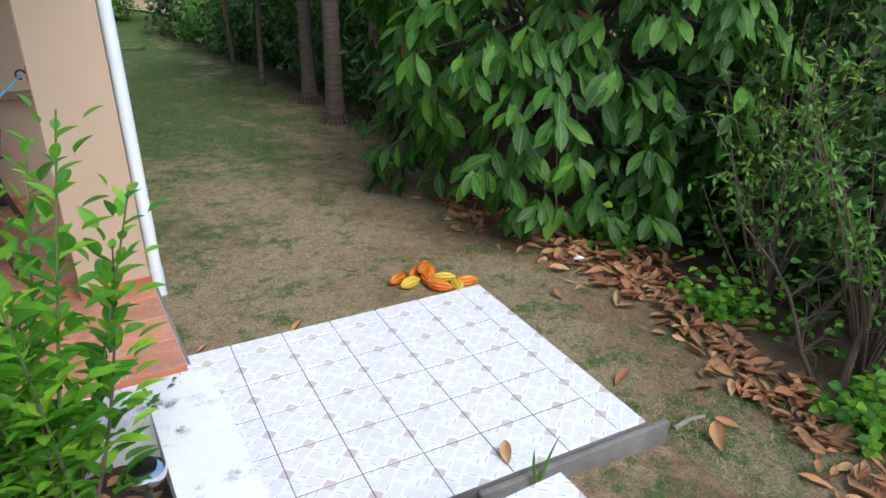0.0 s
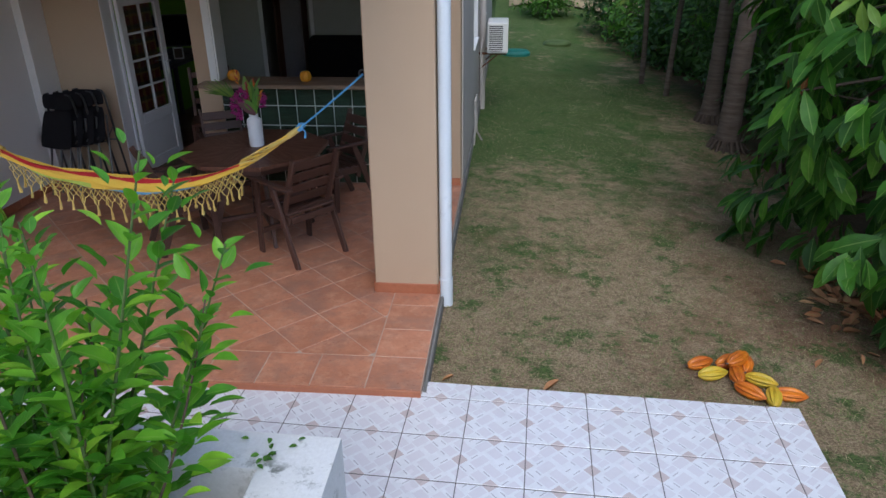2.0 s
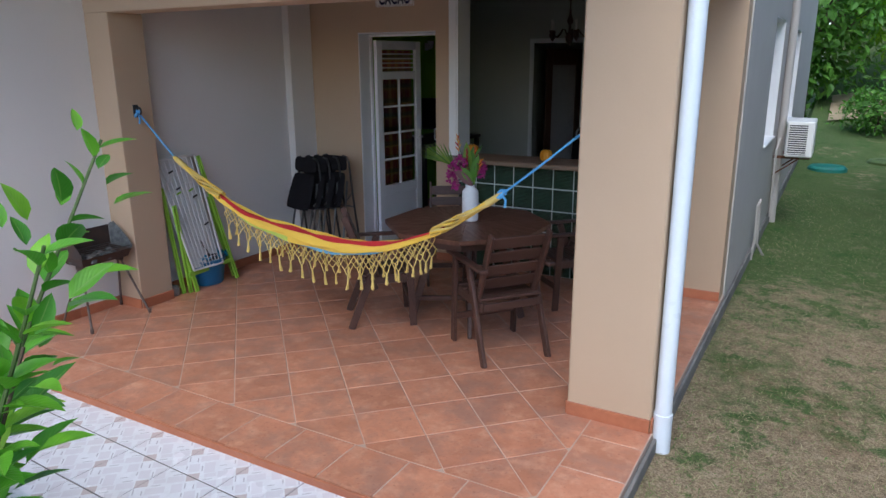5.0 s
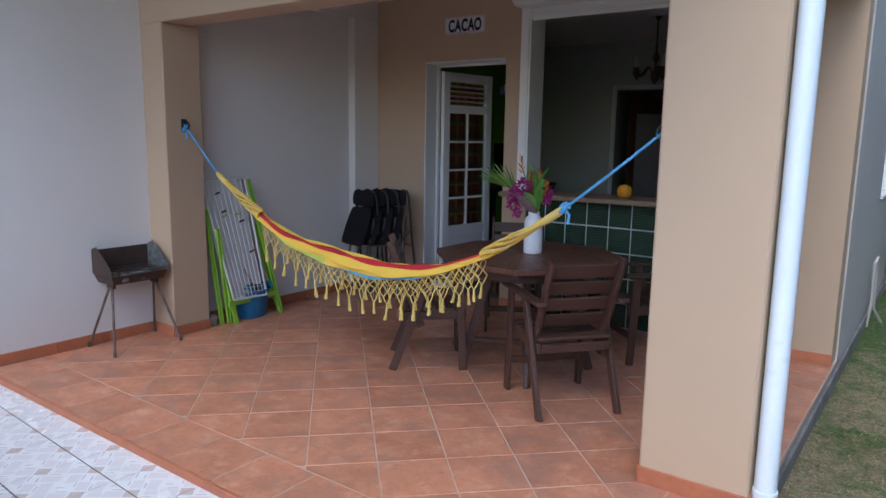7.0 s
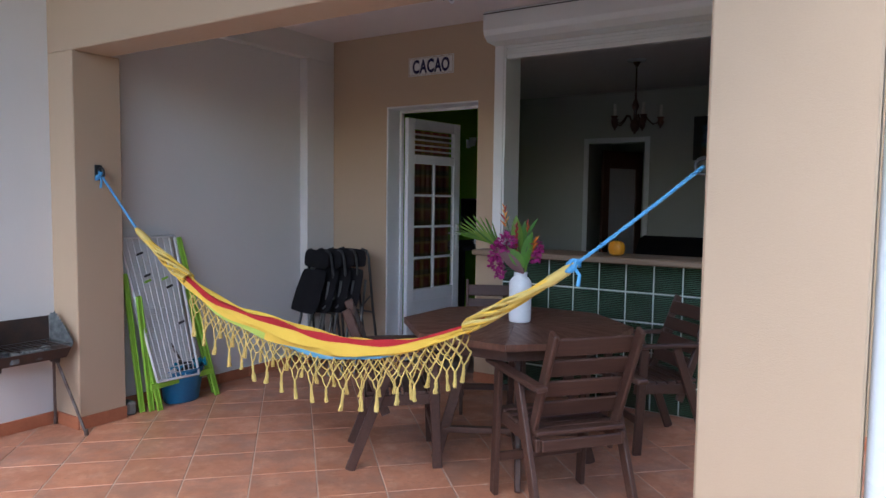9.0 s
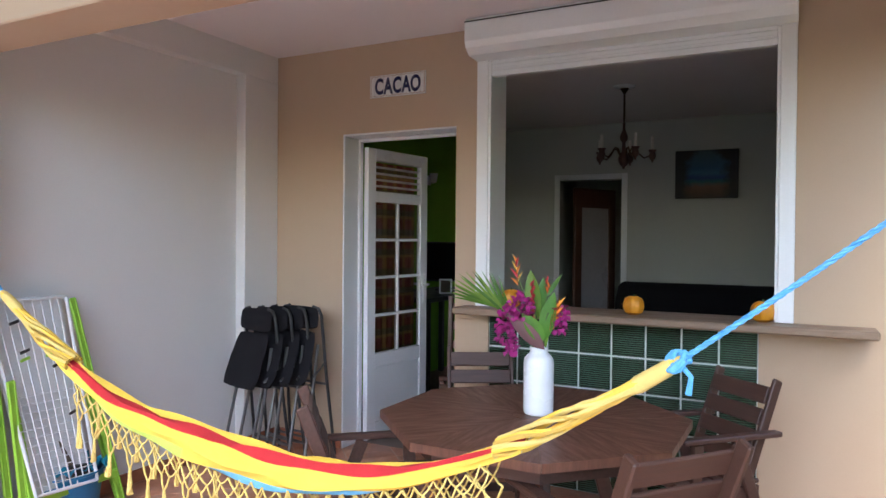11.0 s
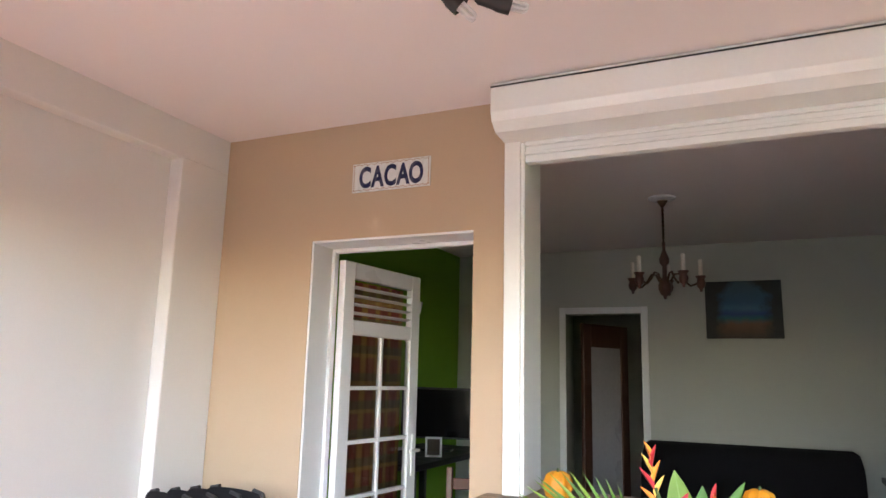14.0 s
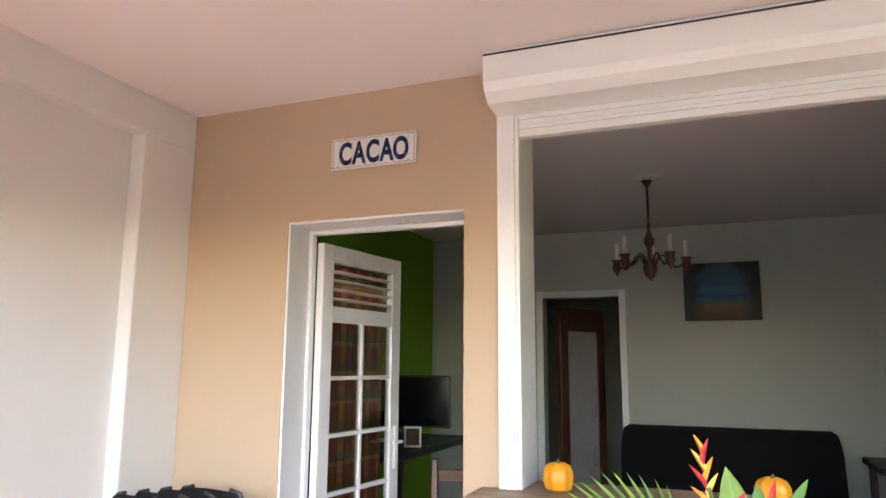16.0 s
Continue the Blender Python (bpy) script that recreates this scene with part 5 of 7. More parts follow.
g.lathe([(0.0, 0.0), (0.125, 0.0), (0.135, 0.01), (0.168, 0.20), (0.178, 0.205), (0.176, 0.213), (0.160, 0.21), (0.128, 0.02), (0.0, 0.015)], 28)
obj("body", g, BASIN_BLUE, basin, smooth=True)
cl = thing("cleaning_cloth", "crumpled cyan cleaning cloth lying on the basin", "cloth", (-3.42, 5.72, 0.212))
cl.scale = (0.75, 1.1, 1)
g = Geo()
n = 12
vs = [((i / n - 0.5) * 0.26, (j / n - 0.5) * 0.26, 0.02 + 0.035 * abs(math.sin(i * 1.7) * math.cos(j * 1.3)) + 0.02 * math.sin(i * j * 0.7)) for j in range(n + 1) for i in range(n + 1)]
g.add(vs, [(j * (n + 1) + i, j * (n + 1) + i + 1, (j + 1) * (n + 1) + i + 1, (j + 1) * (n + 1) + i) for j in range(n) for i in range(n)])
obj("cloth", g, CYAN_CLOTH, cl, smooth=True)
mop = thing("broom", "broom with a dark wooden handle leaning in the corner", "broom", (-3.39, 5.62, 0.0))
g = Geo()
g.tube([(0.03, 0.08, 0.22), (-0.12, -0.18, 0.86)], 0.012, 8)
obj("handle", g, BARK, mop, smooth=True)
g = Geo()
g.bar((0.035, 0.03, 0.24), (0.035, 0.17, 0.22), 0.05, 0.07, 0.01)
obj("brush_head", g, BLACK, mop)
blk = thing("stone_block", "small grey stone block on the floor beside the pilaster", "stone", (-3.42, 5.335, 0.0))
g = Geo()
g.box(-0.045, 0.045, -0.03, 0.03, 0, 0.085, 0.012)
obj("block", g, CONCRETE, blk)

# charcoal grill
bbq = thing("charcoal_grill", "small rusty black charcoal grill on thin splayed legs", "barbecue", (-3.475, 4.755, 0))
RUSTY_BLACK = material("sooty_rusted_sheet", (0.030, 0.024, 0.022), (0.085, 0.045, 0.03), rough=0.6, big=9, fine=40, bump=0.4, amount=0.8)
LEG_STEEL = material("rust_stained_steel_tube", (0.22, 0.19, 0.17), (0.10, 0.055, 0.04), rough=0.5, metal=0.5, big=14, fine=60, amount=1.0)
ASHY = material("ash_covered_steel", (0.05, 0.055, 0.058), (0.20, 0.21, 0.21), rough=0.75, big=22, fine=50, bump=0.6, amount=1.0)
g = Geo()
L, D, z0, z1 = 0.200, 0.120, 0.440, 0.500
ring = [(D * 0.8, -L * 0.9, z0), (D * 0.8, L * 0.9, z0), (-D * 0.8, L * 0.9, z0), (-D * 0.8, -L * 0.9, z0)]
top = [(D, -L, z1), (D, L, z1), (-D, L, z1), (-D, -L, z1)]
inner = [(x * 0.96, y * 0.97, z) for x, y, z in top]
deep = [(x * 0.95, y * 0.96, z0 + 0.010) for x, y, z in ring]
g.add(ring + top + inner + deep, [(3, 2, 1, 0)] + [(i, (i + 1) % 4, (i + 1) % 4 + 4, i + 4) for i in range(4)] + [(i + 4, (i + 1) % 4 + 4, (i + 1) % 4 + 8, i + 8) for i in range(4)] + [(i + 8, (i + 1) % 4 + 8, (i + 1) % 4 + 12, i + 12) for i in range(4)] + [(12, 13, 14, 15)])
obj("fire_bowl", g, RUSTY_BLACK, bbq)
g = Geo()
g.box(-D - 0.006, -D, -L, L, z1, z1 + 0.155, 0.003)
obj("back_shield", g, RUSTY_BLACK, bbq)
for sy in (-1, 1):
    g = Geo()
    n = 9
    edge = [(-D, z1), (D, z1), (D + 0.012, z1 + 0.025)]
    for k in range(n):
        t = (k + 0.5) / n
        x_, z_ = D + 0.012 - (D * 1.55) * t, z1 + 0.025 + 0.155 * t ** 0.8
        edge += [(x_, z_), (x_ - 0.011, z_ + 0.001), (x_ - 0.008, z_ + 0.014)]
    edge += [(-D * 0.62, z1 + 0.175), (-D * 0.85, z1 + 0.172), (-D, z1 + 0.155)]
    m_ = len(edge)
    y0_, y1_ = sy * L, sy * (L + 0.003)
    g.add([(x, y0_, z) for x, z in edge] + [(x, y1_, z) for x, z in edge], [tuple(range(m_)), tuple(range(m_, 2 * m_))[::-1]] + [(i, (i + 1) % m_, (i + 1) % m_ + m_, i + m_) for i in range(m_)])
    obj("side_shield", g, ASHY if sy > 0 else RUSTY_BLACK, bbq, "notched ash-grey side plate" if sy > 0 else "notched sooty side plate")
g = Geo()
for i in range(12):
    y = -L * 0.95 + 2 * L * 0.95 * i / 11
    g.tube([(-D * 0.95, y, z1 + 0.02), (D * 0.95, y, z1 + 0.02)], 0.002, 4)
for x in (-D * 0.9, D * 0.9):
    g.tube([(x, -L * 0.99, z1 + 0.02), (x, L * 0.99, z1 + 0.02)], 0.003, 4)
obj("grate", g, GREY_METAL, bbq)
cg = Geo()
crng = random.Random(8)
for k in range(40):
    x_, y_ = crng.uniform(-D * .8, D * .8), crng.uniform(-L * .85, L * .85)
    h_ = 0.010 + 0.012 * crng.random()
    cg.box(x_ - h_, x_ + h_, y_ - h_ * 1.2, y_ + h_ * 1.2, z0 + 0.011, z0 + 0.02 + h_ * 1.3, 0.005)
obj("charcoal", cg, ASHY, bbq, "burnt grey charcoal and ash", kind="stuff")
for sx, sy, fx, fy in ((-1, -1, -0.12, -0.255), (1, -1, 0.225, -0.265), (1, 1, 0.215, 0.215), (-1, 1, -0.125, 0.225)):
    g = Geo()
    a_ = Vector((sx * 0.012 + 0.02, sy * 0.155, z0 - 0.012))
    g.tube([a_, (fx, fy, 0.012)], 0.0085, 8)
    g.tube([(fx, fy, 0.035), (fx * 1.01, fy * 1.01, 0.0)], 0.0115, 8)
    obj("leg", g, LEG_STEEL, bbq, smooth=True)
for sy in (-1, 1):
    g = Geo()
    g.box(-0.02, 0.06, sy * 0.155 - 0.012, sy * 0.155 + 0.012, z0 - 0.035, z0, 0.004)
    obj("leg_bracket", g, RUSTY_BLACK, bbq)

# flowers
fl = thing("flower_bunch", "tropical flowers with magenta and orange blooms in the vase", "flowers", (-1.08, 6.045, 0.985), 14)
fr = random.Random(11)


def blade(parent, name, mat, base, tip, width, droop=0.15, label=""):
    b, t = np.array(base, float), np.array(tip, float)
    d = t - b
    L_ = np.linalg.norm(d)
    me = leaf_mesh(name, leaf_template(8, 0.45, 0.15, droop), [leaf_frame(b, d + np.array((0, 0, droop * L_)), (-d[2], -0.8, abs(d[0]) + 0.4), L_ * 1.03, width)], mat)
    return obj(name, me, None, parent, label)


for i in range(16):
    t = i / 15
    a = radians(176 - 66 * t)
    r = 0.17 + 0.05 * math.sin(math.pi * t)
    b = (-0.10 - 0.055 * (1 - t), 0.0, 0.10 + 0.05 * (1 - t))
    blade(fl, "palm_leaflet", PALM_LEAF, b, (b[0] + r * math.cos(a) * 1.05, -0.05 + 0.03 * math.sin(i * 2.1), b[2] + 0.02 + r * math.sin(a) * 0.9), 0.011, 0.13)
g = Geo()
g.tube([(0, 0, -0.15), (-0.02, 0, 0.0), (-0.10, 0, 0.10), (-0.155, -0.01, 0.15)], 0.004, 6)
for p in ((-0.083, 0.0, 0.27), (-0.027, 0.01, 0.21), (0.035, 0.02, 0.24), (0.035, -0.01, 0.14), (-0.08, -0.02, 0.15), (0.07, 0.0, 0.11)):
    g.tube([(0, 0, -0.18), (p[0] * 0.3, p[1] * 0.5, p[2] * 0.4), p], 0.0035, 6)
obj("flower_stem", g, STEM, fl, smooth=True)
for base, tip, w, m in (((-0.012, 0.02, 0.10), (-0.045, 0.03, 0.295), 0.066, YOUNG_LEAF), ((0.0, 0.02, 0.12), (0.01, 0.03, 0.27), 0.045, MID_LEAF), ((0.02, -0.01, 0.03), (0.055, -0.02, 0.215), 0.066, MID_LEAF),
                        ((0.02, -0.02, 0.03), (-0.06, -0.05, 0.13), 0.060, MID_LEAF), ((0.03, 0.0, 0.20), (0.085, 0.0, 0.285), 0.020, MID_LEAF), ((0.025, 0.0, 0.0), (0.028, -0.01, 0.12), 0.022, YOUNG_LEAF)):
    blade(fl, "broad_leaf", m, base, tip, w, 0.08)
blade(fl, "dark_leaf", material("reddish_brown_leaf", (0.16, 0.045, 0.05), (0.10, 0.05, 0.04), rough=0.45, big=20, fine=80), (0.025, -0.03, 0.0), (-0.115, -0.06, 0.13), 0.058, 0.02, "dull reddish brown leaf")


def bloom(tipz, x, y, mats, n, L_, w, spread, tilt=0.0):
    """A heliconia: bracts to both sides up a stalk."""
    for q in range(n):
        s_ = 1 if q % 2 else -1
        b_ = np.array((x + tilt * q / n * 0.05, y, tipz - 0.014 * (n - q)))
        d = np.array((s_ * spread * (1 - 0.5 * q / n) + tilt, 0.1 * math.sin(q * 2.0), 0.8 + 0.3 * q / n))
        me = leaf_mesh("bract", leaf_template(5, 0.32, 0.6, -0.10), [leaf_frame(b_, d, (-s_ * 0.9, -0.7, 0.3), L_ * (0.8 + 0.3 * fr.random()), w)], mats[q % len(mats)])
        obj("bract", me, None, fl)


YELLOW_PETAL = material("yellow_bract_tip", (0.85, 0.62, 0.12), (0.80, 0.35, 0.05), rough=0.5, big=20, fine=90, amount=1.0)
bloom(0.335, -0.083, 0.0, [ORANGE_PETAL, YELLOW_PETAL, RED_PETAL], 7, 0.050, 0.013, 0.65, -0.15)
bloom(0.245, -0.027, 0.005, [RED_PETAL], 12, 0.034, 0.018, 0.55)
bloom(0.255, 0.030, 0.015, [ORANGE_PETAL, RED_PETAL], 4, 0.045, 0.014, 0.25)
bloom(0.150, 0.040, -0.015, [ORANGE_PETAL], 6, 0.085, 0.022, 0.45, 0.5)
for c, R_, k in (((-0.075, -0.03, 0.155), 0.056, 90), ((-0.12, -0.03, 0.105), 0.046, 70), ((-0.125, -0.03, 0.045), 0.038, 50), ((-0.105, -0.03, 0.0), 0.024, 26), ((0.078, 0.0, 0.13), 0.036, 46), ((0.072, 0.0, 0.085), 0.026, 26)):
    rows = []
    for q in range(k):
        d = np.array([fr.gauss(0, 1) for _ in range(3)])
        d /= np.linalg.norm(d)
        o = np.array(c) + d * R_ * fr.uniform(0.3, 0.85) * np.array((1, 0.8, 1.1))
        rows.append(leaf_frame(o, d + np.array([fr.uniform(-.6, .6) for _ in range(3)]), (fr.uniform(-1, 1), fr.uniform(-1, 1), 1), 0.024, 0.022))
    obj("blossom", leaf_mesh("blossom", leaf_template(3, 0.6, 0.3, 0.2), rows, MAGENTA), None, fl, "bunch of small magenta petals")

# squashes on the ledge
def squash(label, at, rz, sc=1.0):
    e = thing("squash", label, "squash", at, rz, group="squashes on the ledge")
    g = Geo()
    prof = [(0.0, 0.004), (0.025, 0.0), (0.045, 0.012), (0.054, 0.04), (0.053, 0.065), (0.042, 0.088), (0.022, 0.098), (0.0, 0.092)]
    g.lathe([(r * sc, z * sc) for r, z in prof], 40, ribs=8, depth=0.06)
    obj("skin", g, SQUASH, e, smooth=True)
    g = Geo()
    g.tube([(0, 0, 0.09 * sc), (0.004, 0.003, 0.108 * sc)], [0.006, 0.004], 7)
    obj("stalk", g, STEM, e)


squash("round ribbed orange squash on the pale wooden ledge", (-0.99, 7.27, 1.0085), 0)
squash("round ribbed orange squash beside the white frame", (-0.36, 7.27, 1.0085), 40, 1.02)
squash("ribbed orange squash behind the vase of flowers", (-1.70, 7.29, 1.0085), 80, 1.05)

# sign
sign = thing("name_sign", "white glazed tile sign reading CACAO in navy letters", "sign", (-2.484, BACK_Y - 0.001, 2.380), 0)
sign.scale = (1.07, 1, 1.04)
SW, SH = 0.385, 0.135
edges = (-SW / 2, -0.157, -0.094, -0.031, 0.031, 0.094, 0.157, SW / 2)
for i in range(7):
    g = Geo()
    g.box(edges[i] + 0.0006, edges[i + 1] - 0.0006, -0.009, 0, -SH / 2, SH / 2, 0.0015)
    o = obj("sign_tile", g, TILE_GLAZE, sign)
for i, ch in enumerate("CACAO"):
    cu = bpy.data.curves.new("letter", "FONT")
    cu.body, cu.size, cu.align_x, cu.extrude, cu.offset = ch, 0.132, "CENTER", 0.0006, 0.0048
    t_ = bpy.data.objects.new("tmp", cu)
    me = bpy.data.meshes.new_from_object(t_)
    bpy.data.objects.remove(t_)
    me.materials.clear()
    me.materials.append(NAVY)
    o = obj("letter", me, None, sign, "navy blue painted capital letter " + ch)
    o.matrix_basis = pose(-0.126 + 0.063 * i, -0.0102, -0.046, 90, 0, 0) @ Matrix.Diagonal((0.64, 1, 1, 1))
g = Geo()
rs = random.Random(2)
for i in range(44):
    u = i / 43
    for zz in (-SH / 2 + 0.008, SH / 2 - 0.008):
        x = -SW / 2 + 0.008 + (SW - 0.016) * u
        g.box(x - 0.003, x + 0.002 + rs.random() * 0.002, -0.0098, -0.009, zz - 0.002 - 0.003 * math.sin(i * 1.7), zz + 0.002 - 0.003 * math.sin(i * 1.7))
for i in range(14):
    z = -SH / 2 + 0.012 + (SH - 0.024) * i / 13
    for x in (-SW / 2 + 0.009, SW / 2 - 0.009):
        g.box(x - 0.002, x + 0.003, -0.0098, -0.009, z - 0.002, z + 0.003)
obj("border_ornament", g, OCHRE, sign, "ochre and blue scrolled border")

# ceiling spotlights
sp_ = thing("ceiling_spotlight", "black ceiling lamp with three swivelling spots and bare energy bulbs", "ceiling lamp", (-1.65, 6.275, CEIL), 24.5)
g = Geo()
g.lathe([(0.0, -0.024), (0.112, -0.024), (0.126, -0.018), (0.128, -0.004), (0.126, 0.0), (0.0, 0.0)], 40)
obj("base", g, BLACK, sp_, smooth=True)
for a, b, arm in (((0.055, 0.0, -0.060), (-0.045, -0.035, -0.090), (0.02, 0.0, -0.024)), ((0.0, 0.04, -0.085), (0.100, 0.055, -0.100), (0.06, 0.04, -0.024)), ((-0.125, 0.02, -0.060), (-0.050, 0.03, -0.125), (-0.09, 0.02, -0.024))):
    hd = new("spot")
    hd.parent = sp_
    d_ = (Vector(b) - Vector(a)).normalized()
    hd.matrix_basis = Matrix.Translation(a) @ d_.to_track_quat("Z", "Y").to_matrix().to_4x4()
    g = Geo()
    g.lathe([(0.0, -0.012), (0.014, -0.010), (0.022, 0.002), (0.024, 0.030), (0.026, 0.050), (0.030, 0.060), (0.031, 0.098), (0.027, 0.098), (0.025, 0.062), (0.0, 0.058)], 24)
    obj("holder", g, BLACK, hd, smooth=True)
    g = Geo()
    for x_ in (-0.009, 0.009):
        g.tube([(x_, -0.008, 0.060), (x_, -0.008, 0.140), (x_, -0.004, 0.148), (x_, 0.004, 0.148), (x_, 0.008, 0.140), (x_, 0.008, 0.060)], 0.0062, 8)
    obj("bulb", g, CFL, hd, "white unlit energy-saving bulb", smooth=True)
    g = Geo()
    g.tube([arm, Vector(arm).lerp(Vector(a), 0.5) + Vector((0.012, 0, 0)), Vector(a) + d_ * 0.02], 0.008, 8)
    g.tube([Vector(arm) + Vector((-0.02, 0, 0.002)), Vector(a) - d_ * 0.045 + Vector((0, 0, 0.012)), Vector(a) - d_ * 0.03, Vector(a) - d_ * 0.008], 0.0025, 6)
    obj("arm", g, BLACK, sp_, smooth=True)

# outdoor wall lamp on the lintel
wl = thing("wall_lamp", "grey outdoor lamp with a cloudy glass jar on the lintel", "wall lamp", (0.335, FRONT_Y, 2.37))
g = Geo()
g.lathe([(0.0, 0.0), (0.055, 0.0), (0.055, 0.03), (0.0, 0.035)], 20, at=pose(0, -0.001, 0.09, 90))
g.tube([(0, -0.03, 0.09), (0, -0.085, 0.09), (0, -0.085, 0.05)], 0.02, 12)
obj("bracket", g, GREY_METAL, wl, smooth=True)
g = Geo()
g.lathe([(0.048, 0.055), (0.064, 0.035), (0.066, -0.035), (0.050, -0.065), (0.030, -0.078), (0.026, -0.105), (0.0, -0.108)], 24, at=pose(0, -0.085, 0))
obj("shade", g, material("cloudy_glass", (0.26, 0.26, 0.25), (0.18, 0.18, 0.17), rough=0.2, big=20, fine=60), wl, "cloudy ribbed glass jar", smooth=True)

# ---- inner room ----
ch = thing("chandelier", "dark brass and turned wood chandelier with candle sleeves", "chandelier", (-1.50, 9.18, 0))
g = Geo()
g.lathe([(0.0, 2.635), (0.06, 2.64), (0.085, 2.65), (0.09, CEIL), (0.0, CEIL)], 28)
obj("ceiling_rose", g, CERAMIC, ch, "white plaster ceiling rose", smooth=True)
g = Geo()
g.lathe([(0.0, 2.60), (0.012, 2.60), (0.034, 2.635), (0.036, 2.645), (0.0, 2.645)], 18)
g.tube([(0, 0, 2.61), (0, 0, 2.36)], 0.006, 8)
for i in range(9):
    g.lathe([(0.010, 2.595 - i * 0.026), (0.010, 2.605 - i * 0.026)], 8)
obj("chain", g, BRASS_DARK, ch, smooth=True)
g = Geo()
g.lathe([(0.0, 1.985), (0.010, 1.99), (0.012, 2.005), (0.030, 2.02), (0.042, 2.05), (0.044, 2.08), (0.030, 2.11), (0.016, 2.13), (0.014, 2.20), (0.030, 2.225), (0.033, 2.25), (0.020, 2.285), (0.010, 2.31), (0.012, 2.36), (0.0, 2.37)], 20)
obj("body", g, TURNED_WOOD, ch, smooth=True)
for k in range(5):
    a = radians(18 + 72 * k)
    c, s = math.cos(a), math.sin(a)
    g = Geo()
    pts = [(0.03, 2.09), (0.06, 2.15), (0.09, 2.155), (0.12, 2.11), (0.16, 2.075), (0.20, 2.09), (0.225, 2.12)]
    g.tube([(r * c, r * s, z) for r, z in pts], 0.007, 7)
    obj("arm", g, BRASS_DARK, ch, smooth=True)
    g = Geo()
    at = Matrix.Translation((0.225 * c, 0.225 * s, 0))
    g.lathe([(0.0, 2.035), (0.008, 2.04), (0.010, 2.055), (0.024, 2.07), (0.030, 2.095), (0.022, 2.12), (0.034, 2.135), (0.034, 2.14), (0.0, 2.14)], 16, at=at)
    obj("cup", g, TURNED_WOOD, ch, smooth=True)
    g = Geo()
    g.lathe([(0.0, 2.14), (0.013, 2.14), (0.013, 2.245), (0.0, 2.25)], 12, at=at)
    obj("candle_sleeve", g, CANDLE, ch, "ivory candle sleeve", smooth=True)

pic = thing("painting", "unframed seaside painting with dark branches on the white wall", "painting", (-1.076, ROOM_Y - 0.014, 2.082))
g = Geo()
g.box(-0.298, 0.298, -0.014, 0.012, -0.242, 0.242, 0.003)
obj("canvas", g, PAINTING, pic)
g = Geo()
for x0, x1, z0, z1 in ((-0.29, -0.25, -0.235, 0.235), (0.25, 0.29, -0.235, 0.235), (-0.25, 0.25, -0.235, -0.20), (-0.25, 0.25, 0.20, 0.235)):
    g.box(x0, x1, 0.0121, 0.0138, z0, z1)
obj("stretcher", g, STAKE, pic, "plain wooden stretcher behind the canvas")

sofa = thing("sofa", "low black fabric sofa against the white wall", "sofa", (-1.11, 10.40, 0))
sofa.scale = (1, 1, 0.985)
g = Geo()
prof = [(0.44, 0.30), (0.44, 0.92), (0.42, 0.985), (0.36, 1.00), (0.30, 0.98), (0.24, 0.90), (0.16, 0.45), (0.16, 0.30)]
n = len(prof)
xs_ = [-0.80, -0.785, -0.74, 0.74, 0.785, 0.80]
zs_ = [0.90, 0.97, 1.0, 1.0, 0.97, 0.90]
vs = [(x, y, z * k) for x, k in zip(xs_, zs_) for y, z in prof]
g.add(vs, [(i * n + j, i * n + (j + 1) % n, (i + 1) * n + (j + 1) % n, (i + 1) * n + j) for i in range(len(xs_) - 1) for j in range(n)] + [tuple(range(n)), tuple((len(xs_) - 1) * n + j for j in range(n))[::-1]])
obj("backrest", g, BLACK_CLOTH, sofa, smooth=True)
g = Geo()
g.box(-0.78, 0.78, -0.40, 0.20, 0.16, 0.44, 0.05)
obj("seat", g, BLACK_CLOTH, sofa)
for x in (-0.7, 0.7):
    for y in (-0.35, 0.38):
        g = Geo()
        g.box(x - 0.025, x + 0.025, y - 0.025, y + 0.025, 0, 0.30 if y > 0 else 0.16, 0.004)
        obj("foot", g, WOOD, sofa)
st = thing("side_table", "small dark table beside the black sofa", "table", (-0.02, 9.9, 0))
g = Geo()
g.box(-0.25, 0.28, -0.3, 0.3, 0.83, 0.87, 0.006)
obj("top", g, BLACK, st)
for x in (-0.2, 0.22):
    for y in (-0.25, 0.25):
        g = Geo()
        g.box(x - 0.02, x + 0.02, y - 0.02, y + 0.02, 0, 0.83, 0.003)
        obj("leg", g, BLACK, st)
rd = thing("mirror_door", "open brown wooden door with a long mirror panel", "door", (-2.50, ROOM_Y + 0.2, 0), 62)
g = Geo()
for x0, x1, z0, z1 in ((0, 0.11, 0.01, 2.0), (0.55, 0.66, 0.01, 2.0), (0.11, 0.55, 0.01, 0.2), (0.11, 0.55, 1.78, 2.0)):
    g.box(x0, x1, -0.02, 0.02, z0, z1, 0.004)
obj("frame", g, BROWN_WOOD, rd)
g = Geo()
g.box(0.11, 0.55, -0.008, 0.008, 0.2, 1.78, 0.002)
obj("mirror_panel", g, material("pale_panel", (0.45, 0.43, 0.44), (0.40, 0.38, 0.40), rough=0.3), rd, "pale glossy panel")
hp = thing("wall_picture", "small dark framed picture on the hall wall", "picture", (-1.62, 12.985, 2.02))
g = Geo()
g.box(-0.17, 0.17, -0.012, 0.012, -0.2, 0.2, 0.004)
obj("frame", g, BLACK, hp)

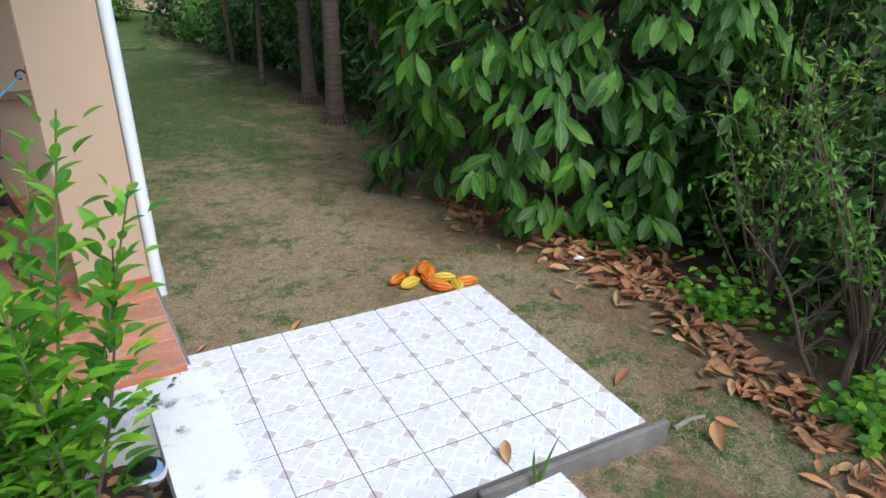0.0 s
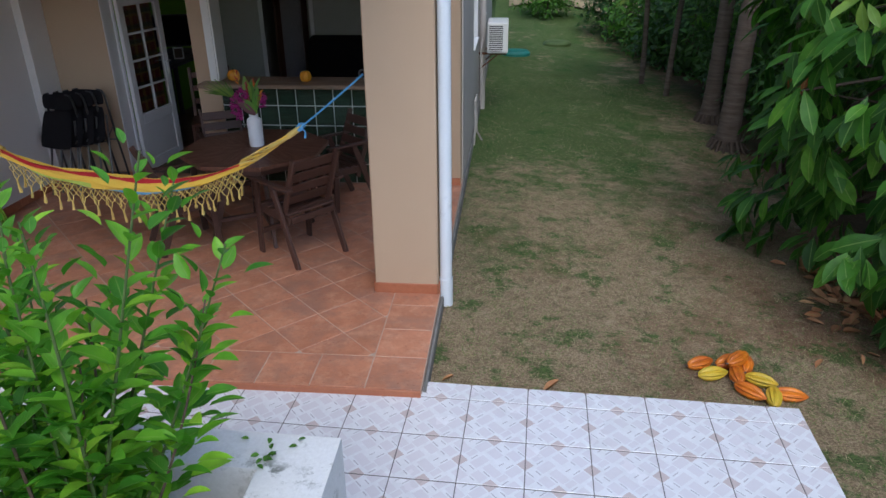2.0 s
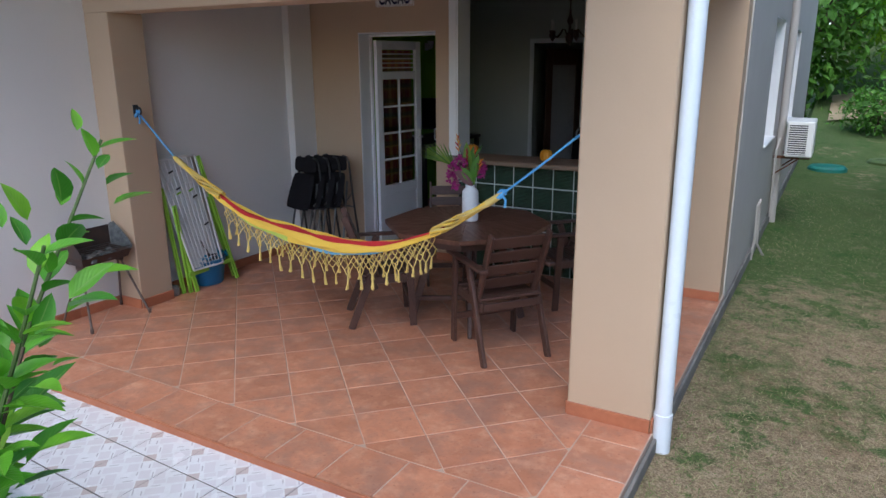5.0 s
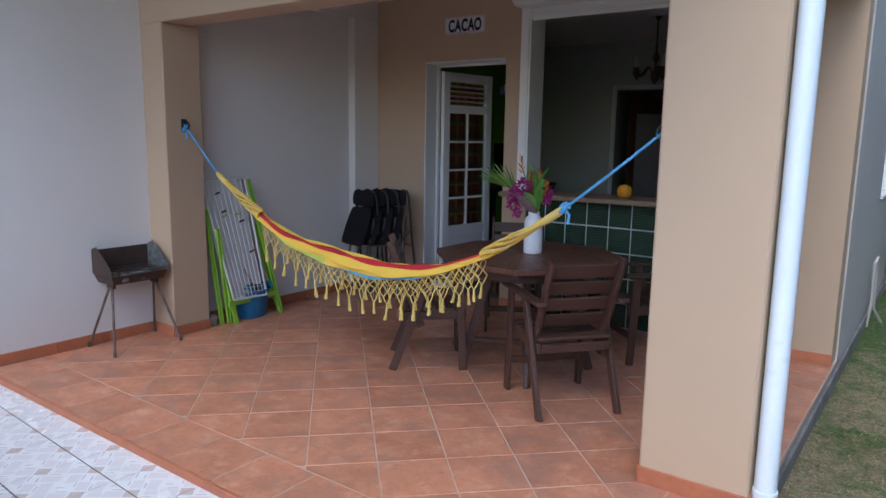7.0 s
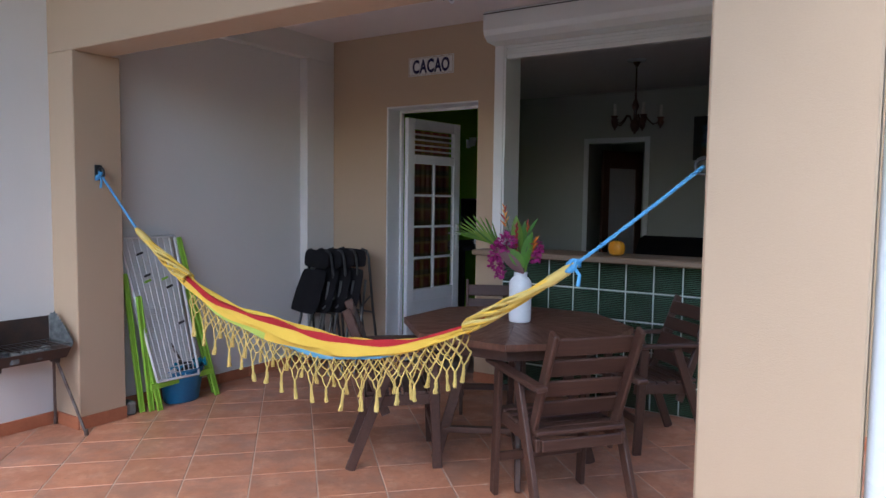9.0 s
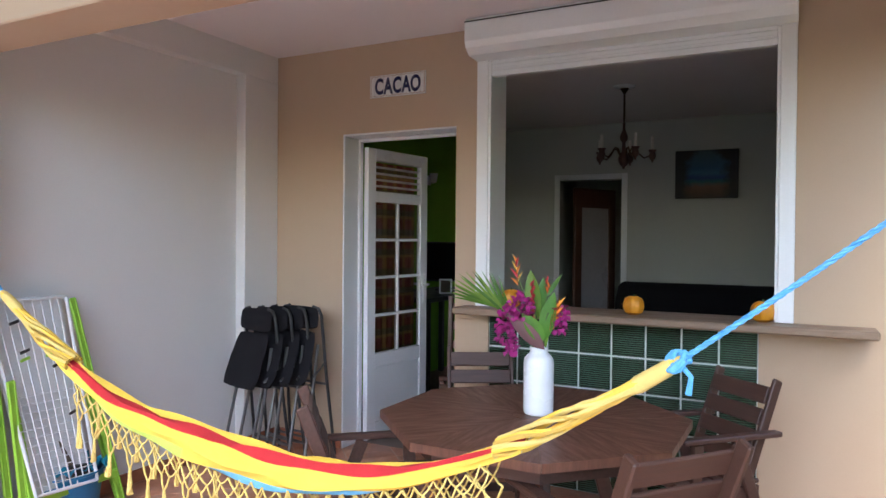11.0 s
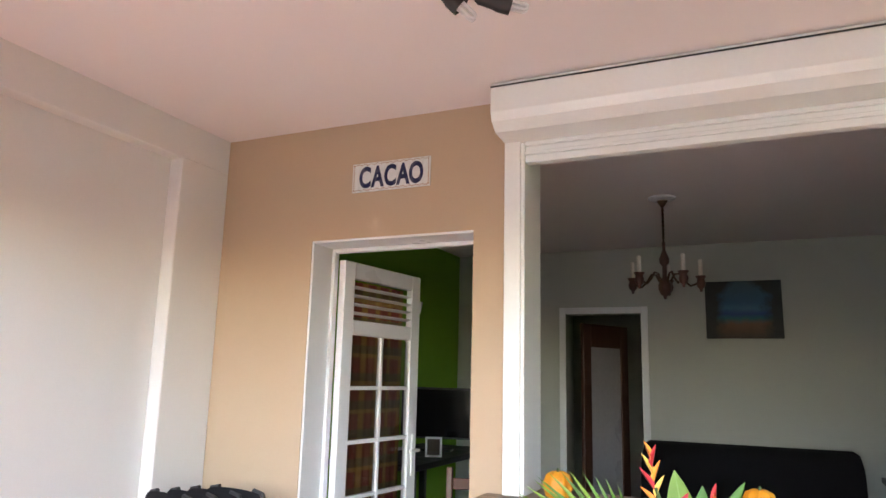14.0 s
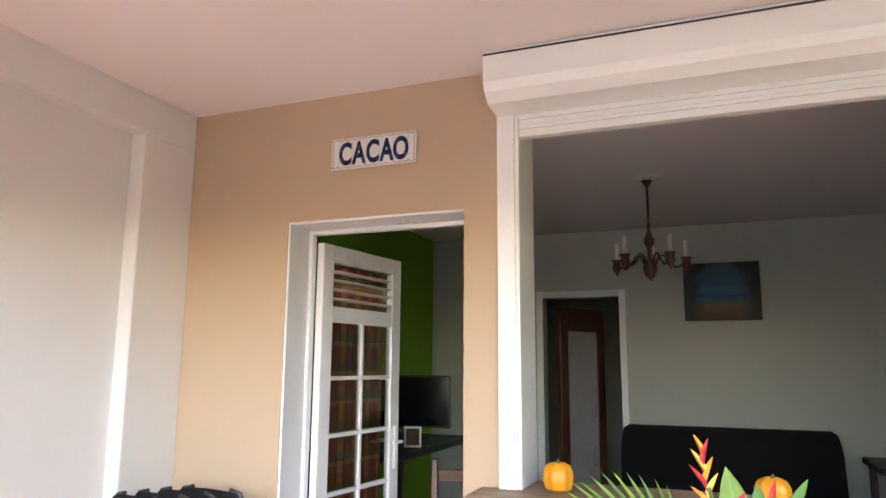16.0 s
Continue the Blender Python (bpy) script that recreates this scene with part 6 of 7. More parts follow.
desk = thing("desk", "dark wooden desk along the green wall", "desk", (-3.30, 9.35, 0))
g = Geo()
g.box(-0.36, 0.30, -0.7, 0.75, 0.86, 0.90, 0.006)
obj("top", g, BLACK, desk)
for x in (-0.32, 0.26):
    for y in (-0.66, 0.70):
        g = Geo()
        g.box(x - 0.025, x + 0.025, y - 0.025, y + 0.025, 0, 0.86, 0.004)
        obj("leg", g, BLACK, desk)
tv = thing("television", "black flat television on the dark desk", "television", (-3.30, 9.60, 0.90), 15)
g = Geo()
g.box(-0.28, 0.28, -0.02, 0.02, 0.09, 0.48, 0.006)
obj("casing", g, BLACK, tv)
g = Geo()
g.box(-0.265, 0.265, -0.023, -0.0205, 0.105, 0.465)
obj("screen", g, SCREEN, tv)
g = Geo()
g.box(-0.13, 0.13, -0.08, 0.08, 0, 0.015, 0.004)
g.box(-0.03, 0.03, -0.015, 0.015, 0.015, 0.09, 0.004)
obj("stand", g, BLACK, tv)
pf = thing("picture_frame", "small white picture frame standing on the desk", "picture frame", (-3.12, 9.18, 0.90), 20)
g = Geo()
for x0, x1, z0, z1 in ((-0.06, -0.045, 0, 0.14), (0.045, 0.06, 0, 0.14), (-0.045, 0.045, 0, 0.015), (-0.045, 0.045, 0.125, 0.14)):
    g.box(x0, x1, -0.008, 0.008, z0, z1, 0.002)
obj("frame", g, TRIM, pf)
g = Geo()
g.box(-0.045, 0.045, -0.003, 0.003, 0.015, 0.125)
obj("photo", g, BARK, pf)
sc_ = thing("wall_sconce", "small white wall light on the green wall", "wall lamp", (-3.69, 9.85, 2.02))
g = Geo()
g.box(0, 0.02, -0.04, 0.04, -0.05, 0.05, 0.004)
g.lathe([(0.0, -0.05), (0.03, -0.045), (0.045, 0.05), (0.04, 0.05), (0.0, -0.03)], 16, at=pose(0.07, 0, 0.02))
g.tube([(0.02, 0, -0.02), (0.07, 0, -0.03)], 0.008, 6)
obj("shade", g, CERAMIC, sc_, smooth=True)
bc = thing("dark_chair", "brown wooden chair inside the open door", "chair", (-2.25, 7.95, 0), 200)
for x in (-0.2, 0.2):
    g = Geo()
    g.bar((x, -0.2, 0), (x, -0.28, 0.98), 0.035, 0.05, 0.006, up=(0, 1, 0))
    obj("back_post", g, BROWN_WOOD, bc)
    g = Geo()
    g.bar((x, 0.2, 0), (x, 0.2, 0.44), 0.035, 0.035, 0.006, up=(0, 1, 0))
    obj("leg", g, BROWN_WOOD, bc)
g = Geo()
g.box(-0.22, 0.22, -0.22, 0.22, 0.44, 0.47, 0.01)
obj("seat", g, BROWN_WOOD, bc)
for z in (0.62, 0.76, 0.90):
    g = Geo()
    g.bar((-0.18, -0.25, z), (0.18, -0.25, z), 0.018, 0.06, 0.004)
    obj("back_slat", g, BROWN_WOOD, bc)

# ---- outside the house wall ----
ac = thing("air_conditioner", "white outdoor air conditioner unit on rusty brackets", "air conditioner", (0.50, 10.95, 0.71))
ac.scale = (0.92, 0.84, 0.84)
g = Geo()
g.box(0.12, 0.44, 0, 0.80, 0, 0.50, 0.015)
obj("casing", g, PVC, ac)
g = Geo()
g.box(0.15, 0.36, -0.006, 0.0, 0.04, 0.45)
obj("vent_backing", g, BLACK, ac)
for i in range(13):
    g = Geo()
    z = 0.055 + i * 0.031
    g.bar((0.14, -0.012, z), (0.37, -0.012, z), 0.02, 0.012, 0.002)
    obj("vent_slat", g, PVC, ac)
for y in (0.12, 0.68):
    g = Geo()
    g.box(-0.01, 0.42, y - 0.02, y + 0.02, -0.035, 0.0, 0.003)
    g.bar((0.0, y, -0.28), (0.30, y, -0.02), 0.02, 0.02, 0.002)
    obj("bracket", g, RUST, ac)
g = Geo()
g.tube([(0.05, 0.1, 0.25), (0.03, -0.1, 0.1), (0.03, -0.05, -0.5), (0.04, 0.0, -0.88)], 0.014, 8)
obj("drain_hose", g, GREY_WALL, ac, smooth=True)
hs = thing("garden_hose", "pale looped hose hanging on the grey wall", "hose", (0.515, 9.2, 0))
g = Geo()
g.tube([(0, 0, -0.17), (0.02, 0.01, 0.1), (0.01, 0, 0.42), (0.03, 0.08, 0.47), (0.02, 0.14, 0.38), (0.03, 0.16, 0.0), (0.10, 0.3, -0.17)], 0.013, 8)
obj("hose", g, GREY_WALL, hs, smooth=True)
for x, y, m, lb in ((1.06, 16.8, TEAL, "round teal plastic cover lying on the grass"), (2.1, 18.6, STEM, "grey-green round cover sunk in the grass")):
    e = thing("ground_cover", lb, "cover", (x, y, ground_z(x, y) - 0.01))
    g = Geo()
    g.lathe([(0.0, 0.0), (0.34, 0.0), (0.34, 0.06), (0.30, 0.10), (0.0, 0.12)], 24)
    obj("lid", g, m, e, smooth=True)
g = Geo()
vs, fs = [], []
for i in range(13):
    for j in range(5):
        x, y = 0.9 + 0.45 * i, 22.5 + 0.9 * j + 0.7 * math.sin(i * 0.6)
        vs.append((x, y, ground_z(x, y) + 0.06))
g.add(vs, [(i * 5 + j, (i + 1) * 5 + j, (i + 1) * 5 + j + 1, i * 5 + j + 1) for i in range(12) for j in range(4)])
obj("dirt_path", g, SAND, smooth=True, label="pale dirt path crossing the far end of the garden", kind="structure", category="path")

# ---- cacao pods on the lawn ----
def pod(m, name_label, at, rz, tilt, sc):
    e = thing("cacao_pod", name_label, "cacao pod", at, rz, group="pile of cacao pods")
    g = Geo()
    prof = [(0.0, -0.098), (0.008, -0.093), (0.022, -0.08), (0.033, -0.055), (0.040, -0.02), (0.040, 0.015), (0.033, 0.05), (0.019, 0.080), (0.010, 0.094), (0.0, 0.105)]
    g.lathe([(r * sc, z * sc) for r, z in prof], 40, ribs=10, depth=0.10, at=pose(0, 0, 0.043 * sc, 0, 90 + tilt, 0))
    obj("husk", g, m, e, smooth=True)
    g = Geo()
    g.tube([(-0.095 * sc, 0, 0.043 * sc), (-0.118 * sc, 0.004, 0.05 * sc)], [0.006, 0.004], 7)
    obj("stalk", g, TWIG, e)


for i, (px, py, k, rz, dz) in enumerate(((2.145, 4.50, 0, 25, 0), (2.19, 4.385, 1, 15, 0), (2.325, 4.54, 0, 30, 0.0), (2.43, 4.52, 0, 70, 0.0), (2.335, 4.39, 0, 85, 0.0), (2.465, 4.36, 1, -25, 0.0), (2.36, 4.23, 0, -45, 0.0), (2.485, 4.195, 1, 75, 0.0), (2.59, 4.235, 0, -10, 0.0), (2.36, 4.49, 0, 40, 0.055))):
    pod(POD_YELLOW if k else POD_ORANGE, ("ripe yellow cacao pod with green furrows" if k else "ripe orange cacao pod with brown patches") + (" lying on the others" if dz else " lying in the grass"), (px, py, ground_z(px, py) + dz), rz, 0, 0.95 + 0.1 * ((i * 7) % 5) / 5)

# ---- plants ----
def pts_on_ground(x, y):
    return np.array((x, y, ground_z(x, y)))


BIG = leaf_template(6, 0.60, 0.14, 0.30, 0.012)
SMALL = leaf_template(4, 0.45, 0.25, 0.18)
TINY = leaf_template(2, 0.45, 0.2, 0.15)


def drooping(rows, slots, c, out, k, L0, L1, slot=0, hang=0.7):
    """A whorl of k leaves at a twig's end: outwards first, then hanging."""
    for _ in range(k):
        a = RNG.uniform(0, 2 * math.pi)
        side = np.array((math.cos(a), math.sin(a), 0))
        d = side * RNG.uniform(0.5, 1.0) + np.asarray(out) * 0.7 + np.array((0, 0, -RNG.uniform(hang * 0.4, hang * 2.0)))
        L = RNG.uniform(L0, L1)
        rows.append(leaf_frame(np.asarray(c) + RNG.normal(0, 0.03, 3), d, np.asarray(out) * 0.8 + np.array((0, 0, 0.9)) + RNG.normal(0, 0.25, 3), L, L * RNG.uniform(0.32, 0.42)))
        slots.append(slot)


def cacao_tree():
    e = thing("cacao_tree", "spreading cacao tree with large drooping green leaves", "tree", (4.75, 6.1, 0))
    base = Vector((0, 0, ground_z(4.75, 6.1) - 0.2))
    g = Geo()
    g.tube([base, base + Vector((0.1, 0, 0.8)), base + Vector((0.05, 0.05, 1.6)), base + Vector((0, 0, 3.0))], [0.14, 0.11, 0.09, 0.05], 12)
    obj("trunk", g, BARK, e, smooth=True)
    rows, slots, limbs = [], [], []
    cx, cy = 0.15, 0.0
    K = 1000
    for i in range(K):
        a = RNG.uniform(0, 2 * math.pi)
        if RNG.random() < 0.62:
            a = RNG.uniform(math.pi * 0.85, math.pi * 1.75)
        z = RNG.uniform(-0.05, 4.9)
        f = 1.0 if z < 2.3 else max(0.15, 1 - ((z - 2.3) / 2.8) ** 2)
        if z < 0.5:
            f *= 0.84 + 0.32 * z
        r = f * (RNG.uniform(0.78, 1.0) if RNG.random() < 0.8 else RNG.uniform(0.45, 0.8))
        bump = 1 + 0.10 * math.sin(a * 5 + z * 2.1) + 0.07 * math.sin(a * 9 - z * 3)
        p = np.array((cx + 2.05 * r * bump * math.cos(a), cy + 2.45 * r * bump * math.sin(a), z))
        out = np.array((math.cos(a), math.sin(a), 0.1))
        young = RNG.random() < 0.035 and z > 1.2
        drooping(rows, slots, p, out, int(RNG.integers(4, 8)), 0.16 if young else 0.19, 0.24 if young else 0.32, 1 if young else (2 if RNG.random() < 0.012 else 0))
        if i % 8 == 0:
            limbs.append(p)
    order = sorted(range(len(rows)), key=lambda i: -(-(rows[i][0][0]) * 0.6 - rows[i][0][1] * 0.8 - 0.25 * abs(rows[i][0][2] - 0.9)))
    near = set(order[:250])
    for i in order[:250]:
        o = np.asarray(rows[i][0])
        me = leaf_mesh("leaf", BIG, [[o * 0, rows[i][1], rows[i][2], rows[i][3]]], [CACAO_LEAF, YOUNG_LEAF, RUST_LEAF], [slots[i]])
        obj("leaf", me, None, e, loc=tuple(o))
    keep = [i for i in range(len(rows)) if i not in near]
    obj("crown", leaf_mesh("crown", BIG, [rows[i] for i in keep], [CACAO_LEAF, YOUNG_LEAF, RUST_LEAF], [slots[i] for i in keep]), None, e, "dense crown of large oval leaves, a few young or rusty", kind="stuff")
    g = Geo()
    for p in limbs:
        s = base + Vector((0.05, 0.03, 0.7 + RNG.uniform(0, 1.6)))
        q = Vector(p)
        m = s.lerp(q, 0.55) + Vector((0, 0, 0.35))
        g.tube([s, s.lerp(m, 0.5) + Vector((0, 0, 0.08)), m, q], [0.035, 0.026, 0.016, 0.007], 6)
    obj("limb", g, BARK, e, smooth=True)


cacao_tree()


def leafy_tree(label, at, height, rx, ry, z0, mat, K, L0, L1, trunk=0.14, name="tree", per=14, tmpl=None):
    """A tapered trunk, limbs and a crown of clumps of leaves with an uneven outline."""
    gz = ground_z(at[0], at[1])
    e = thing(name, label, name.replace("_", " "), (at[0], at[1], gz))
    rows = []
    g = Geo()
    g.tube([(0, 0, -0.3), (0.1, 0.05, height * 0.3), (0.0, 0.1, height * 0.6), (0, 0, height * 0.9)], [trunk, trunk * 0.8, trunk * 0.5, trunk * 0.15], 10)
    obj("trunk", g, BARK, e, smooth=True)
    g = Geo()
    ph = RNG.uniform(0, 6)
    zc, rz = (z0 + height) / 2, (height - z0) / 2
    for i in range(K):
        d = RNG.normal(0, 1, 3)
        d /= np.linalg.norm(d)
        lump = 1 + 0.16 * math.sin(d[0] * 5 + ph) + 0.16 * math.sin(d[2] * 6 + d[1] * 4 + ph * 2)
        r = RNG.uniform(0.72, 1.0) * lump
        c = np.array((rx * d[0] * r, ry * d[1] * r, zc + rz * d[2] * r))
        if c[2] < 0.1:
            c[2] = RNG.uniform(0.05, 0.5)
        out = d * np.array((1, 1, 0.4)) + np.array((0, 0, 0.25))
        for _ in range(per):
            o = c + RNG.normal(0, L1 * 0.8, 3)
            dd = RNG.normal(0, 0.7, 3) + out * 0.8 + np.array((0, 0, -0.35))
            L = RNG.uniform(L0, L1)
            rows.append(leaf_frame(o, dd, out + np.array((0, 0, 0.6)) + RNG.normal(0, 0.3, 3), L, L * 0.42))
        if i % 14 == 0:
            s = Vector((0, 0.05, height * RNG.uniform(0.2, 0.55)))
            q = Vector(c)
            g.tube([s, s.lerp(q, 0.5) + Vector((0, 0, 0.15)), q], [trunk * 0.35, trunk * 0.2, 0.008], 5)
    obj("limb", g, BARK, e, smooth=True)
    obj("crown", leaf_mesh("crown", tmpl or TINY, rows, mat), None, e, kind="stuff")
    return e


# dark undergrowth and trees behind the cacao tree
leafy_tree("dark leafy tree behind the cacao tree", (7.9, 4.2), 6.5, 2.3, 2.6, -0.2, DARK_LEAF, 340, 0.16, 0.30)
leafy_tree("dark leafy tree beyond the hollow", (8.3, 0.6), 6.0, 2.3, 2.4, -0.2, DARK_LEAF, 320, 0.16, 0.30)
leafy_tree("dense dark tree beside the lawn", (7.4, 9.2), 6.5, 2.6, 2.8, -0.3, DARK_LEAF, 360, 0.16, 0.32)
leafy_tree("tall dark tree overhanging the lawn edge", (5.4, 10.6), 5.6, 1.7, 1.9, 1.3, DARK_LEAF, 300, 0.14, 0.26)
leafy_tree("dark leafy tree with hanging branches", (6.6, 14.0), 6.5, 2.4, 2.8, -0.2, MID_LEAF, 330, 0.18, 0.32)
leafy_tree("low leafy bush under the trees", (4.9, 12.6), 1.8, 0.9, 1.3, 0.0, DARK_LEAF, 150, 0.10, 0.18, 0.05, "bush")
leafy_tree("low dark bush along the lawn edge", (4.6, 9.4), 1.5, 0.7, 1.3, 0.0, DARK_LEAF, 130, 0.10, 0.18, 0.05, "bush")
leafy_tree("broad dark green shrub at the end of the lawn", (4.6, 19.9), 2.0, 1.6, 1.3, 0.1, DARK_LEAF, 300, 0.12, 0.22, 0.06, "bush")
leafy_tree("dark green shrub beside the young palms", (5.9, 17.0), 2.4, 1.5, 1.6, 0.1, DARK_LEAF, 280, 0.12, 0.22, 0.06, "bush")
leafy_tree("dense dark shrub where the lawn ends", (4.75, 16.1), 1.7, 1.0, 1.0, 0.0, DARK_LEAF, 200, 0.12, 0.22, 0.05, "bush")
leafy_tree("round dark green shrub at the far lawn edge", (4.55, 17.8), 1.9, 1.1, 1.0, 0.0, MID_LEAF, 200, 0.12, 0.22, 0.05, "bush")
leafy_tree("small leafy shrub by the dirt path", (1.9, 21.6), 1.0, 0.7, 0.6, 0.1, MID_LEAF, 110, 0.10, 0.18, 0.04, "bush")
leafy_tree("dark green tree behind the house end", (0.1, 25.0), 7.5, 1.8, 2.0, 0.4, MID_LEAF, 420, 0.22, 0.38)
leafy_tree("bright yellow-green mango tree", (3.7, 26.5), 7.6, 2.6, 2.4, 1.6, MANGO_LEAF, 620, 0.26, 0.44)
leafy_tree("bright green mango tree in front of the hill", (6.6, 25.0), 5.0, 2.0, 1.9, 0.6, MANGO_LEAF, 380, 0.24, 0.40)
leafy_tree("dark tree on the hillside", (9.6, 31.0), 10.0, 3.8, 3.2, 0.5, DARK_LEAF, 520, 0.34, 0.55)
leafy_tree("dark tree high on the hillside", (3.4, 38.0), 11.5, 5.0, 3.2, 0.3, DARK_LEAF, 620, 0.4, 0.66)
leafy_tree("tall dark tree on the slope", (-3.4, 36.0), 11.0, 4.2, 3.2, 0.3, DARK_LEAF, 480, 0.4, 0.66)
leafy_tree("tall green tree beyond the garden", (10.2, 19.0), 8.5, 3.2, 3.4, 0.2, MID_LEAF, 460, 0.28, 0.46)
leafy_tree("tall dark tree at the garden edge", (12.5, 10.0), 8.0, 3.0, 4.0, 0.0, DARK_LEAF, 360, 0.30, 0.5)
leafy_tree("tall dark tree on the far slope", (12.5, 2.0), 8.0, 3.0, 4.0, 0.0, DARK_LEAF, 360, 0.30, 0.5)


leafy_tree("dense dark bush in the hollow", (5.9, 3.9), 2.6, 1.1, 1.2, -0.2, DARK_LEAF, 260, 0.10, 0.20, 0.05, "bush")
leafy_tree("dark bush at the bottom of the hollow", (5.6, 2.2), 2.2, 1.0, 1.2, -0.3, DARK_LEAF, 260, 0.10, 0.20, 0.05, "bush")
leafy_tree("dark bush below the cacao tree", (6.6, 5.6), 2.8, 1.1, 1.4, -0.2, DARK_LEAF, 240, 0.10, 0.20, 0.05, "bush")
leafy_tree("dark bush beyond the twiggy shrubs", (5.6, 0.4), 2.4, 1.0, 1.2, -0.3, DARK_LEAF, 240, 0.10, 0.20, 0.05, "bush")


def palm(label, at, h, tr, fronds, fl_, mat, lean=0.0, leaflets=26, flare=1.0):
    gz = ground_z(*at)
    e = thing("palm", label, "palm tree", (at[0], at[1], gz))
    g = Geo()
    n = 40
    pts = [(lean * (i / n) ** 2, 0, -0.15 + (h + 0.15) * i / n) for i in range(n + 1)]
    rad = [tr * (1 + flare * math.exp(-i / n * h * 3.0)) * (1 + 0.04 * (i % 2)) for i in range(n + 1)]
    g.tube(pts, rad, 16)
    obj("trunk", g, PALM_BARK, e, smooth=True)
    if flare > 0.5:
        g = Geo()
        for k in range(16):
            a = 2 * math.pi * k / 16
            r0 = tr * 1.5
            g.tube([(r0 * math.cos(a), r0 * math.sin(a), 0.14), (r0 * 1.35 * math.cos(a), r0 * 1.35 * math.sin(a), 0.02), (r0 * 1.9 * math.cos(a), r0 * 1.9 * math.sin(a), -0.05)], [0.025, 0.02, 0.01], 6)
        obj("root", g, BARK, e, smooth=True)
    for f in range(fronds):
        a = 2 * math.pi * f / fronds + RNG.uniform(-0.3, 0.3)
        el = RNG.uniform(0.2, 1.1)
        L = fl_ * RNG.uniform(0.8, 1.1)
        top_ = np.array((lean, 0, h))
        rows, line = [], []
        c = np.array((math.cos(a), math.sin(a), 0))
        for i in range(leaflets + 1):
            s = i / leaflets
            p = top_ + c * L * s * math.cos(el * (1 - s * 0.5)) + np.array((0, 0, L * (s * math.sin(el) - 0.75 * s * s)))
            line.append(p)
        for i in range(3, leaflets):
            d = line[i + 1] - line[i]
            d /= np.linalg.norm(d)
            sd = np.cross(d, (0, 0, 1))
            sd /= np.linalg.norm(sd) + 1e-9
            ll = L * 0.30 * math.sin(math.pi * (0.12 + 0.85 * i / leaflets)) ** 0.7
            for s in (-1, 1):
                rows.append(leaf_frame(line[i], d * 0.7 + sd * s + np.array((0, 0, -0.35)), (0, 0, 1), ll, 0.03 + 0.012 * fl_))
        fr_ = new("frond")
        fr_.parent = e
        g = Geo()
        g.tube([tuple(p) for p in line[::3]], [0.014 * (1 - 0.8 * i / len(line[::3])) for i in range(len(line[::3]))], 5)
        obj("rachis", g, STEM, fr_, smooth=True)
        obj("blade", leaf_mesh("blade", leaf_template(3, 0.4, 0.3, 0.12), rows, mat), None, fr_)


palm("ringed palm trunk with a flared brown base at the lawn edge", (3.75, 9.75), 4.6, 0.115, 9, 2.3, MID_LEAF, 0.15, 24, 0.75)
palm("grey palm trunk with white roots under the trees", (3.95, 11.4), 4.2, 0.10, 8, 2.2, MID_LEAF, 0.1, 22, 0.9)
palm("young palm with yellow-green fronds", (3.68, 13.2), 1.9, 0.045, 9, 1.4, PALM_LEAF, 0.1, 24, 0.2)
palm("thin young palm with yellow fronds", (3.42, 14.2), 2.3, 0.045, 8, 1.3, PALM_LEAF, -0.1, 22, 0.2)
palm("young green palm behind the shrubs", (5.3, 20.0), 2.6, 0.05, 9, 1.9, PALM_LEAF, 0.1, 22, 0.2)
e = thing("dead_tree", "dark slanting trunk with peeling bark and roots", "tree", (4.15, 9.05, ground_z(4.15, 9.05)))
g = Geo()
g.tube([(0.1, 0, -0.15), (0.06, 0, 0.2), (0.0, 0.1, 1.2), (0.15, 0.2, 3.2)], [0.17, 0.11, 0.09, 0.07], 12)
for k in range(7):
    a = k * 0.9
    g.tube([(0.05, 0, 0.25), (0.2 * math.cos(a), 0.2 * math.sin(a), 0.06), (0.42 * math.cos(a), 0.42 * math.sin(a), -0.06)], [0.04, 0.03, 0.012], 7)
obj("trunk", g, BARK, e, smooth=True)

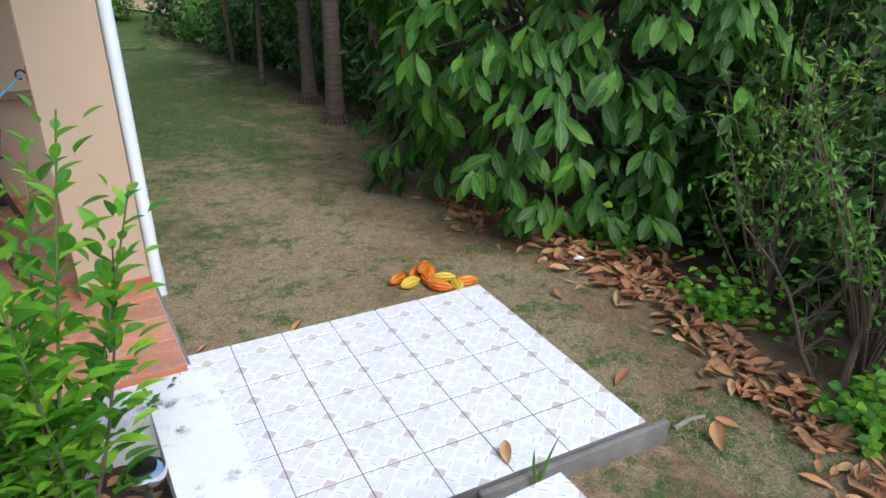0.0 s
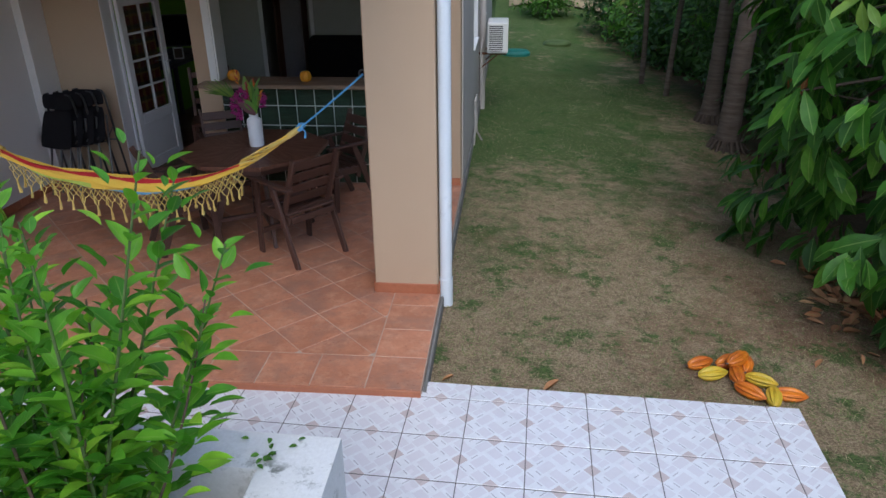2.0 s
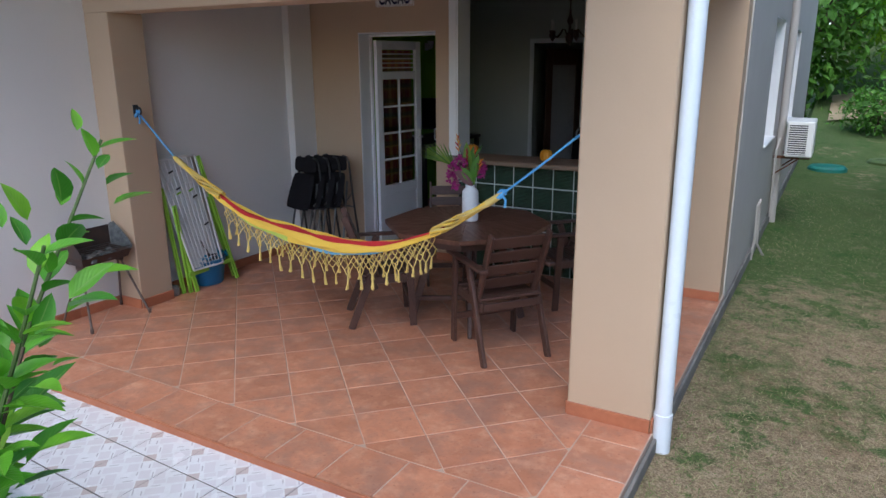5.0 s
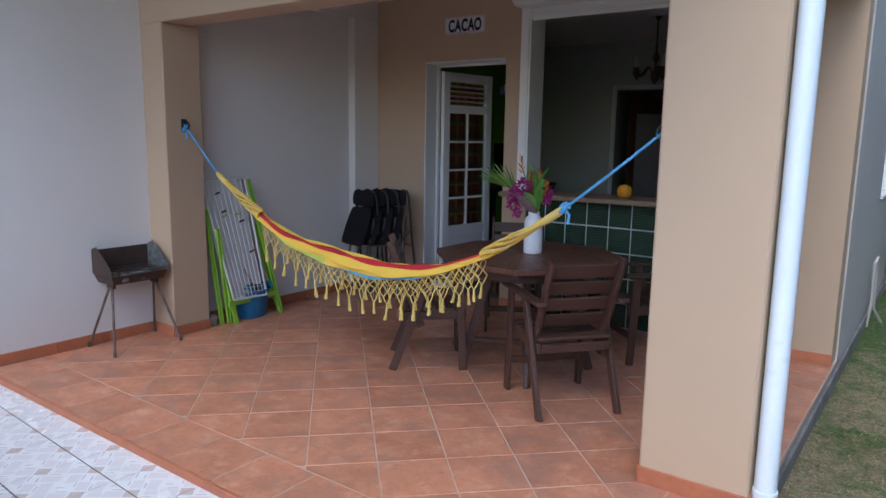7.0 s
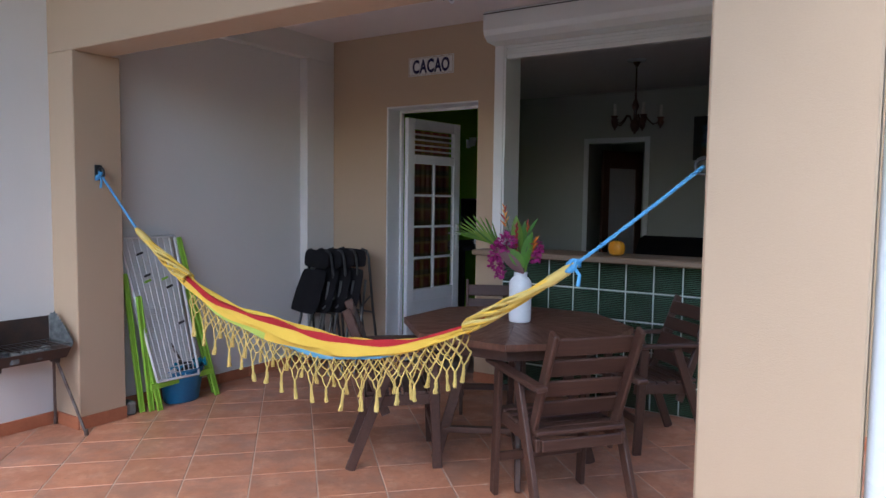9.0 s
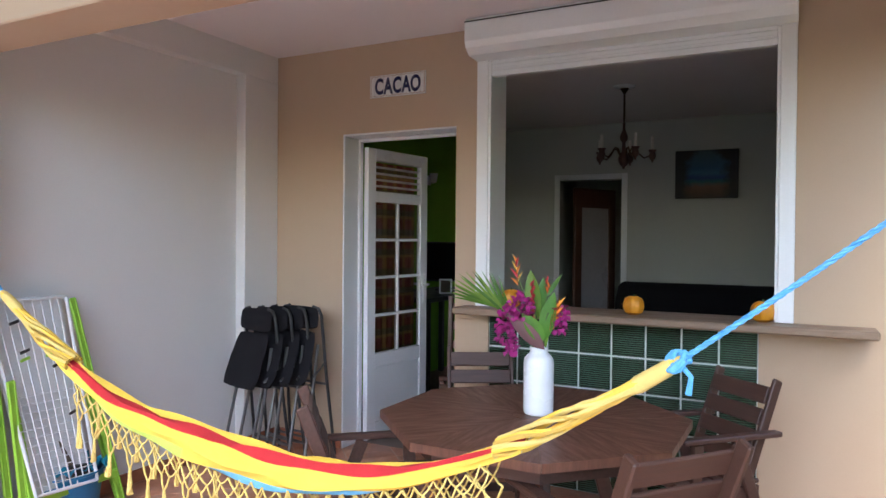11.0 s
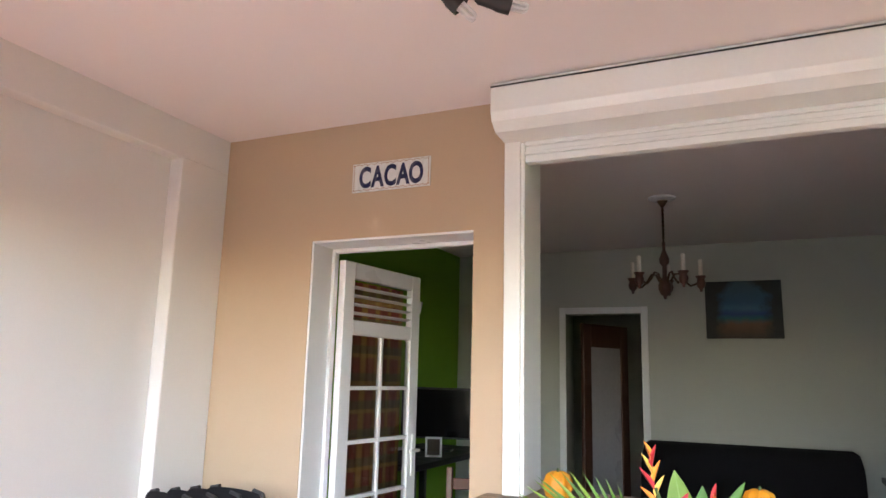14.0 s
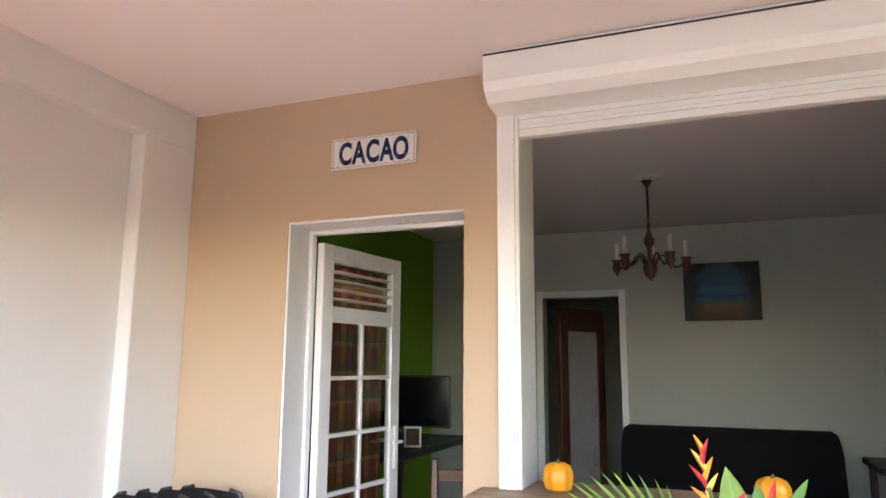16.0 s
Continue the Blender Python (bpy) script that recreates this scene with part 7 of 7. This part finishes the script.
# citrus bush in the planter
def citrus():
    e = thing("citrus_bush", "bright green citrus bush with upright leafy shoots in the planter", "bush", (-0.12, 1.92, 0.60))
    tips = [(0.24, 0.26, 1.25), (0.15, 0.58, 1.10), (0.37, 0.33, 1.0), (-0.16, 0.30, 1.12), (-0.34, 0.36, 0.98), (-0.1, 0.2, 1.02), (-0.44, 0.10, 0.84), (-0.62, 0.34, 0.86), (-0.3, 0.5, 0.92), (-0.10, 0.55, 0.74), (-0.36, -0.36, 0.74), (-0.75, 0.02, 0.78), (0.0, 0.15, 1.12), (-0.2, 0.4, 0.5), (0.3, 0.32, 0.85), (0.05, 0.15, 0.75), (-0.15, 0.1, 0.9), (-0.05, 0.3, 0.6), (-0.5, -0.15, 0.6), (-0.86, 0.36, 0.66), (-0.5, 0.5, 0.9), (-0.66, 0.5, 0.6), (0.0, 0.3, 0.85), (-0.3, 0.15, 0.7)]
    items = []
    for ti, t in enumerate(tips):
        t = np.array(t, float)
        b = np.array((RNG.uniform(-0.1, 0.1), RNG.uniform(-0.08, 0.08), 0.0))
        mid = b + (t - b) * np.array((0.45, 0.45, 0.35)) + RNG.normal(0, 0.03, 3)
        g = Geo()
        line = []
        for i in range(15):
            s = i / 14
            line.append((1 - s) ** 2 * b + 2 * s * (1 - s) * mid + s * s * t)
        g.tube([tuple(p) for p in line], [0.006 * (1 - 0.8 * i / 14) + 0.0013 for i in range(15)], 6)
        obj("branch", g, STEM if ti < 14 else TWIG, e, smooth=True)
        n = 62 if ti < 16 else 50
        for k in range(n):
            s = 0.34 + 0.66 * k / (n - 1)
            p = (1 - s) ** 2 * b + 2 * s * (1 - s) * mid + s * s * t
            ang = k * 2.4 + ti
            ax = (t - mid) / np.linalg.norm(t - mid)
            sd = np.cross(ax, (0.3, 0.1, 1.0))
            sd /= np.linalg.norm(sd)
            sd2 = np.cross(ax, sd)
            o = sd * math.cos(ang) + sd2 * math.sin(ang)
            L = RNG.uniform(0.072, 0.112) * (1.05 - 0.45 * max(0, s - 0.75) / 0.25)
            d = o * RNG.uniform(0.6, 1.0) + ax * (0.65 + 1.1 * max(0, s - 0.7)) + np.array((0, 0, RNG.uniform(-0.35, 0.1)))
            if RNG.random() < 0.45:
                p = p + o * 0.06
            items.append((p, d, L, ax))
    tm = leaf_template(5, 0.42, 0.26, 0.16)
    single, rest = items[::5][:285], None
    chosen = set(id(x) for x in single)
    rest = [x for x in items if id(x) not in chosen]
    for p, d, L, ax in single:
        f = leaf_frame(np.zeros(3), d, ax + RNG.normal(0, 0.25, 3) + np.array((0, 0, 0.4)), L, L * 0.44)
        obj("leaf", leaf_mesh("leaf", tm, [f], BUSH_LEAF), None, e, loc=tuple(p))
    rows = [leaf_frame(p, d, ax + RNG.normal(0, 0.25, 3) + np.array((0, 0, 0.4)), L, L * 0.44) for p, d, L, ax in rest]
    obj("foliage", leaf_mesh("foliage", tm, rows, BUSH_LEAF), None, e, "remaining bright green oval leaves", kind="stuff")


citrus()
gl = thing("garden_light", "small solar garden light with a shiny round cap in the planter", "garden light", (0.125, 2.025, 0.60))
g = Geo()
g.tube([(0, 0, 0), (0, 0, 0.20)], 0.012, 8)
obj("post", g, GREY_METAL, gl, smooth=True)
g = Geo()
g.lathe([(0.0, 0.20), (0.045, 0.20), (0.060, 0.215), (0.064, 0.23), (0.060, 0.243), (0.045, 0.252), (0.0, 0.256)], 28)
obj("cap", g, CHROME, gl, smooth=True)
g = Geo()
g.lathe([(0.0, 0.256), (0.040, 0.2545), (0.040, 0.258), (0.0, 0.260)], 24)
obj("solar_cell", g, SCREEN, gl, smooth=True)

# shrub, creepers and litter along the right edge
def edge_plants():
    def line(y):
        pts = ((1.0, 2.95), (1.8, 3.26), (2.35, 3.42), (3.2, 3.70), (4.1, 3.88), (4.9, 3.90), (5.5, 3.65), (6.5, 3.5), (8.0, 3.7), (10, 3.9))
        for (y0, x0), (y1, x1) in zip(pts, pts[1:]):
            if y <= y1:
                return x0 + (x1 - x0) * max(0, (y - y0)) / (y1 - y0)
        return pts[-1][1]
    rows = []
    lt = leaf_template(5, 0.55, 0.45, -0.22, 0.05)
    for i in range(900):
        y = RNG.uniform(0.9, 6.2) if i % 3 else RNG.uniform(3.4, 5.6)
        x = line(y) + RNG.normal(0.0, 0.12 + (0.13 if y > 3.4 else 0.0)) + 0.06
        L = RNG.uniform(0.08, 0.19)
        a = RNG.uniform(0, 6.28)
        z = ground_z(x, y) + 0.010 + abs(RNG.normal(0, 0.014))
        rows.append(leaf_frame((x, y, z), (math.cos(a), math.sin(a), RNG.uniform(-0.15, 0.15)), (RNG.normal(0, 0.4), RNG.normal(0, 0.4), 1), L, L * RNG.uniform(0.26, 0.42)))
    obj("leaf_litter", leaf_mesh("leaf_litter", lt, rows, DEAD_LEAF), None, label="strip of curled dry brown leaves along the lawn edge", category="leaf litter", kind="stuff")
    # creeper
    rows = []
    for i in range(2600):
        y = RNG.uniform(0.6, 4.7)
        x = line(y) + 0.16 + abs(RNG.normal(0.12, 0.26))
        c = math.sin(y * 4.1 + x * 2) + math.sin(y * 1.9 - x * 5)
        if c < -0.3:
            continue
        z = ground_z(x, y) + abs(RNG.normal(0.06, 0.08)) * (1.2 + c)
        a = RNG.uniform(0, 6.28)
        L = RNG.uniform(0.05, 0.09)
        rows.append(leaf_frame((x, y, z), (math.cos(a), math.sin(a), RNG.uniform(-0.3, 0.3)), (RNG.normal(0, 0.4) - 0.3, RNG.normal(0, 0.4) - 0.3, 1), L, L * 0.75))
    obj("creeper", leaf_mesh("creeper", SMALL, rows, BUSH_LEAF), None, label="low bright green creeper behind the dry leaves", category="creeper", kind="stuff")
    # shrubs of thin twigs
    for bx, by, hh, n, mat, lb in ((4.0, 2.0, 2.3, 22, MID_LEAF, "straggly shrub with thin bare twigs and small leaves"), (4.3, 2.9, 1.6, 14, MID_LEAF, "low straggly shrub in front of the hollow"), (3.75, 1.2, 1.9, 16, MID_LEAF, "thin twiggy shrub beside the steps"), (4.9, 3.3, 2.8, 18, YOUNG_LEAF, "tall shrub with light green feathery leaves")):
        e = thing("shrub", lb, "shrub", (bx, by, ground_z(bx, by)))
        rows = []
        g = Geo()
        for k in range(n):
            a = RNG.uniform(0, 6.28)
            t = np.array((math.cos(a) * RNG.uniform(0.2, 0.8), math.sin(a) * RNG.uniform(0.2, 0.8), hh * RNG.uniform(0.55, 1.0)))
            m = t * np.array((0.35, 0.35, 0.5)) + RNG.normal(0, 0.08, 3)
            ln = [(1 - s) ** 2 * np.zeros(3) + 2 * s * (1 - s) * m + s * s * t for s in np.linspace(0, 1, 10)]
            g.tube([tuple(p) for p in ln], [0.012 * (1 - 0.85 * i / 9) for i in range(10)], 5)
            for q in range(3):
                s0 = RNG.uniform(0.35, 0.9)
                p0 = 2 * s0 * (1 - s0) * m + s0 * s0 * t
                p1 = p0 + RNG.normal(0, 0.16, 3) + np.array((0, 0, 0.12))
                g.tube([tuple(p0), tuple((p0 + p1) / 2 + 0.02), tuple(p1)], [0.004, 0.003, 0.0015], 4)
                for w in range(10):
                    s = RNG.uniform(0.2, 1.05)
                    rows.append(leaf_frame(p0 + (p1 - p0) * s, RNG.normal(0, 1, 3), RNG.normal(0, 0.4, 3) + (0, 0, 1), 0.065, 0.026))
            for w in range(18):
                s = RNG.uniform(0.5, 1.0)
                p = 2 * s * (1 - s) * m + s * s * t
                rows.append(leaf_frame(p + RNG.normal(0, 0.03, 3), RNG.normal(0, 1, 3) + (0, 0, -0.2), RNG.normal(0, 0.4, 3) + (0, 0, 1), RNG.uniform(0.05, 0.10), 0.032))
        obj("branch", g, TWIG, e, smooth=True)
        obj("foliage", leaf_mesh("foliage", TINY, rows, mat), None, e, kind="stuff")
    # stake
    e = thing("stake", "weathered grey wooden stake leaning at the lawn edge", "stake", (4.72, 4.22, ground_z(4.72, 4.22)))
    g = Geo()
    g.tube([(0, 0, -0.1), (0.06, 0.02, 0.25), (0.13, 0.05, 0.56)], [0.030, 0.028, 0.026], 9)
    obj("stake", g, STAKE, e, smooth=True)
    # bare twisting branches of the old shrub
    rb = random.Random(17)
    for bx, by, tx, ty, tz, r_ in ((3.75, 1.95, 0.75, 0.35, 1.45, 0.030), (3.95, 2.45, 0.55, -0.15, 1.25, 0.022), (3.80, 2.05, -0.15, 0.65, 0.95, 0.018), (3.60, 1.65, 0.70, -0.10, 1.20, 0.022)):
        e = thing("bare_branch", "leaning bare grey-brown branch with thin twigs", "branch", (bx, by, ground_z(bx, by)))
        ln = [Vector((tx * t + 0.05 * math.sin(t * 7 + bx * 9), ty * t + 0.04 * math.cos(t * 6), -0.08 + tz * t)) for t in (0, 0.15, 0.3, 0.45, 0.6, 0.75, 0.9, 1.0)]
        g = Geo()
        g.tube(ln, [r_ * (1 - 0.75 * k / 7) for k in range(8)], 8)
        obj("limb", g, TWIG, e, smooth=True)
        g = Geo()
        for k in range(16):
            p = ln[rb.randrange(2, 8)]
            d = Vector((rb.uniform(-1, 1), rb.uniform(-1, 1), rb.uniform(-0.2, 1))).normalized() * rb.uniform(0.15, 0.42)
            q = p + d * 0.5 + Vector((rb.uniform(-.05, .05), rb.uniform(-.05, .05), 0.03))
            g.tube([p, q, p + d], [0.006, 0.004, 0.0015], 5)
            g.tube([q, q + Vector((rb.uniform(-.12, .12), rb.uniform(-.12, .12), rb.uniform(0, .14)))], [0.003, 0.001], 4)
        obj("twig", g, TWIG, e, smooth=True)
    e = thing("paper_scrap", "crumpled white scrap among the dry leaves", "litter", (3.70, 4.23, ground_z(3.70, 4.23) + 0.03))
    g = Geo()
    g.add([(-0.05, -0.02, 0), (0.04, -0.035, 0.012), (0.05, 0.02, 0.0), (0.0, 0.04, 0.02), (-0.045, 0.025, 0.004), (0, 0, 0.03)], [(0, 1, 5), (1, 2, 5), (2, 3, 5), (3, 4, 5), (4, 0, 5), (4, 3, 2, 1, 0)])
    obj("scrap", g, CERAMIC, e)


edge_plants()
for x, y, rz, L in ((1.22, 4.12, 30, 0.12), (1.66, 2.36, 60, 0.13), (2.75, 2.7, 10, 0.16), (3.1, 3.75, 80, 0.13), (2.9, 4.6, 40, 0.09), (0.62, 4.12, 15, 0.08), (2.55, 3.2, 75, 0.09), (3.3, 2.5, 0, 0.16), (2.8, 2.05, 50, 0.18)):
    z = -0.036 if (x < 2.48 and y < 3.9) else ground_z(x, y) + 0.012
    e = thing("dry_leaf", "single curled dry brown leaf on the " + ("white tiles" if z > -0.05 else "worn grass"), "leaf", (x, y, z), rz, group="fallen dry leaves")
    me = leaf_mesh("blade", leaf_template(5, 0.5, 0.5, -0.25, 0.02), [leaf_frame(np.array((-L / 2, 0, 0.004)), (1, 0, 0.1), (0, 0.3, 1), L, L * 0.45)], DEAD_LEAF)
    obj("blade", me, None, e)
e = thing("fallen_branch", "short pale dry branch lying beside the kerb", "branch", (2.80, 2.24, ground_z(2.80, 2.24)))
e.scale = (0.55, 0.55, 0.55)
g = Geo()
g.tube([(-0.22, 0.0, 0.02), (0.0, 0.02, 0.03), (0.2, -0.01, 0.02)], [0.03, 0.026, 0.02], 8)
obj("wood", g, STAKE, e, smooth=True)
e = thing("weed_sprout", "two thin green weed blades growing by the slab", "weed", (1.72, 2.18, -0.16))
for t in ((-0.06, 0.02, 0.30), (0.10, 0.05, 0.32)):
    me = leaf_mesh("blade", leaf_template(6, 0.4, 0.4, 0.15), [leaf_frame(np.zeros(3), t, (0, 1, 0.2), 0.33, 0.022)], MID_LEAF)
    obj("blade", me, None, e)

def planter_litter():
    rows = []
    for i in range(90):
        x, y = RNG.uniform(-0.9, 0.17), RNG.uniform(1.3, 2.33)
        a = RNG.uniform(0, 6.28)
        L = RNG.uniform(0.04, 0.10)
        rows.append(leaf_frame((x, y, 0.635 + RNG.uniform(0, 0.02)), (math.cos(a), math.sin(a), 0.1), (RNG.normal(0, .4), RNG.normal(0, .4), 1), L, L * 0.5))
    obj("planter_litter", leaf_mesh("planter_litter", SMALL, rows, DEAD_LEAF), None, label="scattered dry leaves on the planter soil", category="leaf litter", kind="stuff")
    rows = []
    for i in range(14):
        x, y = 0.21 + RNG.normal(0, 0.05), 2.44 + RNG.normal(0, 0.035)
        a = RNG.uniform(0, 6.28)
        rows.append(leaf_frame((x, y, 0.803 + RNG.uniform(0, 0.008)), (math.cos(a), math.sin(a), 0.15), (RNG.normal(0, .3), RNG.normal(0, .3), 1), 0.028, 0.016))
    obj("wall_creeper", leaf_mesh("wall_creeper", SMALL, rows, MID_LEAF), None, label="tiny creeper leaves on the whitewashed wall corner", category="creeper", kind="stuff")


planter_litter()

def grass():
    rows = []
    n = 70000
    X = RNG.uniform(0.53, 3.7, n)
    Y = 1.6 + 12.5 * RNG.random(n) ** 1.5
    for x, y, a, u in zip(X, Y, RNG.uniform(0, 6.28, n), RNG.random(n)):
        if y < 4.0 and x < 2.56:
            continue
        L = 0.016 + 0.034 * u
        w = math.sin(x * 3.1 + 1.3 * math.sin(y * 2.3)) + math.sin(y * 2.7 + x)
        if w > 0.9:
            L *= 1.5
        rows.append(leaf_frame((x, y, ground_z(x, y) - 0.003), (math.cos(a), math.sin(a), 0.15 + 0.5 * u), (0, 0, 1), L, 0.004))
    obj("grass", leaf_mesh("grass", TINY, rows, GRASS_BLADE), None, label="short mown grass blades, green and straw-coloured", category="grass", kind="stuff")


grass()

# ---- small structure pieces: glass blocks and tiles ----
def pieces():
    # glass blocks, eight columns and five rows
    g = Geo()
    g.box(-0.0955, 0.0955, -0.006, 0.0, -0.095, 0.095, 0.006)
    g.box(-0.088, 0.088, -0.012, -0.006, -0.088, 0.088, 0.005)
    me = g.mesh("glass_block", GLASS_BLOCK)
    for c in range(8):
        for r in range(5):
            o = new("glass_block", me)
            o.parent = glass_wall
            o.location = (HX0 + 0.0914 + c * 0.1828, BACK_Y + 0.013, 0.0965 + r * 0.1932)
            o.scale = (0.905, 1, 0.965)
    # white tiles on the slab
    s = 0.315
    g = Geo()
    g.box(-s / 2 + 0.0022, s / 2 - 0.0022, -s / 2 + 0.0036, s / 2 - 0.0036, -0.012, 0.0, 0.0018)
    me = g.mesh("tile", WHITE_TILE)
    # first row is cut
    cut = 0.141
    g = Geo()
    g.box(-s / 2 + 0.0022, s / 2 - 0.0022, -s / 2 + 0.0022, -s / 2 + cut - 0.0022, -0.012, 0.0, 0.0018)
    me_cut = g.mesh("tile", WHITE_TILE)
    rnd = random.Random(3)
    for i in range(20):
        for j in range(6):
            x = -0.171 - s * (i - 0.5)
            y = -cut - s * (j - 0.5) if j else -cut + s / 2
            w = SLAB @ Vector((x, y, 0))
            if w.y < 2.22 or w.x < WALL_X + 0.1:
                continue
            if w.x < -2.8 and False:
                continue
            if i == 0:
                g = Geo()
                g.box(-s / 2 + 0.0015, -s / 2 + 0.171 - 0.001, -s / 2 + 0.0015, (-s / 2 + cut if j == 0 else s / 2) - 0.0015, -0.012, 0.0, 0.0018)
                o = new("tile", g.mesh("tile", WHITE_TILE))
            else:
                o = new("tile", me_cut if j == 0 else me)
            o.parent = white_slab
            o.matrix_basis = Matrix.Translation((w.x, w.y, -0.040 + rnd.uniform(-0.0006, 0.0006))) @ Matrix.Rotation(radians(-2.6), 4, "Z")
    # terracotta: a border row along the front and the side, the rest laid slantwise
    t = 0.3136
    fx0, fx1, fy0, fy1 = WALL_X + 0.012, 0.490, 3.885, BACK_Y + 0.2
    rows = []
    g = Geo()
    g.box(-t / 2 + 0.003, t / 2 - 0.003, -t / 2 + 0.003, t / 2 - 0.003, -0.010, 0.0, 0.002)
    me_t = g.mesh("tile", TERRA)

    def put(mesh, x, y, rot):
        o = new("tile", mesh)
        o.parent = terrace_floor
        o.matrix_basis = Matrix.Translation((x, y, rnd.uniform(-0.0004, 0.0004))) @ Matrix.Rotation(rot, 4, "Z")

    bx = fx1 - t
    by = fy0 + t
    k = 0
    x = fx1 - t / 2
    while x > fx0 + t / 2:
        put(me_t, x, fy0 + t / 2, 0)
        x -= t
    y = fy0 + t * 1.5
    while y < BACK_Y:
        put(me_t, fx1 - t / 2, y, 0)
        y += t

    def clip(poly, axis, val, keep_less):
        out = []
        for i in range(len(poly)):
            a, b = poly[i], poly[(i + 1) % len(poly)]
            ina = (a[axis] <= val) if keep_less else (a[axis] >= val)
            inb = (b[axis] <= val) if keep_less else (b[axis] >= val)
            if ina:
                out.append(a)
            if ina != inb:
                q = (val - a[axis]) / (b[axis] - a[axis])
                out.append((a[0] + (b[0] - a[0]) * q, a[1] + (b[1] - a[1]) * q))
        return out

    d = t * math.sqrt(2)
    ox, oy = -0.507, 4.888
    h = (t / 2 - 0.003) * math.sqrt(2)
    full = None
    for a in range(-14, 16):
        for b in range(-14, 16):
            cx, cy = ox + (a - b) * d / 2, oy + (a + b) * d / 2 + d / 2
            poly = [(cx - h, cy), (cx, cy - h), (cx + h, cy), (cx, cy + h)]
            if cx + h < fx0 or cx - h > bx or cy + h < by or cy - h > fy1:
                continue
            whole = cx - h >= fx0 and cx + h <= bx and cy - h >= by and cy + h <= fy1
            if whole:
                put(me_t, cx, cy, math.pi / 4)
                continue
            q = clip(clip(clip(clip(poly, 0, fx0, False), 0, bx - 0.003, True), 1, by + 0.003, False), 1, fy1, True)
            if len(q) < 3:
                continue
            area = abs(sum(q[i][0] * q[(i + 1) % len(q)][1] - q[(i + 1) % len(q)][0] * q[i][1] for i in range(len(q)))) / 2
            if area < 0.001:
                continue
            n = len(q)
            mx_, my_ = sum(p[0] for p in q) / n, sum(p[1] for p in q) / n
            g = Geo()
            g.add([(p[0] - mx_, p[1] - my_, -0.010) for p in q] + [(p[0] - mx_, p[1] - my_, 0.0) for p in q], [tuple(range(n))[::-1], tuple(range(n, 2 * n))] + [(i, (i + 1) % n, (i + 1) % n + n, i + n) for i in range(n)])
            put(g.mesh("tile", TERRA), mx_, my_, 0)
    # terracotta edge nosing against the white slab
    g = Geo()
    g.box(fx0, 0.490, 3.870, 3.883, -0.045, -0.001, 0.003)
    obj("edge_strip", g, TERRA_EDGE, label="thin terracotta edge of the raised terrace", kind="structure", category="floor edge")


pieces()
